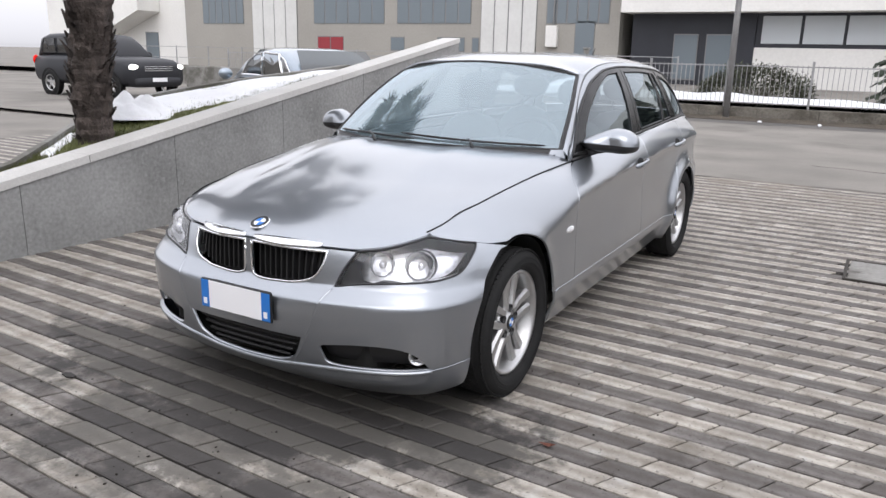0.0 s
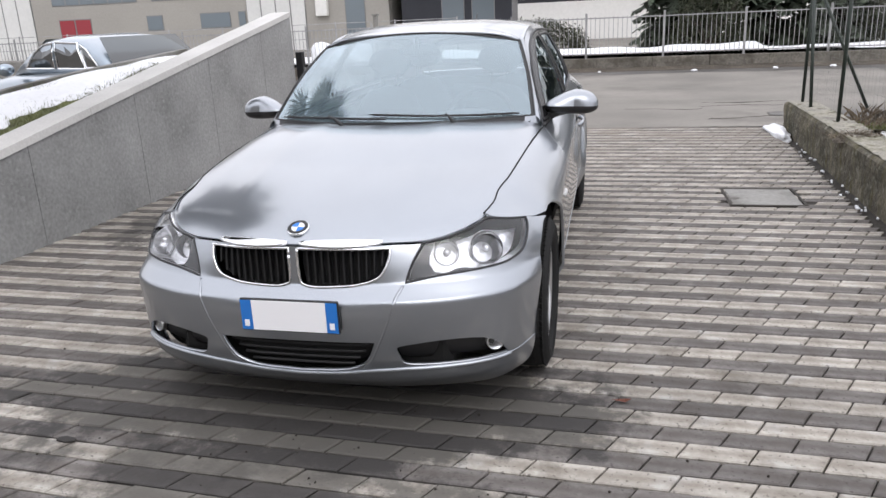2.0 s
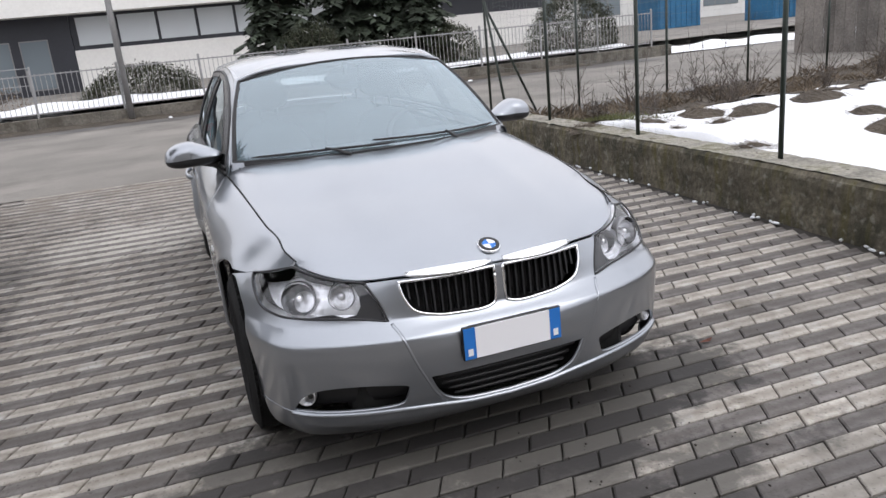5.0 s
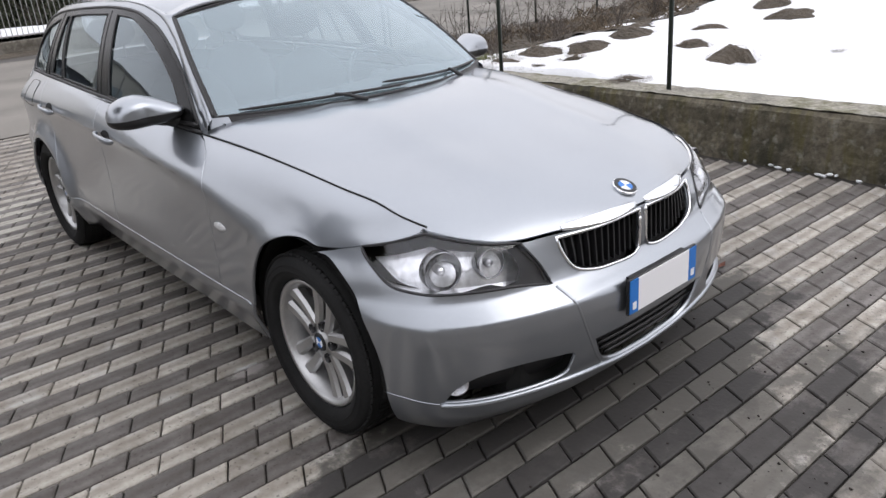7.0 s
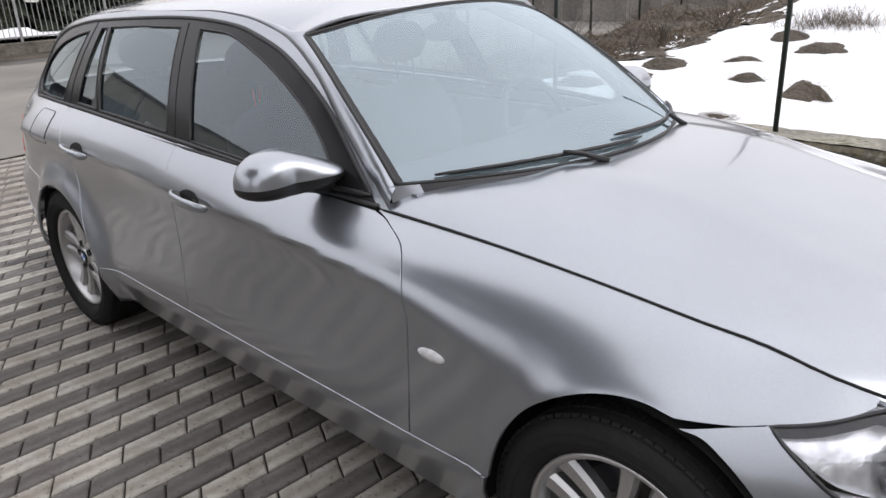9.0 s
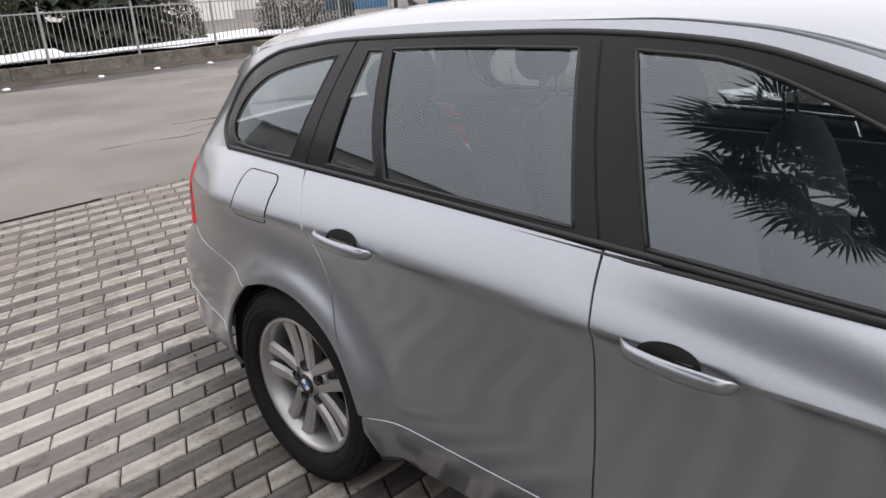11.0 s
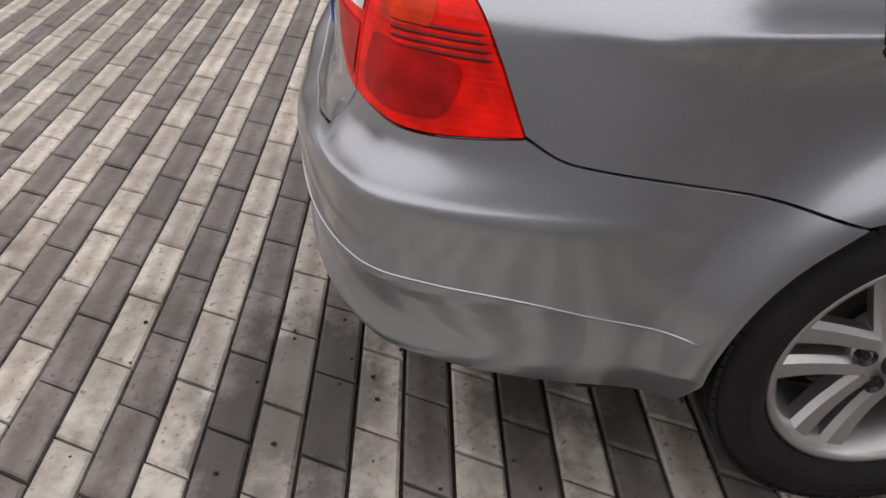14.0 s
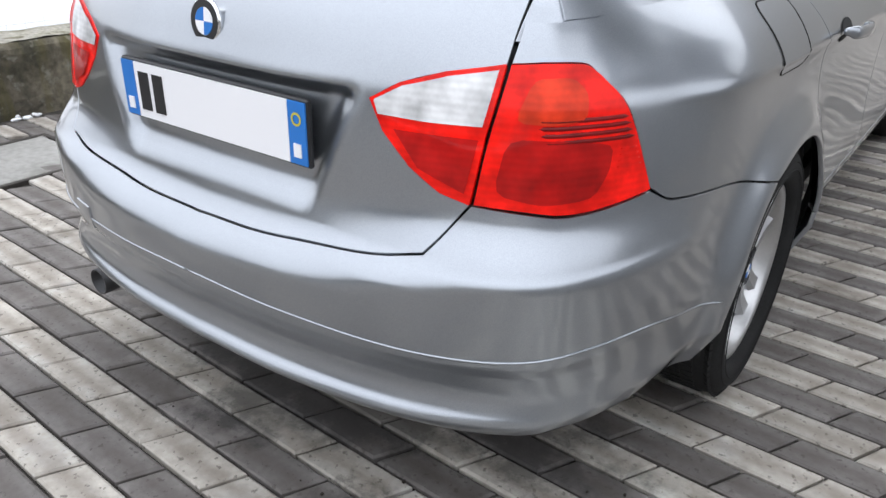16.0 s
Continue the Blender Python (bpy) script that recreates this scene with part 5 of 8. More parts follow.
def panel(name, surface, poly, material, parent, holes=(), step=0.035, rim=0.012, lift=0.0, label="", shrink=0.0):
    """A sheet-metal panel: a piece of a smooth surface within an outline, with turned-in edges and exact normals."""
    loops = [resample(list(poly), step)] + [resample(list(h), min(step, 0.02)) for h in holes]
    lo, hi = np.min(loops[0], axis=0), np.max(loops[0], axis=0)
    gx, gy = np.meshgrid(np.arange(lo[0], hi[0], step), np.arange(lo[1], hi[1], step * 0.85))
    gx = gx + (np.arange(gx.shape[0])[:, None] % 2) * step * 0.5
    pts = np.stack([gx.ravel(), gy.ravel()], 1)
    keep = inside(pts, loops[0]) & (edge_distance(pts, loops[0]) > step * 0.45)
    for h in loops[1:]:
        keep &= ~inside(pts, h) & (edge_distance(pts, h) > step * 0.35)
    pts = pts[keep]
    vs, es = [], []
    for l in loops:
        o = len(vs)
        vs += [Vector(p) for p in l]
        es += [(o + i, o + (i + 1) % len(l)) for i in range(len(l))]
    vs += [Vector(p) for p in pts]
    ov, _, of, _, _, _ = delaunay_2d_cdt(vs, es, [], 0, 1e-6)
    ov = np.array([tuple(v) for v in ov])
    tri = np.array([(f[0], f[k], f[k + 1]) for f in of for k in range(1, len(f) - 1)])
    cen = ov[tri].mean(1)
    ok = inside(cen, loops[0])
    for h in loops[1:]:
        ok &= ~inside(cen, h)
    tri = tri[ok]
    e, ea = 0.0015, 0.022
    A, B = ov[:, 0], ov[:, 1]
    P = surface(A, B)
    nr = np.cross(surface(A + ea, B) - surface(A - ea, B), surface(A, B + e) - surface(A, B - e))
    nr /= np.maximum(np.linalg.norm(nr, axis=1), 1e-12)[:, None]
    mid = P - np.array([0, 0.2, 0.62])
    if np.sum(nr * mid) < 0:
        nr, flip = -nr, True
    else:
        flip = False
    P = P + nr * lift
    a, b, c = P[tri[:, 0]], P[tri[:, 1]], P[tri[:, 2]]
    fn = np.cross(b - a, c - a)
    wrong = np.sum(fn * nr[tri[:, 0]], axis=1) < 0
    tri[wrong] = tri[wrong][:, ::-1]
    cnt = {}
    for t in tri:
        for i, j in ((t[0], t[1]), (t[1], t[2]), (t[2], t[0])):
            cnt[i, j] = cnt.get((i, j), 0) + 1
    border = [(i, j) for (i, j) in cnt if (j, i) not in cnt]
    V, N, F = list(P), list(nr), [tuple(int(i) for i in t) for t in tri]
    if rim:
        for i, j in border:
            out = np.cross(P[j] - P[i], nr[i])
            L = np.linalg.norm(out)
            if L < 1e-9:
                continue
            out /= L
            o = len(V)
            V += [P[i], P[j], P[j] - nr[j] * rim, P[i] - nr[i] * rim]
            N += [out * 0.8 + nr[i] * 0.6, out * 0.8 + nr[j] * 0.6, out, out]
            F.append((o, o + 3, o + 2, o + 1))
    me = bpy.data.meshes.new(name)
    me.from_pydata([tuple(v) for v in V], [], F)
    me.polygons.foreach_set("use_smooth", [True] * len(me.polygons))
    me.update()
    me.normals_split_custom_set_from_vertices([tuple(n / max(np.linalg.norm(n), 1e-9)) for n in N])
    me.materials.append(material)
    ob = new(name, me)
    ob.parent = parent
    if label:
        tagged(ob, label)
    return ob


# ---- the estate car: materials ----
PAINT = paint("silver_blue_paint", (0.330, 0.352, 0.382))
BLACK = plain("satin_black_trim", (0.012, 0.012, 0.013), 0.45)
PILLAR = surf("dark_pillar_film", (0.011, 0.011, 0.0115), 0.22, var=0.08, coarse=3, fine=60, bump=0.0, spec=0.24)
RUBBER = surf("tyre_rubber", (0.015, 0.015, 0.015), 0.85, var=0.2, coarse=8, fine=120, bump=0.3, depth=0.001, spec=0.22)
ALLOY = surf("silver_alloy", (0.50, 0.50, 0.50), 0.36, 0.88, var=0.05, coarse=10, fine=100, bump=0.0)
CHROME = plain("chrome", (0.82, 0.83, 0.84), 0.06, 1.0)
GLASS = glassy("window_glass", (0.80, 0.87, 0.88), 0.0, 0.68, 0.115, 0.010, (0.86, 0.95, 1.0))
GLASS_WS = glassy("windscreen_glass", (0.80, 0.88, 0.90), 0.0, 0.90, 0.20, 0.18, (0.83, 0.93, 0.99))
LENS = glassy("clear_lens", (0.97, 0.98, 1.0), 0.0, 0.97, 0.06)
DARKIN = plain("lamp_housing", (0.014, 0.014, 0.016), 0.4)
LAMP_BOWL = surf("lamp_bowl", (0.80, 0.80, 0.81), 0.28, 0.85, var=0.3, coarse=14, fine=45, bump=0.3, depth=0.006)
LAMP_MIRROR = surf("lamp_mirror", (0.27, 0.27, 0.28), 0.08, 1.0, var=0.2, coarse=20, fine=60, bump=0.4, depth=0.005)
LAMP_SILVER = plain("lamp_reflector", (0.7, 0.7, 0.7), 0.15, 0.9)
CLOTH = surf("grey_seat_cloth", (0.065, 0.07, 0.075), 0.9, var=0.15, coarse=6, fine=150, bump=0.3)
CABIN = plain("dark_cabin_plastic", (0.05, 0.055, 0.062), 0.6)
LINER = plain("pale_headlining", (0.40, 0.40, 0.38), 0.9)
WHITE_P = plain("plate_white", (0.85, 0.85, 0.87), 0.35)
BLUE_P = plain("plate_blue", (0.02, 0.17, 0.55), 0.35)
UNDER = plain("black_underbody", (0.008, 0.008, 0.008), 0.9)


def red_lens(name, base, trans=0.35):
    m = bpy.data.materials.new(name)
    m.use_nodes = True
    b = m.node_tree.nodes["Principled BSDF"]
    b.inputs["Base Color"].default_value = (*base, 1)
    b.inputs["Roughness"].default_value, b.inputs["Coat Weight"].default_value = 0.4, 0.25
    b.inputs["Specular IOR Level"].default_value = 0.1
    b.inputs["Coat Roughness"].default_value = 0.02
    nt = m.node_tree
    pos = nt.nodes.new("ShaderNodeNewGeometry").outputs["Position"]
    wv = nt.nodes.new("ShaderNodeTexWave")
    wv.bands_direction = 'Z'
    wv.inputs["Scale"].default_value, wv.inputs["Distortion"].default_value = 28.0, 0.6
    nt.links.new(pos, wv.inputs["Vector"])
    _, v1 = ramp_noise(nt, 22.0, 3, 0.62, 1.25, pos)
    mr = nt.nodes.new("ShaderNodeMapRange")
    mr.inputs["To Min"].default_value, mr.inputs["To Max"].default_value = 0.95, 1.03
    nt.links.new(wv.outputs["Fac"], mr.inputs["Value"])
    sc = nt.nodes.new("ShaderNodeVectorMath")
    sc.operation = 'SCALE'
    sc.inputs[0].default_value = base
    nt.links.new(mul(nt, v1, mr.outputs["Result"]), sc.inputs["Scale"])
    nt.links.new(sc.outputs[0], b.inputs["Base Color"])
    bp = nt.nodes.new("ShaderNodeBump")
    bp.inputs["Strength"].default_value, bp.inputs["Distance"].default_value = 0.08, 0.002
    nt.links.new(wv.outputs["Fac"], bp.inputs["Height"])
    nt.links.new(bp.outputs["Normal"], b.inputs["Normal"])
    return m


TAIL_RED = red_lens("red_tail_lens", (0.80, 0.009, 0.004))
TAIL_DEEP = red_lens("deep_red_tail_lens", (0.40, 0.006, 0.005))
TAIL_DARK = red_lens("shaded_red_lens", (0.16, 0.004, 0.004))
TAIL_AMBER = red_lens("amber_red_lens", (0.68, 0.040, 0.010))
TAIL_CLEAR = red_lens("clear_white_lens", (0.62, 0.62, 0.62))

car = thing("estate_car", "silver-blue metallic estate car parked on the drive", "car", (0, 0, 0))

# ---- lower body ----
def zh(x):
    """Height of the bonnet's front edge at x."""
    return float(table([(0, 0.706), (0.20, 0.705), (0.33, 0.700), (0.43, 0.696), (0.50, 0.702), (0.58, 0.720), (0.65, 0.745)])(x))


hood_edge = [('f', x, zh(x) - 0.004) for x in (0.0, 0.1, 0.2, 0.3, 0.36, 0.41, 0.444)]
hood_edge2 = [('f', x, zh(x) - 0.001) for x in (0.444, 0.48, 0.52, 0.57, 0.62, 0.648)]
lamp_out = ('y', -1.637, 0.7095)
lamp_low = [lamp_out, ('y', -1.695, 0.668), ('y', -1.765, 0.620), ('f', 0.735, 0.604), ('f', 0.69, 0.599), ('f', 0.60, 0.594), ('f', 0.50, 0.587), ('f', 0.396, 0.570)]
lamp_in = [('f', 0.396, 0.570), ('f', 0.414, 0.63), ('f', 0.444, zh(0.444) - 0.004)]


def arc(k, a0, a1, n=10):
    """Points on a wheel arch, angles from straight back (0) over the top (90) to the front (180)."""
    wy, wz, ry, rz = ARCHES[k]
    return [('y', wy + ry * math.cos(radians(a0 + (a1 - a0) * i / n)), wz + rz * math.sin(radians(a0 + (a1 - a0) * i / n))) for i in range(n + 1)]


bump_line = [lamp_out, ('y', -1.58, 0.6965), ('y', -1.50, 0.6797)]
front_half = [on_skin(hood_edge), on_skin(lamp_in[::-1]), on_skin(lamp_low[::-1]), on_skin(bump_line), on_skin(arc(0, 106, 186)), on_skin([arc(0, 186, 186, n=1)[0], ('y', -1.744, 0.195)]),
              on_skin([('y', -1.744, 0.195), ('f', 0.775, 0.165), ('f', 0.68, 0.145), ('f', 0.55, 0.134), ('f', 0.3, 0.130), ('f', 0.0, 0.130)])]
for a, b in zip(front_half, front_half[1:]):
    b[0] = a[-1]
half = outline(*front_half)
half.append((0.0, 0.130))
kidney = outline(on_skin([('f', 0.016, 0.695), ('f', 0.10, 0.695), ('f', 0.2, 0.693), ('f', 0.340, 0.686)]), on_skin([('f', 0.340, 0.686), ('f', 0.333, 0.638), ('f', 0.303, 0.590), ('f', 0.23, 0.566), ('f', 0.15, 0.560), ('f', 0.08, 0.558), ('f', 0.036, 0.564), ('f', 0.018, 0.585), ('f', 0.016, 0.695)]))
mouth_h = on_skin([('f', 0.0, 0.374), ('f', 0.15, 0.373), ('f', 0.292, 0.371)])
mouth_s = on_skin([('f', 0.292, 0.371), ('f', 0.268, 0.315), ('f', 0.234, 0.276), ('f', 0.16, 0.252), ('f', 0.0, 0.244)])
mouth = outline(mouth_h, mouth_s) + [mouth_s[-1]]
mouth_full = mouth + mirrored(mouth)[1:-1]
cheek = outline(on_skin([('f', 0.372, 0.318), ('f', 0.370, 0.350), ('f', 0.44, 0.362), ('f', 0.52, 0.368), ('f', 0.60, 0.366), ('f', 0.66, 0.354), ('f', 0.705, 0.325), ('f', 0.733, 0.276)]),
                on_skin([('f', 0.733, 0.276), ('f', 0.66, 0.273), ('f', 0.56, 0.272), ('f', 0.45, 0.274), ('f', 0.39, 0.284), ('f', 0.372, 0.318)]))
whole = half + mirrored(half)[1:-1]
bumper = panel("front_bumper", skin, whole, PAINT, car, [kidney, mirrored(kidney), mouth_full, cheek, mirrored(cheek)], 0.015)
for h_, nm in ((mouth_full, "lower_grille"), (cheek, "side_intake"), (mirrored(cheek), "side_intake")):
    big = np.array(h_)
    c_ = big.mean(0)
    panel(nm, skin, [tuple(c_ + (p - c_) * 1.05) for p in big], BLACK, bumper, step=0.04, rim=0, lift=-0.05, label="black plastic intake")
# slats in the lower grille
for z in (0.27, 0.297, 0.324, 0.351):
    w = 0.20 + (z - 0.27) * 0.85
    s = Shape()
    qs = np.linspace(-q_of('f', w, z), q_of('f', w, z), 20)
    s.tube([tuple(p) for p in skin(qs, np.full(20, z)) + np.array([0, 0.03, 0])], 0.006, 6)
    solid("grille_slat", s, BLACK, bumper, smooth=True)
# bright lip under the intakes
lip = on_skin([('f', 0.738, 0.264), ('f', 0.66, 0.260), ('f', 0.5, 0.258), ('f', 0.385, 0.257), ('f', 0.27, 0.250), ('f', 0.15, 0.237), ('f', 0.0, 0.231)])
lip = spline(lip, 8)
lip = lip + [np.array((-a, b)) for a, b in lip[::-1]][1:]
solid("lip", Shape().tube([tuple(p) for p in skin(np.array([p[0] for p in lip]), np.array([p[1] for p in lip]))], 0.010, 10), PAINT, bumper, "raised painted lip", smooth=True)
# raised edges of the nose running down from the lamps to the mouth
for sg in (1, -1):
    rib = spline(on_skin([('f', 0.388, 0.560), ('f', 0.368, 0.518), ('f', 0.336, 0.432), ('f', 0.306, 0.365), ('f', 0.276, 0.306), ('f', 0.240, 0.262)]), 6)
    s = Shape()
    s.tube([tuple(p) for p in skin(np.array([sg * p[0] for p in rib]), np.array([p[1] for p in rib])) + np.array([0, 0.0045, 0])], 0.0065, 8)
    solid("nose_edge", s, PAINT, bumper, smooth=True)
    # fog lamp
    c = skin(np.array([sg * q_of('f', 0.696, 0.318)]), np.array([0.318]))[0]
    m = Matrix.Translation(Vector(c) + Vector((-sg * 0.012, 0.035, 0))) @ pose(0, 0, 0, 90, 0, sg * 28)
    fog = solid("fog_lamp", Shape().lathe([(0.0, -0.02), (0.022, -0.018), (0.030, 0.012), (0.034, 0.012), (0.035, 0.0), (0.032, -0.025)], 20, m), LAMP_BOWL, car, "small round fog lamp", smooth=True)
    solid("lens", Shape().lathe([(0.0, 0.018), (0.017, 0.016), (0.030, 0.010)], 20, m), LENS, fog, smooth=True)
    # kidney grille: frame, dark back, upright slats
    kd = kidney if sg > 0 else mirrored(kidney)
    ring = resample(kd, 0.02)
    ring = ring + ring[:1]
    gr = solid("kidney_frame", Shape().tube([tuple(p) for p in skin(np.array([p[0] for p in ring]), np.array([p[1] for p in ring]))], 0.0058, 8), CHROME, car, "chrome kidney grille frame", smooth=True)
    panel("grille_back", skin, kd, UNDER, gr, step=0.04, rim=0, lift=-0.05)
    for k in range(11):
        x = 0.045 + 0.0265 * k
        zlo = 0.564 + 0.08 * max(0, (x - 0.2) / 0.125) ** 2.2
        p = [skin(np.array([sg * q_of('f', x, z)]), np.array([z]))[0] + np.array([0, 0.016, 0]) for z in (zlo, 0.635, 0.688)]
        s = Shape()
        for (a, b) in zip(p, p[1:]):
            d_ = 0.022
            s.add([(a[0] - .003, a[1], a[2]), (a[0] + .003, a[1], a[2]), (b[0] + .003, b[1], b[2]), (b[0] - .003, b[1], b[2]),
                   (a[0] - .003, a[1] + d_, a[2]), (a[0] + .003, a[1] + d_, a[2]), (b[0] + .003, b[1] + d_, b[2]), (b[0] - .003, b[1] + d_, b[2])],
                  [(0, 1, 2, 3), (4, 7, 6, 5), (0, 3, 7, 4), (1, 5, 6, 2)])
        solid("grille_slat", s, BLACK, gr, turn=False)


def plate(parent, w, at, turn, rear=False):
    """A number plate: blue bands at both ends, the middle blank white; what is written on it stays blank."""
    pl = solid("number_plate", Shape().box(-w / 2 - 0.004, w / 2 + 0.004, -0.012, 0.0, -0.060, 0.060, 0.003), BLACK, parent, "blank white plate with blue end bands")
    pl.matrix_local = pose(*at, 0, 0, turn)
    solid("plate_field", Shape().box(-w / 2 + 0.042, w / 2 - 0.042, -0.0155, -0.0125, -0.055, 0.055), WHITE_P, pl, "blank white field")
    for sg in (-1, 1):
        x = sg * (w / 2 - 0.0205)
        bd = solid("band", Shape().box(x - 0.0205, x + 0.0205, -0.0155, -0.0125, -0.055, 0.055), BLUE_P, pl, "blue band")
        solid("mark", Shape().box(x - 0.009, x + 0.009, -0.0175, -0.0158, -0.042, -0.018), WHITE_P, pl)
        if rear and sg > 0:
            solid("ring", Shape().lathe([(0.008, 0.0), (0.012, 0.0)], 16, Matrix.Translation((x, -0.0165, 0.025)) @ pose(0, 0, 0, 90)), plain("band_yellow", (0.55, 0.48, 0.05), 0.5), pl)
    return pl


yp = float(skin(np.array([0.0]), np.array([0.48]))[0][1])
fp = plate(car, 0.36, (0, yp - 0.003, 0.474), 0)
solid("plate_bracket", Shape().box(-0.15, 0.15, -0.006, 0.06, -0.05, 0.05), BLACK, fp)


def roundel(parent, at, rx, rz, r):
    """A round badge as a plain disc of blue and white quarters in a dark ring."""
    m = Matrix.Translation(at) @ pose(0, 0, 0, rx, 0, rz)
    b = solid("badge", Shape().lathe([(0.0, 0.0), (r, 0.0), (r * 1.0, 0.004), (r * 0.93, 0.007), (0.0, 0.006)], 28, m), CHROME, parent, "round badge of blue and white quarters", smooth=True)
    solid("ring", Shape().lathe([(r * 0.60, 0.0079), (r * 0.92, 0.0075)], 28, m), BLACK, b, smooth=True)
    for k in range(4):
        pts = [(0, 0)] + [(r * 0.58 * math.cos(t), r * 0.58 * math.sin(t)) for t in np.linspace(k * math.pi / 2, (k + 1) * math.pi / 2, 7)]
        solid("quarter", Shape().prism(pts, 0.0065, 0.0083, m), BLUE_P if k % 2 else WHITE_P, b)
    return b


# ---- flanks ----
def flank(pts, sg):
    return [(sg * q, z) for q, z in on_skin(pts)]


def belt(a, b, n=8, dz=-0.004):
    return [('y', a + (b - a) * k / n, float(top_z(a + (b - a) * k / n)) + dz) for k in range(n + 1)]


gapF = [(-0.60, 0.902), (-0.67, 0.886), (-0.765, 0.845), (-0.818, 0.75), (-0.818, 0.60), (-0.806, 0.378)]
gapB = [(0.352, 0.964), (0.334, 0.84), (0.328, 0.7), (0.322, 0.378)]
gapR = [(1.340, 0.988), (1.285, 0.918), (1.226, 0.83), (1.176, 0.74), (1.130, 0.62), (1.096, 0.53), (1.076, 0.478)]
G_ = 0.0025
YC = float(skin(np.array([q_of('f', 0.652, 0.743)]), np.array([0.743]))[0][1])
def shifted(g, d):
    return [('y', y + d, z) for y, z in g]


for sg in (1, -1):
    def fl(*runs):
        rr = [flank(r, sg) for r in runs]
        for a, b in zip(rr, rr[1:] + rr[:1]):
            b[0] = a[-1]
        return outline(*rr)
    corner = ('f', 0.652, 0.747)
    fender = panel("front_wing", skin, fl([('y', -1.50, 0.6825), ('y', -1.58, 0.6995), ('y', -1.64, 0.712), ('y', -1.74, 0.7335), corner],
                   [('y', y, float(top_z(y)) - 0.0008) for y in (YC, -1.75, -1.6, -1.5, -1.3, -1.1, -0.9, -0.75, -0.604)], shifted(gapF, -G_), [('y', -0.81, 0.378), ('y', -1.07, 0.378)], arc(0, 9, 104)), PAINT, car, step=0.017)
    ind = skin(np.array([sg * q_of('y', -0.90, 0.635)]), np.array([0.635]))[0]
    m = Matrix.Translation(ind) @ pose(0, 0, 0, 0, 0, 0)
    s = Shape().blob((0, 0, 0), (0.010, 0.045, 0.016), 14, 8, rough=0.0)
    i_ = solid("side_repeater", s, TAIL_CLEAR, fender, "small clear side repeater lamp", smooth=True)
    i_.location = (ind[0], ind[1], ind[2])
    fd = panel("front_door", skin, fl(shifted(gapF, G_)[::-1], belt(-0.596, 0.3485), shifted(gapB, -G_), [('y', 0.3185, 0.378), ('y', -0.802, 0.378)]), PAINT, car, step=0.017)
    rd = panel("rear_door", skin, fl(shifted(gapB, G_)[::-1], belt(0.3555, 1.3365), shifted(gapR, -G_), arc(1, 153, 170, n=3), [('y', 1.035, 0.378), ('y', 0.3255, 0.378)]), PAINT, car, step=0.017)
    tail_edge = [('y', 2.090, 0.903), ('y', 2.066, 0.866), ('y', 2.044, 0.812), ('y', 2.025, 0.757), ('y', 2.010, 0.714)]
    rear_line = [('y', 2.010, 0.710), ('y', 1.965, 0.684), ('y', 1.92, 0.674), ('y', 1.80, 0.660), ('y', 1.69, 0.644), ('y', 1.565, 0.618)]
    lamp_crown = [('r', 0.580, 0.917), ('r', 0.622, 0.921), ('r', 0.660, 0.918), ('y', 2.090, 0.903)]
    qp = panel("quarter_panel", skin, fl(shifted(gapR, G_)[::-1], [('y', y, float(top_z(y))) for y in (1.3435, 1.5, 1.7, 1.85, 1.95, 2.02)] + [('r', 0.640, 0.972)], [('r', 0.640, 0.972), ('r', 0.578, 0.972)], [('r', 0.578, 0.972), ('r', 0.580, 0.917)], lamp_crown, tail_edge,
                [('y', y, z + G_) for _, y, z in rear_line], arc(1, 57, 152)), PAINT, car, step=0.017)
    # fuel flap, on the right flank only
    if sg < 0:
        c0, c1, z0, z1, r_ = 1.428, 1.612, 0.836, 0.964, 0.026
        pts = []
        for cy, cz, a in ((c1 - r_, z1 - r_, 0), (c0 + r_, z1 - r_, 90), (c0 + r_, z0 + r_, 180), (c1 - r_, z0 + r_, 270)):
            pts += [('y', cy + r_ * math.cos(radians(a + t)), cz + r_ * math.sin(radians(a + t))) for t in (0, 30, 60, 90)]
        ff = panel("fuel_flap", skin, flank(pts, sg), PAINT, qp, step=0.03, rim=0.004, lift=0.0012, label="rounded fuel filler flap")
        rg = flank(pts, sg)
        rg = resample(rg + rg[:1], 0.015)
        rg = rg + rg[:1]
        solid("flap_gap", Shape().tube([tuple(p) for p in skin(np.array([p[0] for p in rg]), np.array([p[1] for p in rg]))], 0.0023, 6), UNDER, qp, "dark gap round the flap")
    panel("sill", skin, fl([('y', -1.06, 0.372), ('y', -0.5, 0.372), ('y', 0.0, 0.372), ('y', 0.5, 0.372), ('y', 1.028, 0.372)], [('y', 1.028, 0.372), ('y', 1.03, 0.20)], [('y', 1.03, 0.20), ('y', 0.0, 0.195), ('y', -1.03, 0.20)], [('y', -1.03, 0.20), ('y', -1.06, 0.372)]), PAINT, car, step=0.045)
    # dark inner skin that shows in the gaps
    for nm, ya, yb in (("inner_shell", -0.99, 1.0),):
        panel(nm, skin, flank([('y', ya, 0.25), ('y', -0.4, 0.25), ('y', 0.3, 0.25), ('y', yb, 0.25), ('y', yb, 0.90), ('y', 0.3, 0.90), ('y', -0.4, 0.86), ('y', ya, 0.80)], sg), UNDER, car, step=0.07, rim=0, lift=-0.02)
    panel("inner_shell", skin, flank([('y', 0.98, 0.74), ('y', 1.2, 0.74), ('y', 1.38, 0.74), ('y', 1.38, 0.93), ('y', 1.0, 0.93)], sg), UNDER, car, step=0.07, rim=0, lift=-0.02)
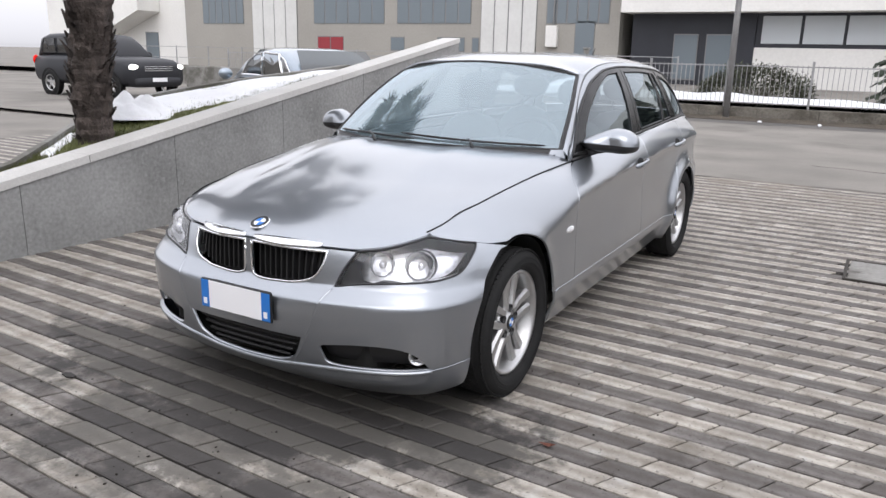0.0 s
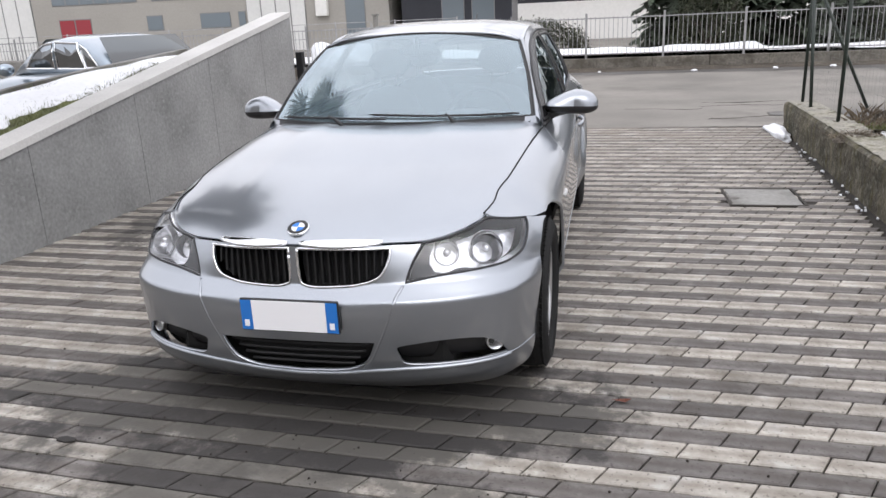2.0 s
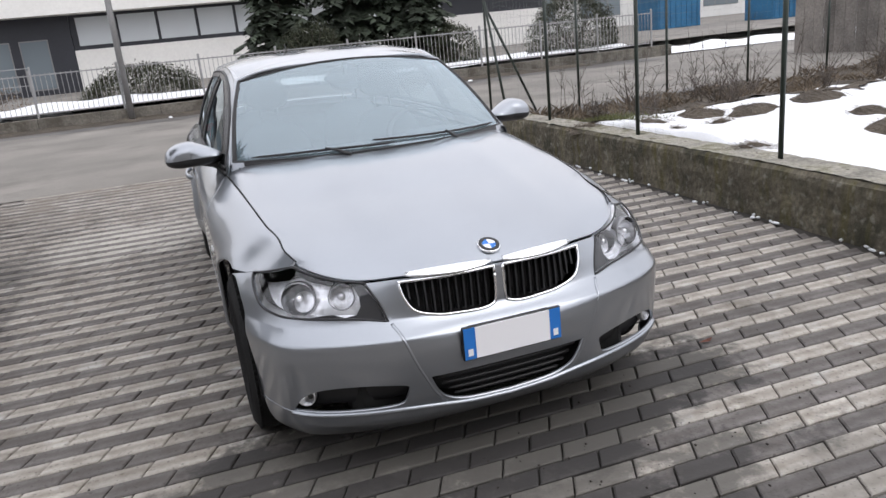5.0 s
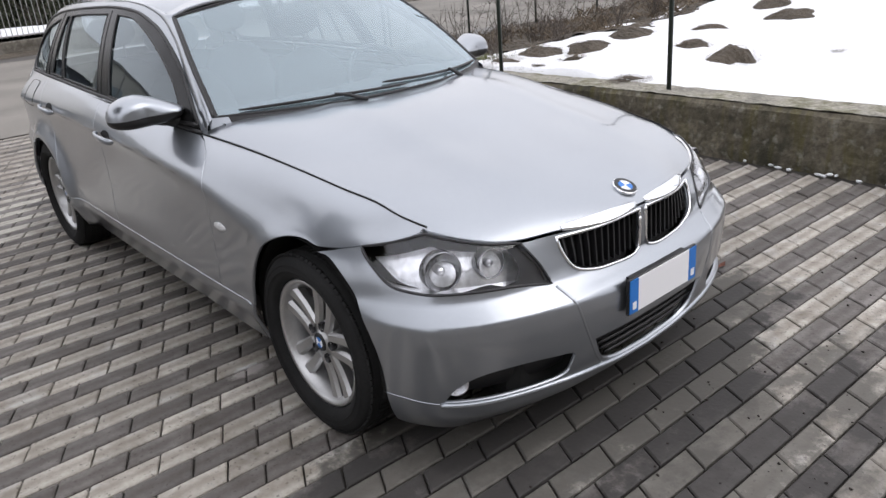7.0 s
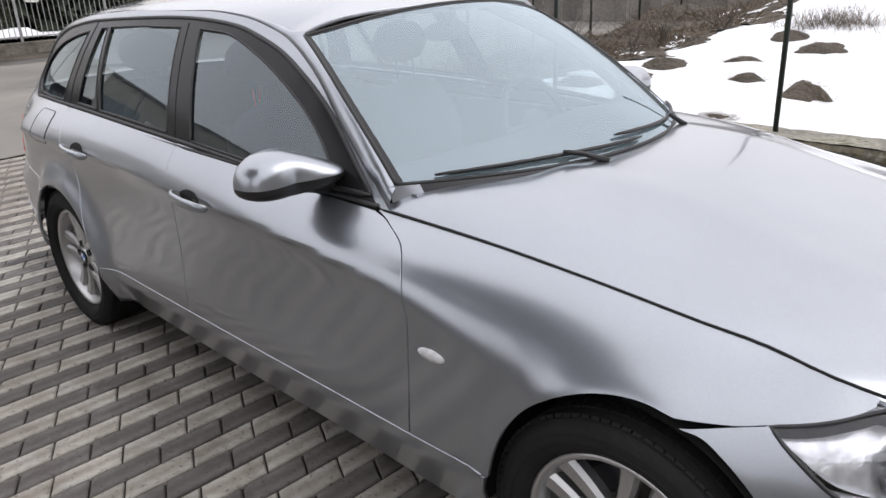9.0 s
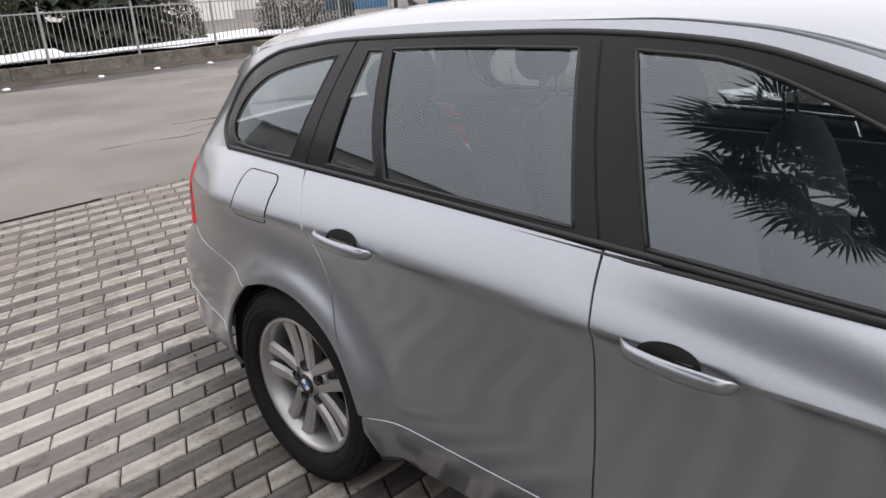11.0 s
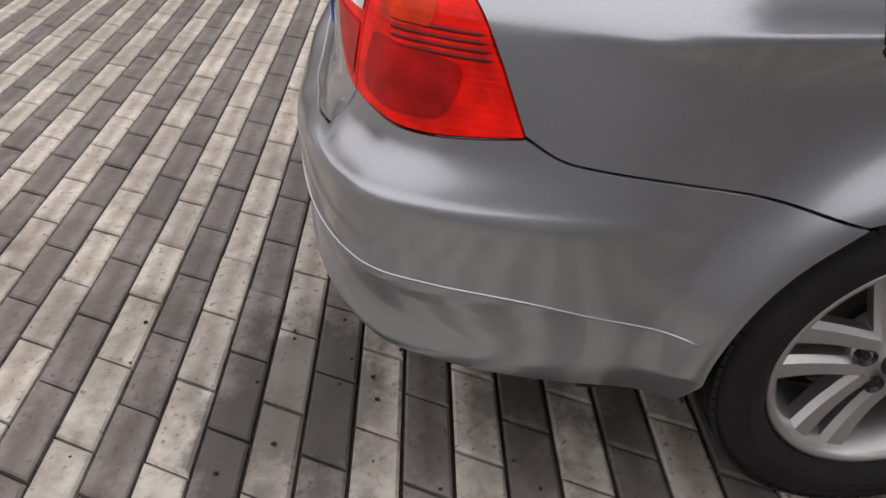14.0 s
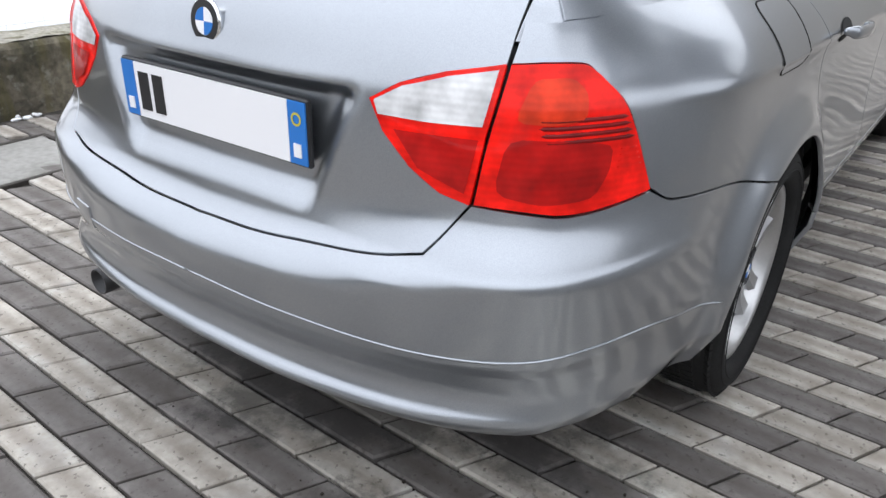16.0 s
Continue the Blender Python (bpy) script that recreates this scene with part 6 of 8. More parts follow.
    # door handles
    for door, y0, y1, z0 in ((fd, 0.038, 0.262, 0.818), (rd, 0.945, 1.169, 0.853)):
        ps_ = skin(np.array([sg * q_of('y', y, z0) for y in (y0, y0 + 0.03, (y0 + y1) / 2, y1 - 0.03, y1)]), np.full(5, z0))
        off = np.array([0.014, 0.034, 0.042, 0.034, 0.012])
        s = Shape()
        ring, n = [], 12
        line = spline([p + np.array([sg * o, 0, 0.004 * k]) for k, (p, o) in enumerate(zip(ps_, off))], 5)
        rad = np.interp(np.linspace(0, 1, len(line)), [0, .08, .35, .8, 1], [.006, .013, .017, .015, .007])
        for p, r in zip(line, rad):
            ring.append([(p[0] + sg * 0.55 * r * math.cos(t), p[1], p[2] + r * math.sin(t)) for t in np.linspace(0, 2 * math.pi, n, False)])
        vs = [v for rr in ring for v in rr]
        s.add(vs, [(i * n + k, i * n + (k + 1) % n, (i + 1) * n + (k + 1) % n, (i + 1) * n + k) for i in range(len(ring) - 1) for k in range(n)] + [tuple(range(n)), tuple(range((len(ring) - 1) * n, len(ring) * n))])
        hd = solid("door_handle", s, PAINT, door, "body-coloured pull handle", smooth=True)
        cm = 0.5 * (y0 + y1) + 0.02
        cup = [(sg * q_of('y', cm + 0.062 * math.cos(t), z0 + 0.026 * math.sin(t)), z0 + 0.006 + 0.028 * math.sin(t)) for t in np.linspace(0, 2 * math.pi, 20, False)]
        panel("handle_cup", skin, cup, UNDER, door, step=0.02, rim=0, lift=0.0015, label="dark recess behind the handle")
    # mirror
    def shell(u, v, sg=sg, low=False):
        a, t = math.pi * v, math.pi * u
        ex = math.copysign(abs(math.cos(a)) ** 0.8, math.cos(a))
        ez = abs(math.sin(a)) ** 0.85
        r = math.sin(t) ** 0.6
        yy = -0.135 * math.cos(t)
        if yy > 0.03:
            yy = 0.03 + (yy - 0.03) * 0.25
        hgt = 0.048 if low else 0.078 * (1 - 0.62 * max(0.0, -ex) ** 1.1 + 0.04 * max(0.0, ex))
        return (sg * (0.880 + (0.120 if ex > 0 else 0.150) * ex * r), -0.365 + 0.66 * yy - 0.075 * max(0.0, -ex) ** 1.3 * r, 0.983 + (-1 if low else 1) * hgt * ez * r - 0.006 * ex * r)
    mh = Shape()
    mh.grid(shell, 22, 22)
    mi = solid("door_mirror", mh, PAINT, car, "body-coloured mirror housing on a black foot", smooth=True)
    ml = Shape()
    ml.grid(lambda u, v: shell(u, v, low=True), 22, 14)
    solid("mirror_base", ml, BLACK, mi, "black lower shell", smooth=True)
    solid("mirror_foot", Shape().tube([(sg * 0.735, -0.42, 0.932), (sg * 0.78, -0.395, 0.942), (sg * 0.83, -0.37, 0.955)], [0.030, 0.020, 0.022], 10), BLACK, mi, "black mirror foot", smooth=True)
    gl = Shape().blob((sg * 0.886, -0.340, 0.998), (0.092, 0.004, 0.038), 20, 8, rough=0.0)
    solid("mirror_glass", gl, CHROME, mi, "mirror glass", smooth=True)
    # bright edge of the sill
    ys_ = np.linspace(-1.05, 1.02, 50)
    solid("sill_edge", Shape().tube([tuple(p) for p in skin(np.array([sg * q_of('y', y, 0.375) for y in ys_]), np.full(50, 0.375))], 0.0032, 6), PAINT, car, "thin edge along the sill", smooth=True)
    # seam of the front bumper's corner
    sm_ = spline(on_skin([('f', 0.738, 0.268), ('f', 0.775, 0.271), ('y', -1.79, 0.276), ('y', -1.738, 0.280)]), 6)
    solid("corner_seam", Shape().tube([tuple(p) for p in skin(np.array([sg * p[0] for p in sm_]), np.array([p[1] for p in sm_]))], 0.0022, 6), PAINT, bumper, smooth=True)
    # tail lamp, outer part on the wing
    tl = panel("tail_lamp", skin, fl([(k, a, z - 0.003) for k, a, z in lamp_crown], [('y', y + 0.003, z - 0.002) for _, y, z in tail_edge], [('y', 2.014, 0.710), ('y', 2.085, 0.703), ('r', 0.692, 0.696), ('r', 0.640, 0.702), ('r', 0.563, 0.706)], [('r', 0.563, 0.706), ('r', 0.573, 0.81), ('r', 0.580, 0.914)]), TAIL_RED, car, step=0.02, rim=0.02, lift=0.003, label="glossy red wrap-round tail lamp")
    panel("amber_field", skin, [(sg * q, z) for q, z in rounded([('r', 0.602, 0.836), ('r', 0.65, 0.834), ('r', 0.684, 0.838), ('r', 0.676, 0.878), ('r', 0.655, 0.899), ('r', 0.614, 0.897)])], TAIL_AMBER, tl, step=0.02, rim=0, lift=0.0042, label="amber indicator field")
    panel("deep_field", skin, [(sg * q, z) for q, z in rounded([('r', 0.588, 0.726), ('r', 0.65, 0.713), ('r', 0.706, 0.716), ('r', 0.716, 0.76), ('r', 0.714, 0.80), ('r', 0.66, 0.812), ('r', 0.598, 0.812)])], TAIL_DEEP, tl, step=0.02, rim=0, lift=0.0042, label="darker red reflector field")
    for k in range(4):
        z = 0.762 + 0.0095 * k
        qq = np.linspace(sg * q_of('r', 0.722, z), sg * q_of('y', 2.050 - 0.35 * (0.80 - z), z), 9)
        solid("lens_rib", Shape().tube([tuple(p) for p in skin(qq, np.full(9, z))], 0.0036, 6), TAIL_RED, tl, smooth=True)
    for k in range(4):
        z = 0.808 + 0.0105 * k
        qq = np.linspace(sg * q_of('r', 0.640 - 0.004 * k, z), sg * q_of('y', 2.052 - 0.35 * (0.83 - z), z), 11)
        solid("dark_rib", Shape().tube([tuple(p) for p in skin(qq, np.full(11, z))], [0.002] + [0.0048] * 9 + [0.002], 6), TAIL_DARK, tl, "dark horizontal lens band", smooth=True)

# rear bumper and tailgate
rb = [on_skin([('r', 0.0, 0.575), ('r', 0.15, 0.580), ('r', 0.30, 0.592), ('r', 0.43, 0.606), ('r', 0.508, 0.622)]), on_skin([('r', 0.508, 0.622), ('r', 0.530, 0.655), ('r', 0.560, 0.702)]),
      on_skin([('r', 0.560, 0.702), ('r', 0.640, 0.696), ('r', 0.692, 0.690), ('y', 2.085, 0.697), ('y', 2.010, 0.7065)]), on_skin([('y', y, z - G_) for _, y, z in rear_line]), on_skin(arc(1, 56, 0)), on_skin([arc(1, 0, 0, n=1)[0], ('y', 1.745, 0.250)]),
      on_skin([('y', 1.745, 0.250), ('y', 1.95, 0.276), ('r', 0.7, 0.296), ('r', 0.4, 0.292), ('r', 0.0, 0.292)])]
for a, b in zip(rb, rb[1:]):
    b[0] = a[-1]
rh = outline(*rb) + [rb[-1][-1]]
PSE = PS[-1]
def unwrap(pts):
    """Rear outlines run on through the middle of the tail."""
    return [(q - PSE, z) for q, z in pts]


def tail_skin(a, z):
    a = np.asarray(a, float)
    q = np.where(a <= 0, PSE + a, -(PSE - a))
    return skin(q, z)


rear_bumper = panel("rear_bumper", tail_skin, unwrap(rh) + [(-a, z) for a, z in unwrap(rh)][::-1][1:-1], PAINT, car, step=0.013)
for sg in (1, -1):
    pts = on_skin([('r', 0.0, 0.470), ('r', 0.25, 0.466), ('r', 0.45, 0.460), ('r', 0.62, 0.458), ('r', 0.71, 0.463), ('y', 2.10, 0.464), ('y', 1.99, 0.454), ('y', 1.88, 0.432), ('y', 1.745, 0.408)])
    line = spline(unwrap(pts), 10)
    solid("seam_line", Shape().tube([tuple(p) for p in tail_skin(np.array([sg * p[0] for p in line]), np.array([p[1] for p in line]))], 0.0026, 6), PAINT, rear_bumper, "fine seam along the bumper", smooth=True)
tow = [(-0.44, 0.492), (-0.37, 0.492), (-0.37, 0.440), (-0.44, 0.440)]
panel("tow_cap", tail_skin, tow, PAINT, rear_bumper, step=0.03, rim=0.004, lift=0.003, label="square towing-eye cap")
gb_ = [on_skin([('r', 0.0, 0.5785), ('r', 0.15, 0.5835), ('r', 0.30, 0.5955), ('r', 0.428, 0.6095), ('r', 0.504, 0.6255)]), on_skin([('r', 0.504, 0.6255), ('r', 0.526, 0.657), ('r', 0.556, 0.704)])]
lamp_i = [('r', 0.556, 0.704), ('r', 0.508, 0.717), ('r', 0.455, 0.751), ('r', 0.405, 0.80), ('r', 0.377, 0.848)]
lamp_t = [('r', 0.377, 0.848), ('r', 0.425, 0.877), ('r', 0.492, 0.899), ('r', 0.573, 0.915)]
gt = gb_ + [on_skin(lamp_i), on_skin(lamp_t), on_skin([('r', 0.573, 0.915), ('r', 0.571, 0.965), ('r', 0.568, 1.005)]), on_skin([('r', 0.568, 1.005), ('r', 0.4, 1.012), ('r', 0.0, 1.016)])]
for a, b in zip(gt, gt[1:]):
    b[0] = a[-1]
gth = outline(*gt) + [gt[-1][-1]]
gate = panel("tailgate", tail_skin, unwrap(gth) + [(-a, z) for a, z in unwrap(gth)][::-1][1:-1], PAINT, car, step=0.013)
for sg in (1, -1):
    lamp = on_skin(lamp_i)[::-1] + on_skin([('r', 0.556, 0.704), ('r', 0.566, 0.81), ('r', 0.573, 0.915)])[1:] + on_skin(lamp_t)[::-1][1:-1]
    lp = unwrap(lamp)
    il = panel("gate_lamp", tail_skin, [(-sg * a, z) for a, z in lp], TAIL_RED, car, step=0.02, rim=0.02, lift=0.002, label="red tail lamp on the tailgate")
    wh = unwrap(on_skin([('r', 0.386, 0.847), ('r', 0.43, 0.872), ('r', 0.50, 0.893), ('r', 0.566, 0.906), ('r', 0.561, 0.826), ('r', 0.48, 0.824), ('r', 0.395, 0.826)]))
    panel("clear_field", tail_skin, [(-sg * a, z) for a, z in wh], TAIL_CLEAR, il, step=0.02, rim=0, lift=0.0042, label="clear white reversing field")
    dk = unwrap(on_skin([('r', 0.47, 0.752), ('r', 0.547, 0.722), ('r', 0.558, 0.806), ('r', 0.425, 0.806)]))
    panel("deep_field", tail_skin, [(-sg * a, z) for a, z in dk], TAIL_DEEP, il, step=0.02, rim=0, lift=0.0042, label="darker red field")
yr = float(tail_skin(np.array([0.0]), np.array([0.765]))[0][1])
rp = plate(car, 0.52, (0, yr + 0.006, 0.768), 180, rear=True)
# dark bars where the number begins
for k in range(2):
    solid("bar", Shape().box(-0.205 + 0.045 * k, -0.173 + 0.045 * k, -0.0172, -0.0157, -0.038, 0.038), BLACK, rp, "dark bar where the number begins")
yb_ = float(tail_skin(np.array([0.0]), np.array([0.922]))[0][1])
roundel(car, (0, yb_ - 0.001, 0.922), -84, 0, 0.041)
for x in (0.56,):
    ex = solid("exhaust_pipe", Shape().lathe([(0.030, 0.0), (0.034, 0.0), (0.034, 0.16), (0.030, 0.16)], 18, Matrix.Translation((x - 0.06, 2.315, 0.235)) @ pose(0, 0, 0, 90), closed=True), DARKIN, car, "dark exhaust pipe", smooth=True)


# ---- bonnet, roof, glass ----
hood_c = table([(-2.08, 0.712), (-2.05, 0.733), (-2.0, 0.757), (-1.9, 0.790), (-1.7, 0.843), (-1.4, 0.903), (-1.1, 0.945), (-0.93, 0.963)])
EX = np.linspace(0, 0.65, 27)
EP = np.array([skin(np.array([q_of('f', x, zh(x))]), np.array([zh(x)]))[0] for x in EX])


GAP = np.array([(y, skin(np.array([q_of('y', y, float(top_z(y)))]), np.array([float(top_z(y))]))[0][0]) for y in np.linspace(EP[-1, 1], -0.60, 60)])


def hood(a, t):
    """a: across, -1 to 1 times 0.7; t: from the front edge (0) to the cowl (1.1)."""
    a, t = np.broadcast_arrays(np.asarray(a, float), np.asarray(t, float))
    u, v = np.abs(a) / 0.7, t / 1.1
    xe = 0.65 * u
    ye, ze = np.interp(xe, EP[:, 0], EP[:, 1]), np.interp(xe, EP[:, 0], EP[:, 2])
    y_side = EP[-1, 1] + (-0.604 - EP[-1, 1]) * v
    y_mid = EP[0, 1] + (-0.93 - EP[0, 1]) * v
    yr_ = -0.93 + 0.326 * u ** 2.2
    y = ye + (yr_ - ye) * v
    x = u * np.interp(y_side, GAP[:, 0], GAP[:, 1])
    zs, zm = top_z(y_side), hood_c(y_mid)
    z = zs + (zm - zs) * (1 - u ** 2.3)
    z0 = top_z(EP[-1, 1]) + (hood_c(EP[0, 1]) - top_z(EP[-1, 1])) * (1 - u ** 2.3)
    cowl_z = 0.968 - 0.022 * u ** 2
    z = z + (cowl_z - z) * ease(v, 0.45, 1.0) * (1 - u ** 10)
    z = z + (ze - z0) * np.exp(-v * 11) + 0.010 * np.exp(-((u - 0.52 + 0.1 * v) / 0.10) ** 2) * ease(v, 0.03, 0.35) * (1 - 0.4 * v)
    return np.stack([np.sign(np.where(a == 0, 1, a)) * x, y, z], -1)


gapx = 0.7 * 0.994
hp = [(-gapx, 0.004), (-0.5, 0.004), (-0.3, 0.004), (0, 0.004), (0.3, 0.004), (0.5, 0.004), (gapx, 0.004), (gapx, 0.5), (gapx, 1.097), (0.4, 1.097), (0, 1.097), (-0.4, 1.097), (-gapx, 1.097), (-gapx, 0.5)]
bonnet = panel("bonnet", hood, hp, PAINT, car, step=0.028, lift=0.001)
pb = hood(np.array([0.0]), np.array([0.062]))[0]
roundel(car, (pb[0], pb[1], pb[2] + 0.0015), 24, 0, 0.041)
for sg in (1, -1):
    line = [tuple(p) for p in hood(np.linspace(sg * 0.025, sg * 0.345, 14), np.full(14, 0.006))]
    s = Shape()
    ring = []
    for k, p in enumerate(line):
        w = 0.024 * math.sin(math.pi * (k + 0.6) / 14.2) ** 0.5
        ring.append([(p[0], p[1] + w * math.cos(t) * 0.8, p[2] + 0.001 + 0.45 * w * math.cos(t) + 0.006 * math.sin(t)) for t in np.linspace(0, 2 * math.pi, 10, False)])
    s.add([v for r in ring for v in r], [(i * 10 + k, i * 10 + (k + 1) % 10, (i + 1) * 10 + (k + 1) % 10, (i + 1) * 10 + k) for i in range(13) for k in range(10)] + [tuple(range(10)), tuple(range(130, 140))])
    solid("kidney_brow", s, CHROME, bonnet, "chrome brow over the grille", smooth=True)
for sg in (1, -1):
    gl_ = [(sg * (x + 0.0005), y, float(top_z(y)) + 0.0005) for y, x in GAP[::2]]
    solid("bonnet_gap", Shape().tube(gl_, 0.0032, 6), UNDER, car, "dark gap beside the bonnet")
# dark tray beneath the bonnet's edges and the cowl
panel("engine_tray", hood, [(-0.66, 0.06), (0.66, 0.06), (0.69, 0.3), (0.69, 1.09), (-0.69, 1.09), (-0.69, 0.3)], UNDER, car, step=0.08, rim=0, lift=-0.03)

roof_z = table([(-0.25, 1.364), (-0.1, 1.392), (0.15, 1.418), (0.5, 1.430), (0.9, 1.426), (1.3, 1.408), (1.7, 1.372), (2.02, 1.330)])
rail_z = table([(-0.64, 0.905), (-0.50, 1.005), (-0.38, 1.092), (-0.26, 1.186), (-0.13, 1.268), (0.0, 1.320), (0.18, 1.358), (0.4, 1.374), (0.8, 1.373), (1.2, 1.358), (1.5, 1.333), (1.75, 1.296), (1.90, 1.260), (2.05, 1.21)])
rail_x = table([(-0.64, 0.738), (-0.4, 0.672), (-0.2, 0.612), (0.0, 0.578), (0.3, 0.572), (0.8, 0.574), (1.3, 0.560), (1.7, 0.530), (1.95, 0.505), (2.1, 0.49)])


BELT = np.array([(y, skin(np.array([q_of('y', y, float(top_z(y)))]), np.array([float(top_z(y))]))[0][0]) for y in np.linspace(1.2, 2.13, 50)])


def cabin(sg):
    def fn(y, z):
        y, z = np.asarray(y, float), np.asarray(z, float)
        zb, zr, xb, xr = top_z(y), rail_z(y), np.where(y > 1.2, np.interp(y, BELT[:, 0], BELT[:, 1]), top_x(y)), rail_x(y)
        v = (z - zb) / np.maximum(zr - zb, 0.05)
        xr = np.minimum(xr, xb - 0.03)
        x = xb + (xr - xb) * v + 0.022 * 4 * v * (1 - v) * np.clip((zr - zb) / 0.35, 0, 1) * (1 - 1.5 * ease(y, 1.75, 2.0))
        x = x - 0.55 * np.clip(v, 0, 1) * np.maximum(y - 1.97 + 0.30 * (z - 0.96), 0) ** 1.6
        return np.stack([sg * x, y, z], -1)
    return fn


def windscreen(a, b):
    """a: across in metres at the base; b: up the pane, 0 to 0.85."""
    a, b = np.broadcast_arrays(np.asarray(a, float), np.asarray(b, float))
    u, t = a / 0.70, b / 0.85
    x = u * (0.70 + (0.572 - 0.70) * t)
    yb, yt = -0.935 + 0.300 * u ** 2, -0.225 + 0.120 * u ** 2
    y = yb + (yt - yb) * t
    z = (0.972 - 0.014 * u ** 2) + ((1.370 - 0.056 * u ** 2) - (0.972 - 0.014 * u ** 2)) * t + 0.045 * 4 * t * (1 - t) * 0.6
    return np.stack([x, y, z], -1)


ws_poly = outline([(-0.698, 0.01), (-0.35, 0.0), (0.0, 0.0), (0.35, 0.0), (0.698, 0.01)], [(0.698, 0.01), (0.702, 0.4), (0.688, 0.82)], [(0.688, 0.82), (0.35, 0.845), (0.0, 0.848), (-0.35, 0.845), (-0.688, 0.82)], [(-0.688, 0.82), (-0.702, 0.4), (-0.698, 0.01)])
ws = panel("windscreen", windscreen, ws_poly, GLASS_WS, car, step=0.05, rim=0, label="clear laminated windscreen")
ws.visible_shadow = False
inner = [(a * 0.978, 0.030 + (b - 0.030) * 0.98) for a, b in ws_poly]
panel("screen_border", windscreen, ws_poly, BLACK, ws, [inner], 0.04, 0, 0.001, label="black printed border of the pane")
edge = resample(ws_poly, 0.03)
edge = edge + edge[:1]
solid("screen_seal", Shape().tube([tuple(p) for p in windscreen(np.array([p[0] for p in edge]), np.array([p[1] for p in edge]))], 0.0062, 6), BLACK, ws, "black rubber seal", smooth=True)
# upright strip that closes the foot of the pane against the bonnet's rear edge; its ends are painted
def foot(a, v):
    p = windscreen(np.array([a]), np.array([0.004]))[0] + np.array([0, -0.002, 0.002])
    h = hood(np.array([math.copysign(0.694 * min(1.0, abs(p[0]) / 0.735), a)]), np.array([1.093]))[0] + np.array([0, 0, -0.004])
    return tuple(p + (h - p) * v)


s = Shape()
s.grid(lambda u, v: foot(-0.655 + 1.31 * u, v), 40, 3)
solid("pane_foot", s, BLACK, car, "black rubber foot of the windscreen", smooth=True, turn=False)
for sg in (1, -1):
    s = Shape()
    s.grid(lambda u, v, sg=sg: foot(sg * (0.655 + 0.063 * u), v), 10, 3)
    solid("scuttle_corner", s, PAINT, car, "painted corner between bonnet and pillar", smooth=True, turn=False)
# cowl panel under the wipers
panel("cowl", windscreen, [(-0.60, -0.07), (-0.35, -0.075), (0, -0.075), (0.35, -0.075), (0.60, -0.07), (0.64, 0.03), (0, 0.03), (-0.64, 0.03)], BLACK, car, step=0.05, rim=0, lift=-0.018)


def roof(a, y):
    a, y = np.broadcast_arrays(np.asarray(a, float), np.asarray(y, float))
    u = np.abs(a) / 0.6
    xr, zr, zc_ = rail_x(y), rail_z(y), roof_z(y)
    zr = np.maximum(zr, np.where(y < 0.1, 1.300, 0))
    x = u * xr
    z = zr + (zc_ - zr) * np.maximum(1 - u ** 3.2, 0) ** 0.85
    return np.stack([np.sign(np.where(a == 0, 1, a)) * x, y, z], -1)


def roof_front(a):
    return -0.222 + 0.115 * (a / 0.6) ** 2


seam_a = table([(-0.13, 0.567), (0.05, 0.580), (0.30, 0.591), (0.70, 0.598), (2.1, 0.598)])
rf = [(a, float(roof_front(a))) for a in np.linspace(-0.567, 0.567, 15)]
rpoly = rf + [(float(seam_a(y)), y) for y in (0.0, 0.12, 0.25, 0.4, 0.6)] + [(0.598, 1.2), (0.596, 1.7), (0.59, 1.97), (0.4, 2.0), (0.0, 2.01), (-0.4, 2.0), (-0.59, 1.97), (-0.596, 1.7), (-0.598, 1.2)] + [(-float(seam_a(y)), y) for y in (0.6, 0.4, 0.25, 0.12, 0.0)]
rfp = panel("roof", roof, rpoly, PAINT, car, step=0.035)
panel("headlining", roof, [(a * 0.97, y) for a, y in rpoly], LINER, rfp, step=0.08, rim=0, lift=-0.03, label="pale cloth headlining")
sp = Shape()
sp.grid(lambda u, v: (-0.5 + u, 1.95 + 0.13 * v - 0.06 * (2 * u - 1) ** 2, float(roof(0.6 * (2 * u - 1) * 0.97, 1.95)[2]) - 0.055 * v ** 1.5 + 0.01 * math.sin(math.pi * v)), 30, 6)
sp.grid(lambda u, v: (-0.5 + u, 2.08 - 0.06 * (2 * u - 1) ** 2 - 0.05 * v, float(roof(0.6 * (2 * u - 1) * 0.97, 1.95)[2]) - 0.055 - 0.03 * v), 30, 2)
for e in (0, 1):
    zr_ = float(roof(0.6 * (2 * e - 1) * 0.97, 1.95)[2])
    top_ = [(-0.5 + e, 1.89 + 0.13 * v, zr_ - 0.055 * v ** 1.5 + 0.01 * math.sin(math.pi * v)) for v in np.linspace(0, 1, 7)]
    sp.add(top_ + [(-0.5 + e, 1.97, zr_ - 0.085), (-0.5 + e, 1.89, zr_ - 0.085)], [tuple(range(9))])
solid("roof_spoiler", sp, PAINT, rfp, "painted lip over the rear window", smooth=True, turn=False)
ant = solid("aerial", Shape().tube([(0.0, 1.55, 1.36), (0.0, 1.62, 1.40), (0.0, 1.70, 1.47)], [0.014, 0.007, 0.003], 8), BLACK, rfp, smooth=True)


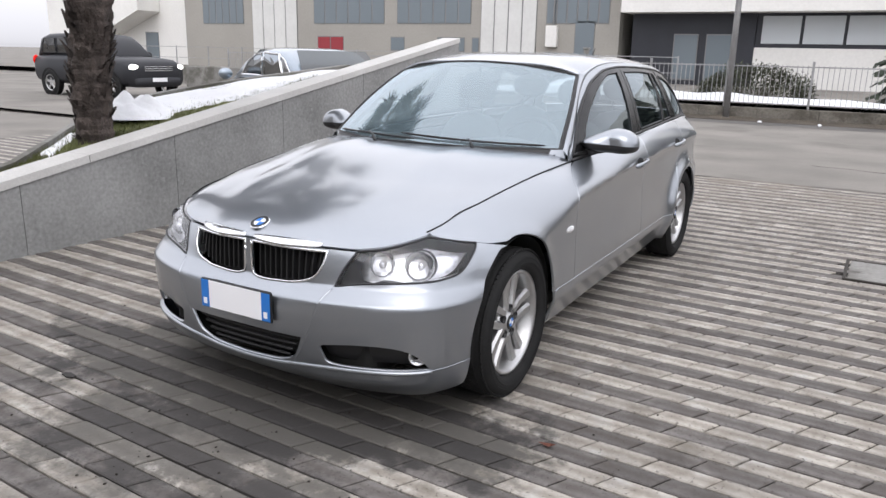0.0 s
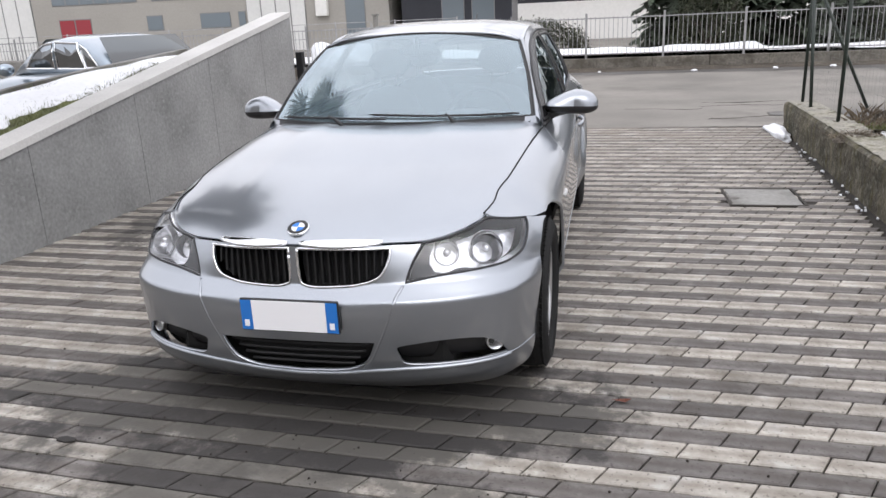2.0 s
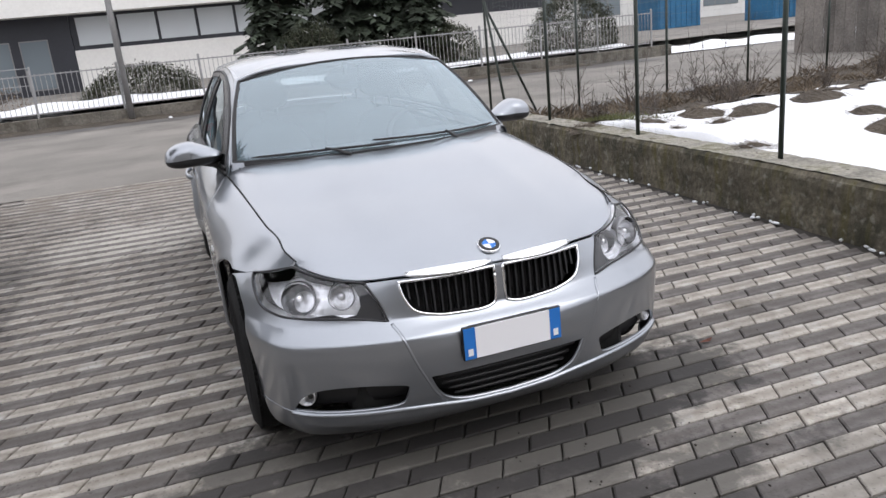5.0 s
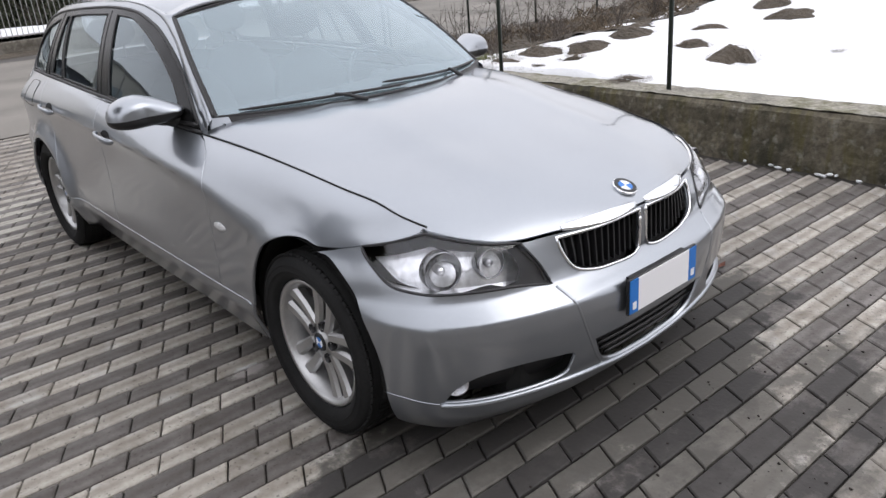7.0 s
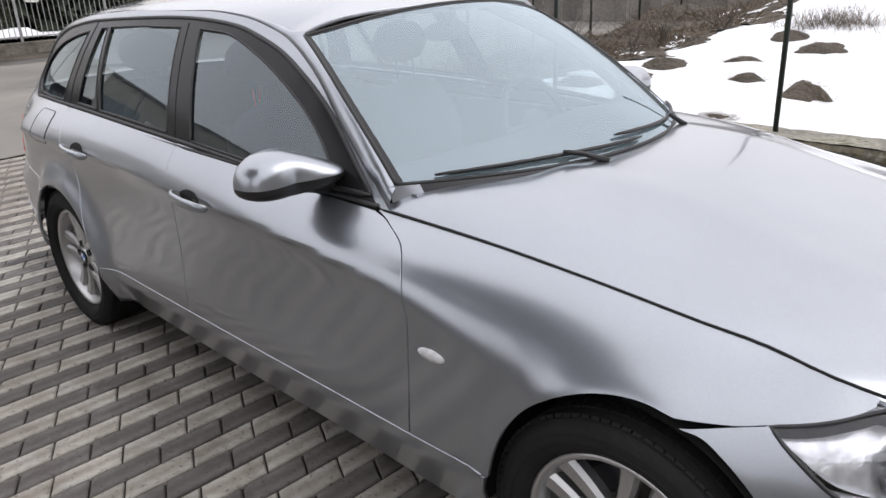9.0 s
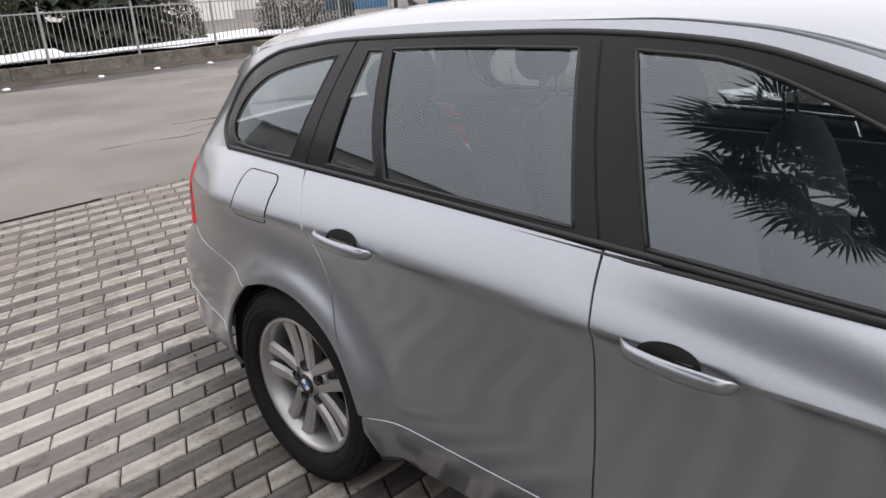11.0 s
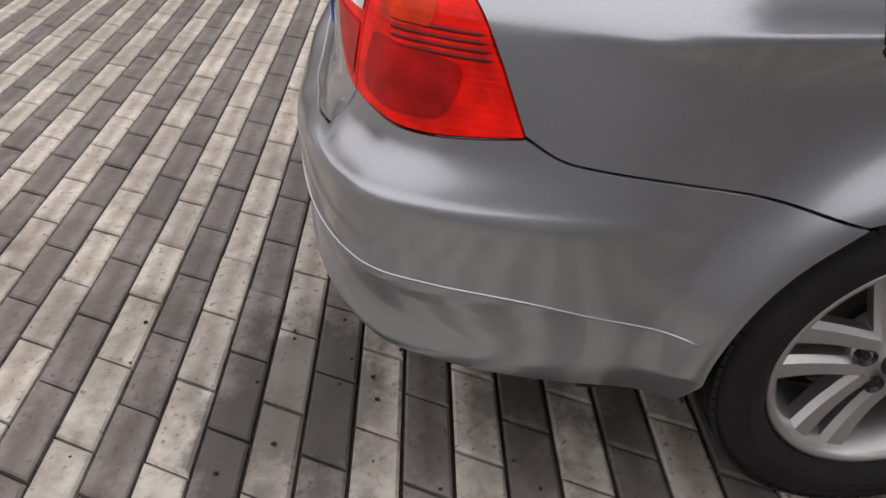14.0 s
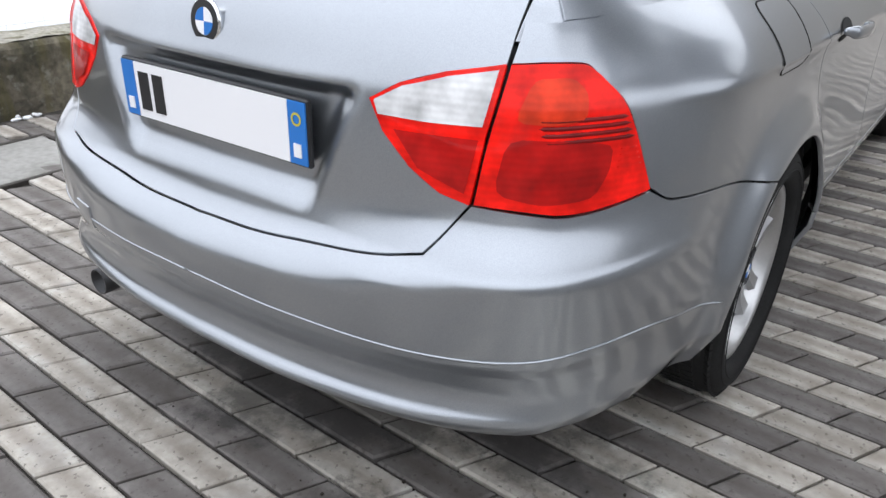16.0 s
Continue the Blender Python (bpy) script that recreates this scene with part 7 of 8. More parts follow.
def rear_pane(a, b):
    a, b = np.broadcast_arrays(np.asarray(a, float), np.asarray(b, float))
    u, t = a / 0.62, b / 0.42
    x = u * (0.595 + (0.50 - 0.595) * t)
    base = tail_skin(np.zeros_like(a), np.full_like(a, 1.01))[..., 1]
    y = (base - 0.17 * u ** 2) + ((1.99 - 0.07 * u ** 2) - (base - 0.17 * u ** 2)) * t
    z = 1.012 + (1.318 - 0.045 * u ** 2 - 1.012) * t + 0.02 * 4 * t * (1 - t)
    return np.stack([x, y, z], -1)


rpn = panel("rear_window", rear_pane, [(-0.6, 0.012), (0, 0.012), (0.6, 0.012), (0.6, 0.41), (0, 0.415), (-0.6, 0.41)], GLASS, gate, step=0.06, rim=0, label="dark tinted rear window")
rpn.visible_shadow = False
solid("rear_wiper", Shape().tube([(0.0, 2.21, 1.035), (-0.2, 2.20, 1.05), (-0.36, 2.17, 1.06)], [0.014, 0.008, 0.006], 6), BLACK, gate)

dark_outer = [(-0.600, 0.9085)] + [(y, float(top_z(y)) - 0.003) for y in (-0.4, 0.0, 0.4, 0.8, 1.2, 1.5)] + [(1.785, 0.9775)]
dark_rear = [(1.785, 0.9775), (1.862, 1.03), (1.872, 1.08), (1.825, 1.172), (1.66, 1.243), (1.48, 1.269), (1.25, 1.288), (0.8, 1.307), (0.45, 1.313), (0.176, 1.299), (0.013, 1.274), (-0.138, 1.226), (-0.308, 1.132), (-0.449, 1.028), (-0.600, 0.9085)]
win_f = outline([(0.235, 0.966), (0.285, 1.1), (0.36, 1.284)], [(0.36, 1.284), (0.16, 1.271), (0.0, 1.229), (-0.15, 1.168), (-0.26, 1.106), (-0.35, 1.040), (-0.43, 0.965)], [(-0.43, 0.965), (-0.43, 0.934)], [(-0.43, 0.934), (-0.1, 0.950), (0.235, 0.966)])
win_r = outline([(0.395, 0.975), (0.43, 1.1), (0.49, 1.285)], [(0.49, 1.285), (0.8, 1.281), (1.06, 1.270)], [(1.06, 1.270), (1.01, 1.1), (0.965, 0.990)], [(0.965, 0.990), (0.7, 0.984), (0.395, 0.975)])
win_q = outline([(1.0, 0.992), (1.045, 1.1), (1.092, 1.267)], [(1.092, 1.267), (1.155, 1.264)], [(1.155, 1.264), (1.19, 1.1), (1.215, 0.996)], [(1.215, 0.996), (1.0, 0.992)])
win_d = outline([(1.40, 1.002), (1.345, 1.12), (1.30, 1.238)], [(1.30, 1.238), (1.46, 1.217), (1.63, 1.182), (1.735, 1.125), (1.775, 1.065), (1.765, 1.03), (1.725, 1.008)], [(1.725, 1.008), (1.6, 1.002), (1.40, 1.002)])


def raised(poly):
    """The windows' outlines laid into the cabin side: a little further back and up than the first draft."""
    out = []
    for y, z in poly:
        y2 = y + 0.032 * float(ease(y, -0.45, 0.15))
        lo = float(np.interp(y, [-0.6, -0.4, 0.0, 0.4, 1.2, 1.8], [0, 0.004, 0.012, 0.018, 0.017, 0.012]))
        hi = float(np.interp(y, [-0.45, -0.26, 0.0, 0.2, 1.2, 1.9], [0, 0.008, 0.022, 0.036, 0.042, 0.036]))
        v = (z - 0.965) / 0.34
        out.append((y2, z + lo + (hi - lo) * min(1.0, max(0.0, v))))
    return out


dc = np.mean(win_d, axis=0)
win_d = [tuple(dc + (np.array(p) - dc) * (1.05, 1.09)) for p in win_d]
dark_outer, dark_rear, win_f, win_r, win_q, win_d = (raised(p) for p in (dark_outer, dark_rear, win_f, win_r, win_q, win_d))
dark_outer = [(y, float(top_z(y)) - 0.003) for y, z in dark_outer[:-1]] + dark_outer[-1:]
dark = outline(dark_outer, dark_rear)
rail = [(y, float(rail_z(y)) + 0.001) for y in (-0.642, -0.5, -0.38, -0.26, -0.13, 0.0, 0.18, 0.4, 0.8, 1.2, 1.5, 1.75, 1.90, 2.0)]
body_side = outline(rail, [(2.0, float(rail_z(2.0))), (2.050, 1.10), (2.086, 1.02), (2.103, 0.9735)], [(y, float(top_z(y)) - 0.001) for y in (2.103, 2.0, 1.9)] + [dark_rear[0]], dark_rear, [(-0.600, 0.9085), (-0.642, 0.905)])
for sg in (1, -1):
    cf = cabin(sg)
    panel("roof_rail", cf, body_side, PAINT, car, step=0.03, rim=0.008, label="painted screen pillar, roof edge and rear pillar")
    fr_ = panel("window_surround", cf, dark, PILLAR, car, [win_f, win_r, win_q, win_d], 0.04, 0.006, 0.002, label="dark window surround and pillars")
    for nm, poly in (("front_window", win_f), ("rear_side_window", win_r), ("fixed_window", win_q), ("load_window", win_d)):
        g = panel(nm, cf, poly, GLASS, fr_, step=0.05, rim=0, lift=-0.004, label="tinted side window")
        g.visible_shadow = False
        seal = resample(poly, 0.02)
        seal = seal + seal[:1]
        solid("seal", Shape().tube([tuple(p) for p in cf(np.array([p[0] for p in seal]), np.array([p[1] for p in seal]))], 0.0045, 6), BLACK, fr_, smooth=True)
    # trim strips along the belt and over the windows
    ln = [tuple(p) for p in cf(np.linspace(-0.60, 1.815, 40), top_z(np.linspace(-0.60, 1.815, 40)) + 0.004)]
    solid("belt_trim", Shape().tube(ln, 0.0085, 6), BLACK, fr_, "black belt moulding", smooth=True)
    up_ = resample(outline(dark_rear), 0.03)
    ln = [tuple(p) for p in cf(np.array([p[0] for p in up_[:-1]]), np.array([p[1] for p in up_[:-1]]))]
    solid("upper_trim", Shape().tube(ln[: int(len(ln) * 0.93)], 0.0085, 6), BLACK, fr_, "black upper window moulding", smooth=True)
    for y in (0.362, 1.350):
        yt = y + (0.115 if y < 1 else -0.10)
        ys_ = np.linspace(0, 1, 12)
        ln = [tuple(p) for p in cf(y + (yt - y) * ys_, top_z(y) + (1.335 - top_z(y)) * ys_)]
        solid("pillar_gap", Shape().tube(ln, 0.004, 6), UNDER, fr_, smooth=True)

# painted strips that close the screen pillars between side frame and windscreen
for sg in (1, -1):
    cf = cabin(sg)
    def pillar(u, v, sg=sg, cf=cf):
        if u < 0.6:
            k = u / 0.6
            e = windscreen(sg * (0.702 - 0.012 * k), 0.835 * k)
            yo = -0.640 + 0.575 * k
        else:
            k = (u - 0.6) / 0.4
            yi = -0.125 + 0.825 * k
            e = roof(sg * float(seam_a(yi)), yi)
            yo = -0.065 + 0.765 * k
        r = cf(yo, float(rail_z(yo)))
        p = r + (e - r) * v
        bow = 0.010 * 4 * v * (1 - v) * min(1.0, 3 * (1 - u))
        return (p[0] + sg * bow * 0.7, p[1] - bow * 0.2, p[2] + bow * 0.7)
    s = Shape()
    s.grid(pillar, 80, 8)
    solid("screen_pillar", s, PAINT, car, "painted windscreen pillar", smooth=True)

# inner wall of the rear pillars, seen in the seams between flank, pillar, gate and rear window
for sg in (1, -1):
    cf = cabin(sg)
    def jamb(u, v, sg=sg, cf=cf):
        z = 0.945 + 0.345 * u
        ye = float(np.interp(z, [0.945, 0.9735, 1.02, 1.10, float(rail_z(2.0))], [2.106, 2.103, 2.086, 2.050, 2.0]))
        k = min(v / 0.7, 1.0)
        y = 1.86 + (ye - 1.86) * k
        p = skin(np.array([sg * q_of('y', y, z)]), np.array([z]))[0] if z < float(top_z(y)) else cf(y, z)
        p = p - np.array([sg * 0.006, 0.004 * k, 0])
        if v > 0.7:
            t = (v - 0.7) / 0.3
            e = rear_pane(np.array([sg * 0.597]), np.array([max(0.0, (z - 1.012) / (1.273 - 1.012) * 0.42)]))[0]
            e = np.array([e[0], e[1] - 0.006, z])
            if z < 1.012:
                g = skin(np.array([sg * q_of('r', 0.572, z)]), np.array([z]))[0]
                e = np.array([g[0], g[1] - 0.006, z])
            p = p + (e - p) * t
        return tuple(p)
    s = Shape()
    s.grid(jamb, 24, 20)
    solid("rear_pillar", s, PAINT, car, "painted rear pillar beside the tailgate", smooth=True)

# wipers
for pts, piv in (([(0.63, 0.022), (0.30, 0.030), (-0.08, 0.052)], (0.34, 0.0)), ([(0.02, 0.018), (-0.30, 0.026), (-0.62, 0.022)], (-0.20, 0.0))):
    ln = spline(pts, 8)
    P3 = windscreen(np.array([p[0] for p in ln]), np.array([p[1] for p in ln])) + np.array([0, -0.006, 0.009])
    w = solid("wiper", Shape().tube([tuple(p) for p in P3], [0.003] + [0.006] * (len(ln) - 2) + [0.003], 6), BLACK, car, "black wiper blade", smooth=True)
    A3 = windscreen(np.array([piv[0], (piv[0] + pts[1][0]) / 2 - 0.0, pts[1][0]]), np.array([-0.035, 0.005, pts[1][1]])) + np.array([0, -0.012, 0.018])
    solid("wiper_arm", Shape().tube([tuple(p) for p in A3], [0.011, 0.007, 0.006], 6), BLACK, w, smooth=True)

# ---- headlamps ----
for sg in (1, -1):
    lamp = [on_skin(hood_edge2), on_skin([('f', 0.648, 0.735), ('y', -1.74, 0.731), lamp_out]), on_skin(lamp_low), on_skin(lamp_in)]
    for a, b in zip(lamp, lamp[1:] + lamp[:1]):
        b[0] = a[-1]
    pl_ = [(sg * q, z) for q, z in outline(*lamp)]
    hl = panel("headlamp", skin, pl_, LENS, car, step=0.025, rim=0.0, lift=-0.002, label="clear double-round headlamp")
    c_ = np.mean(pl_, axis=0)
    sm = [tuple(c_ + (np.array(p) - c_) * 0.985) for p in pl_]
    panel("lamp_tub", skin, sm, LAMP_BOWL, hl, step=0.03, rim=0, lift=-0.075, label="silvered lamp housing")
    # two round reflectors: the wide one outside, the small one towards the grille
    cups = ((0.518, -1.914, 0.643, 0.046, 10), (0.653, -1.855, 0.646, 0.060, 16))
    for x, y, z, r, yaw in cups:
        m = Matrix.Translation((sg * x, y, z)) @ pose(0, 0, 0, 86, 0, sg * yaw)
        rf_ = solid("reflector", Shape().lathe([(0.011, -0.050), (r * 0.45, -0.046), (r * 0.75, -0.030), (r * 0.91, -0.008), (r * 0.93, 0.0)], 30, m), LAMP_MIRROR, hl, "round chrome reflector", smooth=True)
        solid("reflector_ring", Shape().lathe([(r * 0.93, -0.002), (r * 0.95, 0.003), (r * 0.98, 0.003), (r * 1.0, -0.004), (r * 1.0, -0.030)], 30, m), LAMP_MIRROR, hl, "thin ring round the reflector", smooth=True)
        solid("bulb_cap", Shape().lathe([(0.0, -0.004), (0.011, -0.006), (0.014, -0.018), (0.012, -0.048)], 16, m), LAMP_BOWL, hl, "bulb cap", smooth=True)
    inner_ = [tuple(c_ + (np.array(p) - c_) * 0.97) for p in pl_]
    bezel = panel("indicator_bowl", skin, inner_, LAMP_BOWL, hl, [], 0.03, 0, -0.062, label="silvered lamp bowl")
    dark_ = [(sg * q, z) for q, z in on_skin([('f', 0.452, 0.688), ('f', 0.484, 0.688), ('f', 0.472, 0.655), ('f', 0.474, 0.625), ('f', 0.492, 0.600), ('f', 0.530, 0.594), ('f', 0.565, 0.606), ('f', 0.590, 0.606), ('f', 0.64, 0.599), ('f', 0.58, 0.595), ('f', 0.50, 0.589), ('f', 0.402, 0.573), ('f', 0.418, 0.63)])]
    panel("lamp_bezel", skin, dark_, DARKIN, hl, step=0.02, rim=0, lift=-0.014, label="dark grey inner bezel")
    edge = resample(pl_, 0.02)
    edge = edge + edge[:1]
    rim_ = [Vector(p) for p in skin(np.array([p[0] for p in edge]), np.array([p[1] for p in edge]))]
    deep_ = [p + Vector((-sg * 0.030, 0.072, -0.012)) for p in rim_]
    n = len(rim_)
    wall_ = Shape()
    wall_.add(rim_ + deep_, [(i, i + 1, n + i + 1, n + i) for i in range(n - 1)])
    solid("lamp_wall", wall_, LAMP_BOWL, hl, "silvered side of the lamp", smooth=True, turn=False)
    solid("lamp_seal", Shape().tube([tuple(p) for p in skin(np.array([p[0] for p in edge]), np.array([p[1] for p in edge]))], 0.0042, 6), DARKIN, hl, smooth=True)

# ---- wheels ----
def rim_shape():
    """Face points out along +z."""
    R = 0.2032
    rim = Shape().lathe([(R + 0.018, 0.050), (R + 0.0235, 0.062), (R + 0.0215, 0.072), (R + 0.011, 0.073), (R + 0.003, 0.062), (R - 0.005, 0.035), (R - 0.016, 0.0), (R - 0.022, -0.06), (R - 0.002, -0.10), (R + 0.018, -0.10)], 64)
    return rim


def spoke(a, half):
    """One of a pair of spokes, leaning along its partner."""
    s = Shape()
    n = 9
    off = 0.028 * half
    vs = []
    for k in range(n):
        t = k / (n - 1)
        r = 0.052 + (0.207 - 0.052) * t
        w = 0.0185 + 0.0085 * t * t
        lat = off * (0.93 + 0.50 * t)
        zt = 0.050 - 0.006 * math.sin(math.pi * t) + 0.003 * t
        for du, dz in ((-w, -0.012), (-w * 0.62, 0.0), (w * 0.62, 0.0), (w, -0.012), (w * 0.8, -0.04), (-w * 0.8, -0.04)):
            x, y = r, lat + du
            vs.append((x * math.cos(a) - y * math.sin(a), x * math.sin(a) + y * math.cos(a), zt + dz))
    fs = [(i * 6 + k, i * 6 + (k + 1) % 6, (i + 1) * 6 + (k + 1) % 6, (i + 1) * 6 + k) for i in range(n - 1) for k in range(6)] + [tuple(range(6)), tuple(range((n - 1) * 6, n * 6))]
    s.add(vs, fs)
    return s


def build_wheel():
    w = thing("wheel", "", "")
    R = 0.2032
    prof = [(R + 0.021, 0.058), (R + 0.0245, 0.070), (R + 0.030, 0.082), (R + 0.044, 0.092), (R + 0.064, 0.097), (0.285, 0.094), (0.300, 0.086), (0.309, 0.074), (0.3145, 0.055), (0.3165, 0.03), (0.3165, 0.0), (0.3165, -0.03), (0.3145, -0.055), (0.309, -0.074), (0.30, -0.086), (0.285, -0.094), (R + 0.062, -0.098), (R + 0.03, -0.09), (R + 0.004, -0.066)]
    ty = solid("tyre", Shape().lathe(prof, 96), RUBBER, w, "black rubber tyre", smooth=True)
    blk = Shape()
    for k in range(84):
        a = 2 * math.pi * k / 84
        for z0, z1, sl in ((0.048, 0.082, 0.3), (0.016, 0.042, 0.0), (-0.012, 0.012, 0.0), (-0.042, -0.016, 0.0), (-0.082, -0.048, -0.3)):
            m = pose(0, 0, 0, 0, 0, math.degrees(a))
            ri = 0.3155 if abs(z0 + z1) < 0.1 else 0.3065
            mm = m @ Matrix.Translation((ri, 0, (z0 + z1) / 2)) @ (pose(0, 0, 0, 0, 32 if sl > 0 else -32, 0) if sl else Matrix.Identity(4))
            blk.box(-0.004, 0.0035, -0.0092, 0.0092, -(z1 - z0) / 2, (z1 - z0) / 2, 0.0, mm)
    solid("tread", blk, RUBBER, w, "worn tread blocks")
    ring = Shape()
    for k, (r, z) in enumerate(((0.262, 0.0985), (0.281, 0.0965))):
        ring.lathe([(r - 0.0022, z - 0.001), (r, z + 0.0012), (r + 0.0022, z - 0.001)], 80)
    solid("sidewall_ring", ring, RUBBER, w, smooth=True)
    rim = solid("rim", rim_shape(), ALLOY, w, "silver alloy rim", smooth=True)
    for k in range(5):
        a = 2 * math.pi * k / 5 + math.pi / 2
        for half in (-1, 1):
            solid("spoke", spoke(a, half), ALLOY, w, smooth=False)
    solid("hub", Shape().lathe([(0.0, 0.052), (0.034, 0.052), (0.036, 0.046), (0.058, 0.044), (0.075, 0.036), (0.08, 0.0), (0.06, -0.02)], 40), ALLOY, w, smooth=True)
    for k in range(5):
        a = 2 * math.pi * k / 5 + math.pi / 2
        m = Matrix.Translation((0.060 * math.cos(a), 0.058 * math.sin(a), 0.0))
        solid("bolt", Shape().lathe([(0.0, 0.047), (0.008, 0.047), (0.009, 0.040), (0.0155, 0.0515), (0.0168, 0.0515), (0.0168, 0.03)], 12, m), DARKIN, w)
    b = solid("hub_cap", Shape().lathe([(0.0, 0.0575), (0.022, 0.0575), (0.031, 0.0565), (0.033, 0.0525)], 30), BLACK, w, "hub badge with blue and white quarters", smooth=True)
    for k in range(4):
        pts = [(0, 0)] + [(0.019 * math.cos(t), 0.019 * math.sin(t)) for t in np.linspace(k * math.pi / 2, (k + 1) * math.pi / 2, 6)]
        solid("quarter", Shape().prism(pts, 0.0573, 0.0582), BLUE_P if k % 2 else WHITE_P, w)
    disc = solid("brake_disc", Shape().lathe([(0.06, -0.035), (0.145, -0.035), (0.145, -0.055), (0.06, -0.055)], 40, closed=True), plain("brake_steel", (0.18, 0.17, 0.16), 0.4, 0.8), w, smooth=False)
    solid("caliper", Shape().box(0.085, 0.165, -0.07, 0.07, -0.075, -0.02, 0.01), DARKIN, w)
    solid("inner_dark", Shape().lathe([(0.0, -0.09), (0.19, -0.09)], 30), UNDER, w)
    return w


w0 = build_wheel()
spins = (12, 40, 27, -8)
poses = []
for k, (x, y) in enumerate(((0.755, -1.38), (-0.755, -1.38), (0.755, 1.38), (-0.755, 1.38))):
    poses.append(pose(x, y, 0.3165, 0, 0, 0) @ (pose(0, 0, 0, 0, 90, 0) if x > 0 else pose(0, 0, 0, 0, -90, 0)) @ pose(0, 0, 0, 0, 0, spins[k]))
for m in poses[1:]:
    c = copy_thing(w0, m)
    c.parent = car
w0.parent = car
w0.matrix_basis = poses[0]
for sg in (1, -1):
    for wy, wz in WHEELS:
        well = Shape()
        well.grid(lambda u, v, sg=sg, wy=wy: (sg * (0.55 + 0.275 * v), wy + 0.362 * math.cos(math.pi * (1.12 * u - 0.06)), 0.325 + 0.362 * math.sin(math.pi * (1.12 * u - 0.06))), 28, 3)
        well.grid(lambda u, v, sg=sg, wy=wy: (sg * 0.55, wy + 0.362 * v * math.cos(math.pi * (1.12 * u - 0.06)), 0.325 + 0.362 * v * math.sin(math.pi * (1.12 * u - 0.06))), 28, 3)
        solid("wheel_arch_liner", well, UNDER, car, "black wheel arch liner", smooth=True)
ub = Shape().box(-0.72, 0.72, -1.75, 1.9, 0.17, 0.30, 0.03)
ub.box(-0.54, 0.54, -2.0, 2.15, 0.20, 0.50, 0.03)
solid("underbody", ub, UNDER, car, "black underbody")

# ---- cabin ----
for sg in (1, -1):
    panel("load_trim", skin, [(sg * q, z) for q, z in on_skin([('y', 1.25, 0.60), ('y', 1.6, 0.62), ('y', 2.02, 0.62), ('y', 2.06, 0.93), ('y', 1.7, 0.955), ('y', 1.25, 0.95)])], CABIN, car, step=0.06, rim=0, lift=-0.035, label="dark lining of the load space")
panel("gate_trim", tail_skin, [(-0.8, 0.60), (0.8, 0.60), (0.8, 0.94), (0.4, 0.985), (-0.4, 0.985), (-0.8, 0.94)], CABIN, car, step=0.06, rim=0, lift=-0.05, label="dark lining of the tailgate")
tub = Shape().box(-0.70, 0.70, -0.60, 2.05, 0.30, 0.36)
for sg in (1, -1):
    tub.box(sg * 0.70 - 0.015, sg * 0.70 + 0.015, -0.60, 1.75, 0.36, 0.90)
tub.box(-0.68, 0.68, 1.15, 2.02, 0.36, 0.66)
solid("cabin_tub", tub, CABIN, car, "dark cabin lining")
dash = Shape()
dash.grid(lambda u, v: (-0.68 + 1.36 * u, -0.88 + 0.52 * v + 0.16 * (2 * u - 1) ** 2 * (1 - v), 0.925 + 0.035 * math.sin(math.pi * v * 0.9) - 0.30 * max(0, v - 0.8) / 0.2 * (v > 0.8) + 0.035 * math.exp(-((u - 0.75) / 0.13) ** 2) * math.sin(math.pi * v)), 30, 14)
solid("dashboard", dash, CABIN, car, "dark grey dashboard", smooth=True, turn=False)
sw = thing("steering_wheel", "", "")
sw.parent = car
sw.matrix_basis = pose(0.36, -0.30, 0.90, 62, 0, 0)
solid("wheel_rim", Shape().tube([(0.185 * math.cos(t), 0.185 * math.sin(t), 0) for t in np.linspace(0, 2 * math.pi, 37)], 0.015, 8), BLACK, sw, "dark steering wheel rim", smooth=True)
solid("wheel_hub", Shape().blob((0, 0, -0.01), (0.08, 0.07, 0.03), 14, 8, rough=0.0), CABIN, sw, smooth=True)
for a in (0, 180, 270):
    solid("wheel_spoke", Shape().box(0.06, 0.18, -0.018, 0.018, -0.012, 0.0, 0.004, pose(0, 0, 0, 0, 0, a)), CABIN, sw)


def seat(x, y, lean=-14):
    st_ = thing("seat", "", "")
    st_.parent = car
    st_.matrix_basis = pose(x, y, 0.36)
    def pad(u, v, w=0.24):
        a = 2 * math.pi * v
        k = math.sin(math.pi * u) ** 0.35
        return (w * k * math.copysign(abs(math.cos(a)) ** 0.5, math.cos(a)), 0.075 * k * math.copysign(abs(math.sin(a)) ** 0.7, math.sin(a)), u)
    sb_ = Shape()
    m = pose(0, 0.22, 0.10, lean, 0, 0)
    sb_.grid(lambda u, v: tuple(m @ Vector((pad(u, v)[0], pad(u, v)[1], 0.60 * u))), 16, 24)
    solid("seat_back", sb_, CLOTH, st_, "dark cloth seat back", smooth=True)
    sc = Shape()
    m2 = pose(0, -0.30, 0.10, -82, 0, 0)
    sc.grid(lambda u, v: tuple(m2 @ Vector((pad(u, v)[0], pad(u, v)[1], 0.52 * u))), 16, 24)
    solid("seat_cushion", sc, CLOTH, st_, smooth=True)
    hr = Shape()
    m3 = pose(0, 0.385, 0.735, lean * 0.6, 0, 0)
    hr.grid(lambda u, v: tuple(m3 @ Vector((pad(u, v, 0.135)[0], 0.75 * pad(u, v)[1], 0.18 * u))), 12, 20)
    solid("headrest", hr, CLOTH, st_, "dark padded headrest", smooth=True)
    for sx in (-0.05, 0.05):
        solid("headrest_rod", Shape().tube([(sx, 0.36, 0.62), (sx, 0.385, 0.80)], 0.006, 6), DARKIN, st_)


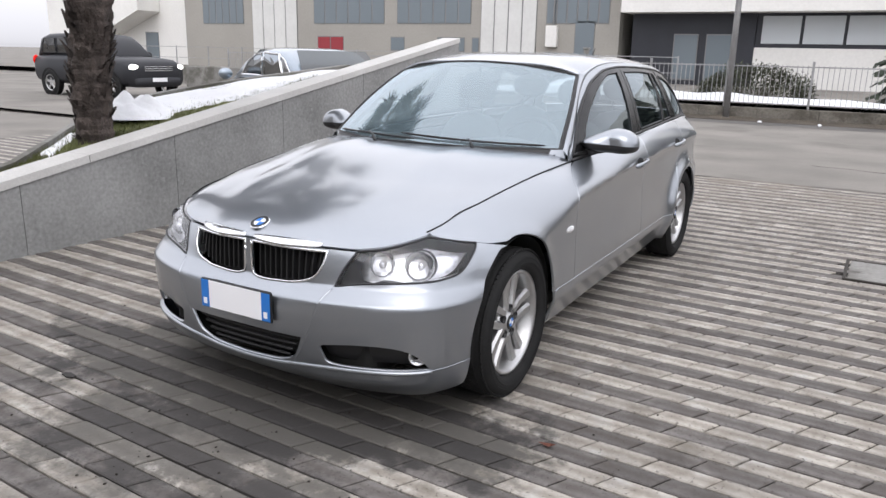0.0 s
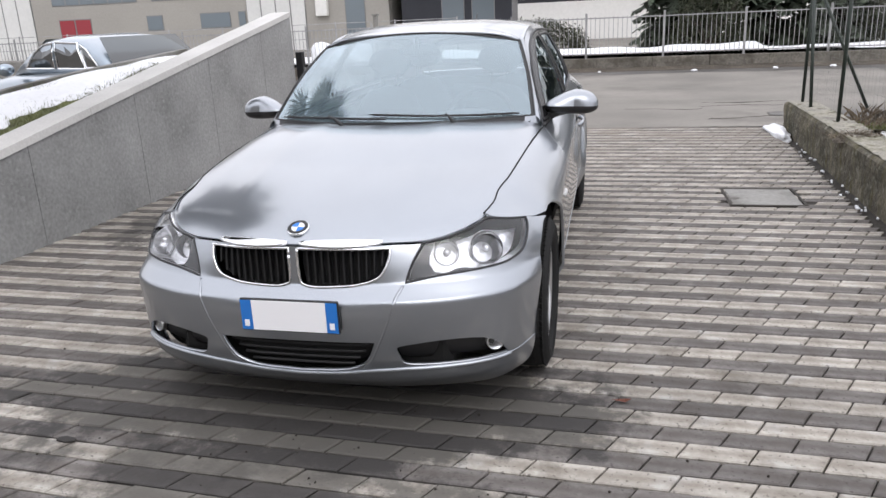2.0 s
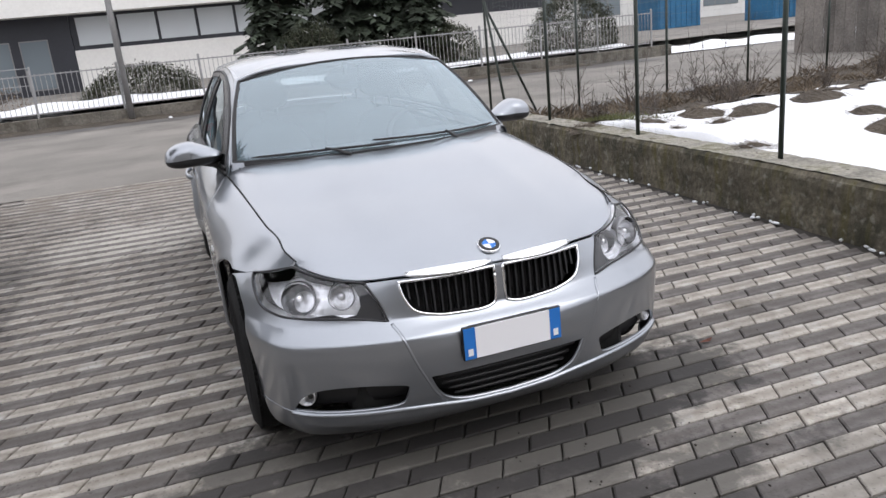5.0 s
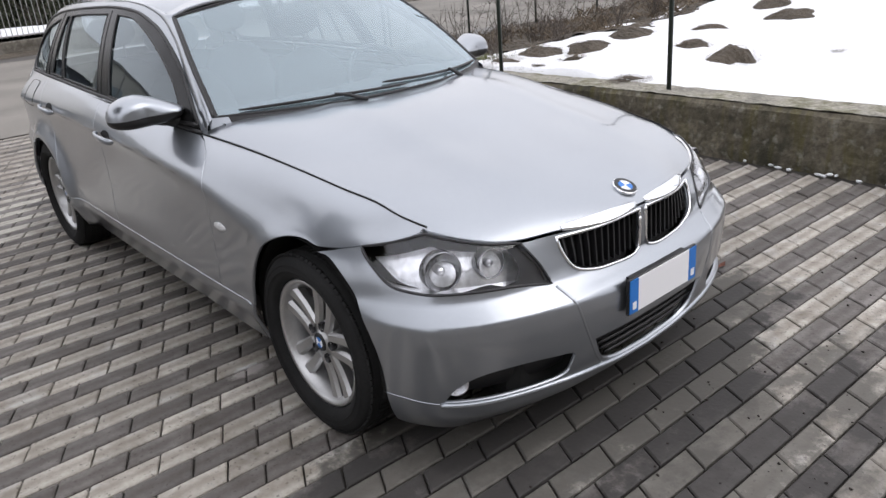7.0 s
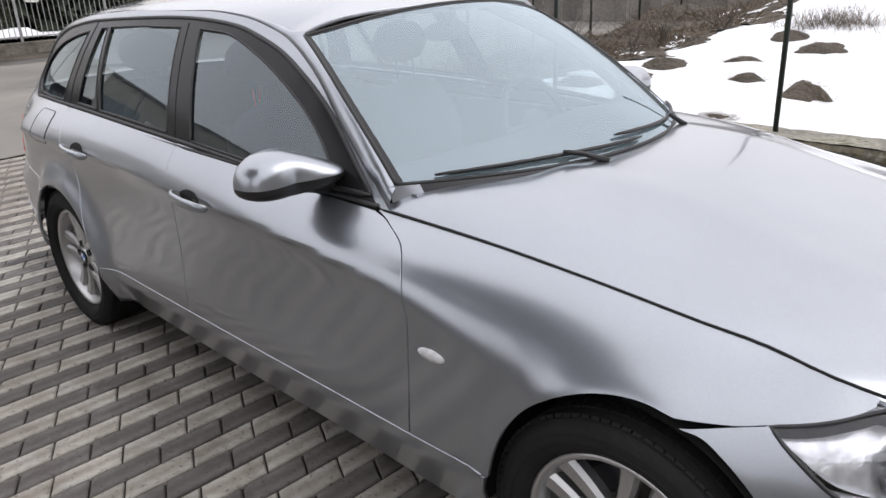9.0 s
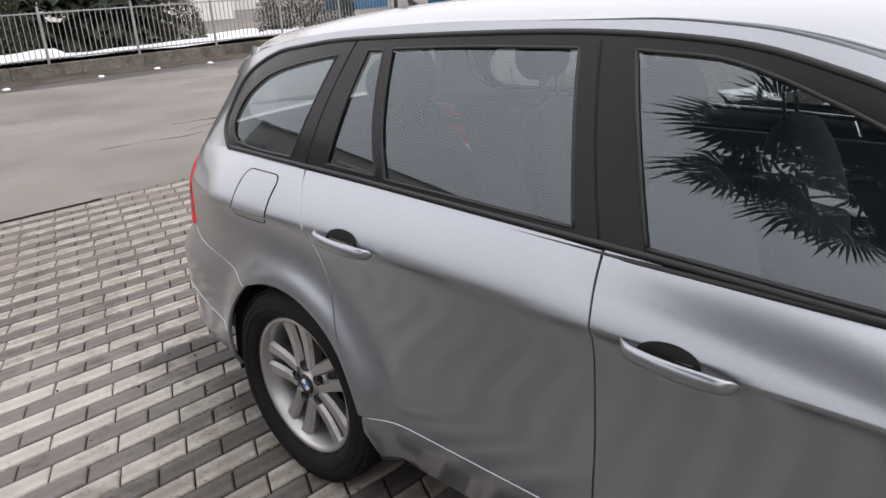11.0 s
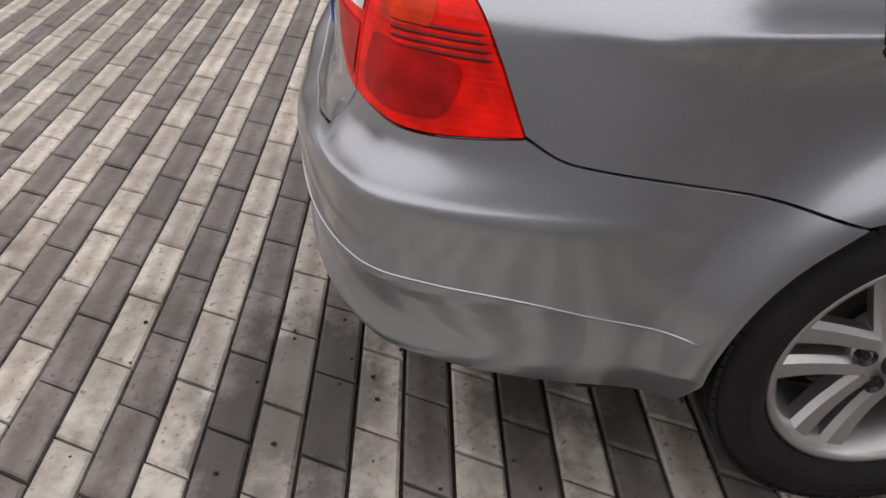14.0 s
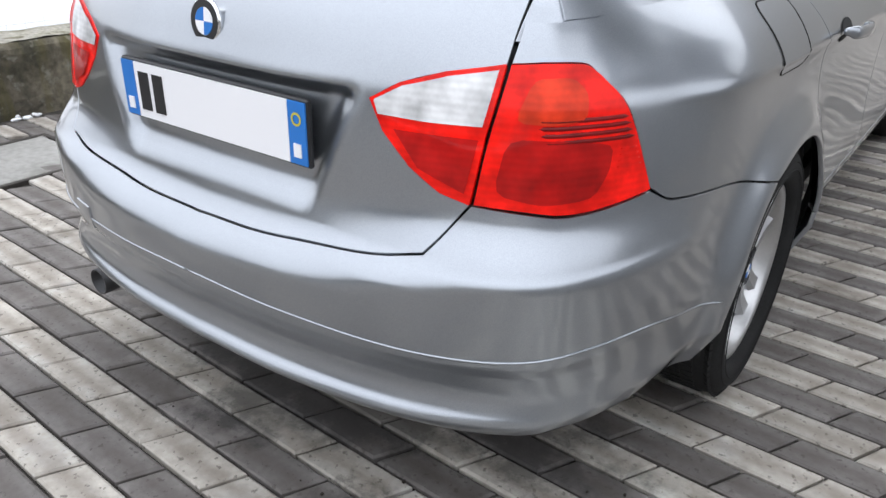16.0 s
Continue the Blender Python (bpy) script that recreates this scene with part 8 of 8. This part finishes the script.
for x in (-0.36, 0.36):
    seat(x, 0.05)
    seat(x, 0.92)
solid("rear_view_mirror", Shape().blob((0.0, -0.17, 1.275), (0.12, 0.018, 0.035), 16, 8, rough=0.0), CABIN, car, "interior mirror on the screen", smooth=True)
solid("mirror_stem", Shape().tube([(0, -0.19, 1.29), (0, -0.205, 1.345)], 0.012, 6), CABIN, car)


# ---- other cars in the street ----
def loft(rows, n=26):
    """A closed body from cross-sections (y, half width, z low, z high, roundness)."""
    s = Shape()
    vs = []
    for y, w, z0, z1, p in rows:
        for k in range(n):
            a = 2 * math.pi * k / n
            c, q = math.cos(a), math.sin(a)
            vs.append((w * math.copysign(abs(c) ** p, c), y, (z0 + z1) / 2 + (z1 - z0) / 2 * math.copysign(abs(q) ** p, q)))
    m = len(rows)
    s.add(vs, [(i * n + k, i * n + (k + 1) % n, (i + 1) * n + (k + 1) % n, (i + 1) * n + k) for i in range(m - 1) for k in range(n)] + [tuple(range(n)), tuple(range((m - 1) * n, m * n))])
    return s


def street_car(name, label, at, turn, suv, body_mat, lit):
    """A parked or waiting car seen from afar; its nose points along its own -y."""
    c = thing(name, label, "car", at, turn)
    if suv:
        rows = [(-2.28, 0.70, 0.42, 0.92, 0.5), (-2.22, 0.90, 0.36, 1.04, 0.45), (-1.9, 0.97, 0.34, 1.14, 0.4), (-1.1, 0.98, 0.33, 1.18, 0.36), (0, 0.985, 0.33, 1.20, 0.34), (1.4, 0.98, 0.34, 1.20, 0.36), (2.15, 0.95, 0.36, 1.18, 0.42), (2.30, 0.88, 0.42, 1.10, 0.5)]
        top = [(-1.0, 0.80, 1.12, 1.22, 0.5), (-0.55, 0.80, 1.12, 1.62, 0.42), (-0.25, 0.79, 1.12, 1.78, 0.36), (0.6, 0.79, 1.12, 1.83, 0.34), (1.7, 0.78, 1.12, 1.80, 0.36), (2.02, 0.76, 1.12, 1.72, 0.4), (2.24, 0.74, 1.12, 1.22, 0.5)]
        wy, wr = (-1.42, 1.42), 0.37
        sides = [((-0.50, 1.24), (0.30, 1.24), (0.30, 1.66), (-0.18, 1.66)), ((0.40, 1.24), (1.20, 1.24), (1.20, 1.67), (0.40, 1.67)), ((1.30, 1.24), (2.02, 1.24), (1.88, 1.64), (1.30, 1.66))]
        hw, lamp_z, gz = 0.80, 0.90, 0.86
    else:
        rows = [(-2.25, 0.62, 0.36, 0.66, 0.5), (-2.15, 0.82, 0.28, 0.74, 0.45), (-1.6, 0.90, 0.25, 0.86, 0.42), (-0.8, 0.91, 0.25, 0.93, 0.38), (0.3, 0.915, 0.25, 0.96, 0.36), (1.4, 0.90, 0.26, 0.97, 0.40), (2.1, 0.84, 0.30, 0.95, 0.45), (2.25, 0.72, 0.38, 0.88, 0.5)]
        top = [(-0.85, 0.74, 0.88, 0.96, 0.5), (-0.35, 0.72, 0.88, 1.26, 0.42), (0.05, 0.69, 0.88, 1.39, 0.38), (0.6, 0.68, 0.88, 1.43, 0.36), (1.1, 0.68, 0.88, 1.39, 0.38), (1.5, 0.70, 0.88, 1.22, 0.44), (1.9, 0.70, 0.88, 0.98, 0.5)]
        wy, wr = (-1.36, 1.36), 0.315
        sides = [((-0.45, 1.0), (0.32, 1.0), (0.32, 1.34), (0.05, 1.32), (-0.2, 1.2)), ((0.40, 1.0), (1.15, 1.0), (1.0, 1.33), (0.40, 1.35)), ((1.20, 1.01), (1.55, 1.02), (1.25, 1.24), (1.07, 1.31))]
        hw, lamp_z, gz = 0.72, 0.66, 0.60
    solid("body", loft(rows), body_mat, c, smooth=True)
    solid("cabin", loft(top), body_mat, c, "roof and pillars", smooth=True)

    def half_width(y, z):
        r = sorted(top)
        for a, b in zip(r, r[1:]):
            if a[0] <= y <= b[0]:
                t = (y - a[0]) / (b[0] - a[0])
                w, z0, z1, p = (a[k] + (b[k] - a[k]) * t for k in (1, 2, 3, 4))
                h = min(0.999, abs((z - (z0 + z1) / 2) / ((z1 - z0) / 2)))
                return w * max(0.0, 1 - h ** (2 / p)) ** (p / 2)
        return r[0][1]
    for sg in (1, -1):
        for poly in sides:
            pts = [Vector((sg * (half_width(y, z) + 0.006), y, z)) for y, z in resample(list(poly), 0.12)]
            cc = sum(pts, Vector()) / len(pts) + Vector((sg * 0.006, 0, 0))
            s = Shape()
            s.add([cc] + pts, [(0, k + 1, (k + 1) % len(pts) + 1) for k in range(len(pts))])
            solid("side_window", s, FAR_GLASS, c, "dark side window", smooth=False)
            ring = pts + pts[:1]
            solid("window_trim", Shape().tube([p + Vector((sg * 0.004, 0, 0)) for p in ring], 0.012, 5), CHROME if not suv else BLACK, c)
    y0, y1 = (-0.93, -0.38) if suv else (-0.80, -0.08)
    ztop = 1.66 if suv else 1.36
    zb = 1.22 if suv else 0.97
    for nm, ya, yb in (("windscreen", y0, y1), ("rear_window", 2.24 if suv else 1.86, 2.06 if suv else 1.42)):
        s = Shape()
        s.grid(lambda u, v, ya=ya, yb=yb: ((2 * u - 1) * (hw * 0.92 - 0.10 * v), ya + (yb - ya) * v + (0.05 if ya < 0 else -0.05) * (2 * u - 1) ** 2 + (-0.03 if ya < 0 else 0.03), zb + (ztop - zb) * v + 0.035), 10, 4)
        solid(nm, s, FAR_GLASS, c, smooth=True)
    for y in wy:
        for sg in (1, -1):
            w = Shape().lathe([(wr * 0.62, 0.10), (wr * 0.70, 0.115), (wr * 0.95, 0.11), (wr, 0.08), (wr, -0.10), (wr * 0.6, -0.11)], 28)
            m = pose(sg * (rows[3][1] - 0.10), y, wr, 0, 90 * sg, 0)
            t_ = solid("wheel", w, RUBBER, c, smooth=True)
            t_.matrix_basis = m
            sp_ = Shape().lathe([(0.0, 0.085), (wr * 0.12, 0.09), (wr * 0.16, 0.08)], 14)
            for k in range(5):
                sp_.box(wr * 0.10, wr * 0.63, -0.035, 0.035, 0.05, 0.085, 0.008, pose(0, 0, 0, 0, 0, 72 * k))
            sp_.lathe([(wr * 0.58, 0.09), (wr * 0.64, 0.105), (wr * 0.64, 0.02)], 28)
            solid("rim", sp_, ALLOY, t_, smooth=False)
            ar = Shape().lathe([(wr * 1.04, 0.0), (wr * 1.16, 0.0), (wr * 1.16, 0.05), (wr * 1.04, 0.05)], 30, pose(sg * (rows[3][1] - 0.045), y, wr, 0, 90 * sg, 0), closed=True)
            solid("wheel_arch", ar, UNDER, c)
    ny = rows[1][0]
    for sg in (1, -1):
        solid("headlamp", Shape().blob((sg * (rows[1][1] - 0.14), ny + 0.03, lamp_z), (0.17, 0.08, 0.09), 16, 8, rough=0.0), LAMP_LIT if lit else LAMP_SILVER, c, "headlamp, switched on" if lit else "clear headlamp", smooth=True)
        solid("tail_light", Shape().blob((sg * (rows[-2][1] - 0.09), rows[-2][0] + 0.06, lamp_z + 0.12), (0.10, 0.07, 0.14), 14, 8, rough=0.0), TAIL_RED, c, smooth=True)
        solid("mirror", Shape().blob((sg * 1.06 if suv else sg * 0.98, -0.55, 1.22 if suv else 1.0), (0.12, 0.08, 0.09), 12, 7, rough=0.0), body_mat, c, smooth=True)
    s = Shape().box(-0.50, 0.50, ny - 0.05, ny + 0.05, gz - 0.08, gz + 0.09, 0.01)
    g = solid("grille", s, BLACK, c)
    for k in range(3):
        solid("bar", Shape().box(-0.48, 0.48, ny - 0.062, ny - 0.05, gz - 0.06 + 0.055 * k, gz - 0.04 + 0.055 * k), LAMP_SILVER, g)
    solid("number_plate", Shape().box(-0.25, 0.25, rows[0][0] - 0.03, rows[0][0] + 0.02, 0.50, 0.61, 0.003), WHITE_P, c, "blank white plate")
    solid("bumper", loft([(rows[0][0] - 0.02, rows[0][1] + 0.06, 0.36 if suv else 0.27, 0.62 if suv else 0.5, 0.4), (rows[1][0] + 0.1, rows[1][1] + 0.02, 0.34 if suv else 0.26, 0.66 if suv else 0.52, 0.4)]), body_mat, c, smooth=True)
    return c


FAR_GLASS = glassy("far_car_glass", (0.25, 0.28, 0.28), 0.0, 0.5)
LAMP_LIT = plain("lit_headlamp", (0.9, 0.9, 0.88), 0.2, emit=(1.0, 0.97, 0.9), strength=2.5)
street_car("off_road_car", "dark blue-black off-road car with headlamps on in the street", (-18.4, 10.6, ground_z(0, 10.6)), 90, True, plain("black_blue_paint", (0.008, 0.009, 0.013), 0.55, 0.0, 0.1), True)
street_car("saloon_car", "silver-blue saloon parked on the neighbouring drive", (-6.52, 5.55, 0.012), 245, False, paint("pale_blue_paint", (0.28, 0.33, 0.38), 0.8, 0.3), False)


# ---- paving: alternating rows of light and dark setts ----
paving = thing("paving", "drive paved in alternating rows of light and dark concrete setts", "paving", kind="structure")
bed = Shape()
bed.grid(lambda u, v: (-2.98 + 6.15 * u, -9.5 + 15.1 * v, -0.017), 12, 30)
solid("joint_bed", bed, JOINT, paving, "dark sand between the setts", turn=False)
ROW, SETT = 0.1002, 0.2365
DRAIN = (1.94, 2.50, 1.43, 2.02)


SKEW = 0.050
TILT = -0.035   # the rows run a little askew to the car


def sett_shape(s, x0, x1, y0, y1, z, c=0.005, tilt=(0, 0)):
    """A slanted sett: its ends lean towards +x as they go up the drive."""
    zz = lambda x, y: z + tilt[0] * (x - x0) + tilt[1] * (y - y0)
    k = SKEW / ROW
    lo = [(x0, y0), (x1, y0), (x1 + k * (y1 - y0), y1), (x0 + k * (y1 - y0), y1)]
    hi = [(x0 + c * 1.6, y0 + c), (x1 - c * 0.7, y0 + c), (x1 - c * 1.6 + k * (y1 - y0), y1 - c), (x0 + c * 0.7 + k * (y1 - y0), y1 - c)]
    lo, hi = ([(x, y + TILT * x) for x, y in q] for q in (lo, hi))
    s.add([(x, y, -0.03) for x, y in lo] + [(x, y, zz(x, y) - c * 0.8) for x, y in lo] + [(x, y, zz(x, y)) for x, y in hi],
          [(0, 1, 5, 4), (1, 2, 6, 5), (2, 3, 7, 6), (3, 0, 4, 7), (4, 5, 9, 8), (5, 6, 10, 9), (6, 7, 11, 10), (7, 4, 8, 11), (8, 9, 10, 11)])


def joint_phase(i, x):
    """How far a row's joints have crept from an even bond, in setts, by row and place across the drive."""
    left = np.interp(i, [8, 10, 14, 18, 20, 36, 44, 52, 58], [0.22, 0.21, 0.34, 0.35, 0.50, 0.82, 0.97, 1.09, 1.16])
    right = np.interp(i, [-2, 2, 4, 6, 8, 10, 36, 46, 52, 58], [0.06, 0.04, -0.12, -0.17, -0.05, -0.11, 0.45, 0.70, 0.74, 0.85])
    return left + (right - left) * np.clip((x + 1.2) / 2.5, -0.4, 1.5)


sett_meshes = {}
for light in (True, False):
    for k in range(4):
        s = Shape()
        r = random.Random(40 + k)
        sett_shape(s, -SETT / 2 - SKEW / 2 + 0.0036, SETT / 2 - SKEW / 2 - 0.0036, -ROW / 2 + 0.0042, ROW / 2 - 0.0042, 0.0, 0.004 + 0.001 * k, (r.uniform(-0.006, 0.006), r.uniform(-0.012, 0.012)))
        me = s.mesh("sett")
        me.materials.append(PAVER_LIGHT if light else PAVER_DARK)
        sett_meshes[light, k] = me
r0 = random.Random(77)
rest = {True: Shape(), False: Shape()}
singles = 0
for i in range(-72, 80):
    y1 = -2.335 + ROW * i
    y0 = y1 - ROW
    if y1 > 5.66 or y0 < -9.4:
        continue
    light = i % 2 == 0
    off = -0.600 + 0.03725 * (i - 52) + (0 if light else 0.53 * SETT) - SKEW
    ends = []
    for j in range(-60, 80):
        x = off + j * SETT
        x += SETT * float(joint_phase(i, x)) + r0.uniform(-0.004, 0.004)
        if -3.2 < x < 3.3:
            ends.append(x)
    for x0, x1 in zip(ends, ends[1:]):
        a, b = max(x0, -2.93), min(x1, wall_x(y0) - 0.115)
        if b - a < 0.03:
            continue
        cx, cy = (a + b + SKEW) / 2, (y0 + y1) / 2
        if cy + TILT * cx > 5.52 or DRAIN[0] < cx < DRAIN[1] and DRAIN[2] < cy + TILT * cx < DRAIN[3]:
            continue
        dz = r0.uniform(-0.0015, 0.0015)
        near = (-1.2 < cx < 1.3 and -3.05 < cy < -2.0) or (-1.5 < cx < 0.3 and 2.2 < cy < 3.35)
        if near and b - a > SETT - 0.014 and singles < 300:
            ob = new("sett", sett_meshes[light, r0.randrange(4)])
            ob.parent, ob.location = paving, (cx, cy + TILT * cx, dz)
            ob.scale = ((b - a) / SETT, 1, 1)
            singles += 1
        else:
            sett_shape(rest[light], a + 0.0036, b - 0.0036, y0 + 0.0042, y1 - 0.0042, dz, 0.0055, (r0.uniform(-0.006, 0.006), r0.uniform(-0.012, 0.012)))
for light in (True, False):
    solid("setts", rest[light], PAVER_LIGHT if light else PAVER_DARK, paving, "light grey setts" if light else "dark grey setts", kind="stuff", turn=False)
drain = thing("drain_cover", "square concrete drain cover set into the paving", "drain cover", (DRAIN[0], DRAIN[2], 0))
w, d = DRAIN[1] - DRAIN[0], DRAIN[3] - DRAIN[2]
solid("cover", Shape().box(0.03, w - 0.03, 0.03, d - 0.03, -0.04, 0.002, 0.006), STONEKERB, drain)
fr = Shape()
for q in ((0.0, w, 0.0, 0.024), (0.0, w, d - 0.024, d), (0.0, 0.024, 0.026, d - 0.026), (w - 0.024, w, 0.026, d - 0.026)):
    fr.box(*q, -0.04, 0.004, 0.003)
solid("frame", fr, JOINT, drain, "rusty dark frame")
# the second drive beyond the planting strip
side = Shape()
for i in range(60):
    y0 = -9 + 0.2 * i
    side.box(-9.5, -3.2, y0, y0 + 0.1, -0.06, 0.012)
solid("side_drive_dark", side, PAVER_DARK, kind="structure", label="dark sett rows of the neighbouring drive", category="paving")
side = Shape()
for i in range(60):
    y0 = -9 + 0.2 * i
    side.box(-9.5, -3.2, y0 + 0.105, y0 + 0.195, -0.06, 0.012)
solid("side_drive_light", side, PAVER_LIGHT, kind="structure", label="light sett rows of the neighbouring drive", category="paving")
# fallen leaf and snow crumbs
lf = Shape()
lf.add([(0, 0, 0.006), (0.03, 0.012, 0.012), (0.055, 0.0, 0.02), (0.03, -0.015, 0.010), (0.028, 0, 0.004), (-0.02, 0.004, 0.008)], [(0, 4, 1), (1, 4, 2), (2, 4, 3), (3, 4, 0), (5, 0, 1)])
leaf = solid("fallen_leaf", lf, surf("dead_leaf", (0.10, 0.035, 0.022), 0.8, var=0.3, bump=0.2), label="curled brown dead leaf on the setts", category="leaf", turn=False)
leaf.location = (1.125, -1.732, 0.0)
scrap = Shape().prism([(-0.035, -0.012), (0.01, -0.02), (0.04, -0.008), (0.03, 0.012), (-0.012, 0.018), (-0.04, 0.008)], 0.001, 0.007)
scrap_ = solid("bark_scrap", scrap, surf("wet_bark", (0.016, 0.014, 0.012), 0.7, var=0.3, bump=0.4), label="flat dark scrap of wet bark on the setts", category="bark")
scrap_.location = (-0.873, -2.313, 0.0)
grit = Shape()
for k in range(200):
    gx, gy = (r0.gauss(0.2, 0.9), r0.gauss(-2.4, 0.6)) if k < 170 else (r0.gauss(-0.6, 0.4), r0.gauss(2.5, 0.3))
    if -2.3 < gx < 2.5:
        q_ = r0.uniform(0.25, 0.9)
        grit.blob((gx, gy, 0.003), (0.0055 * q_, 0.007 * q_, 0.004 * q_), 6, 4, k, 0.5)
solid("soil_crumbs", grit, surf("dark_soil", (0.022, 0.017, 0.013), 0.95, var=0.3, bump=0.3), label="scattered crumbs of dark soil on the setts", category="soil", kind="stuff")
snowl = Shape().blob((2.905, 4.85, 0.0), (0.11, 0.52, 0.07), 26, 9, 3, 0.7)
solid("snow_mound", snowl, SNOW, label="small rest of snow at the garden wall's corner", category="snow", smooth=True)
crumbs = Shape()
for k in range(60):
    y = r0.uniform(-3.5, 4.3)
    crumbs.blob((wall_x(y) - 0.02 - abs(r0.gauss(0, 0.05)), y, 0.006), (0.012 * r0.uniform(0.4, 1.6), 0.02 * r0.uniform(0.4, 1.6), 0.01), 6, 4, k, 0.4)
solid("snow_crumbs", crumbs, SNOW, label="crumbs of snow along the garden wall", category="snow", kind="stuff", smooth=True)
for x, y in ((0.6, 16.6), (3.0, 16.3), (5.0, 16.5), (6.4, 16.7), (7.6, 16.4), (-0.8, 16.7)):
    solid("snow_clod", Shape().blob((x, y, ground_z(x, y) + 0.02), (r0.uniform(0.04, 0.09), 0.05, 0.035), 8, 5, x, 0.4), SNOW, label="small clod of snow on the street's edge", category="snow", smooth=True, group="snow clods on the street")
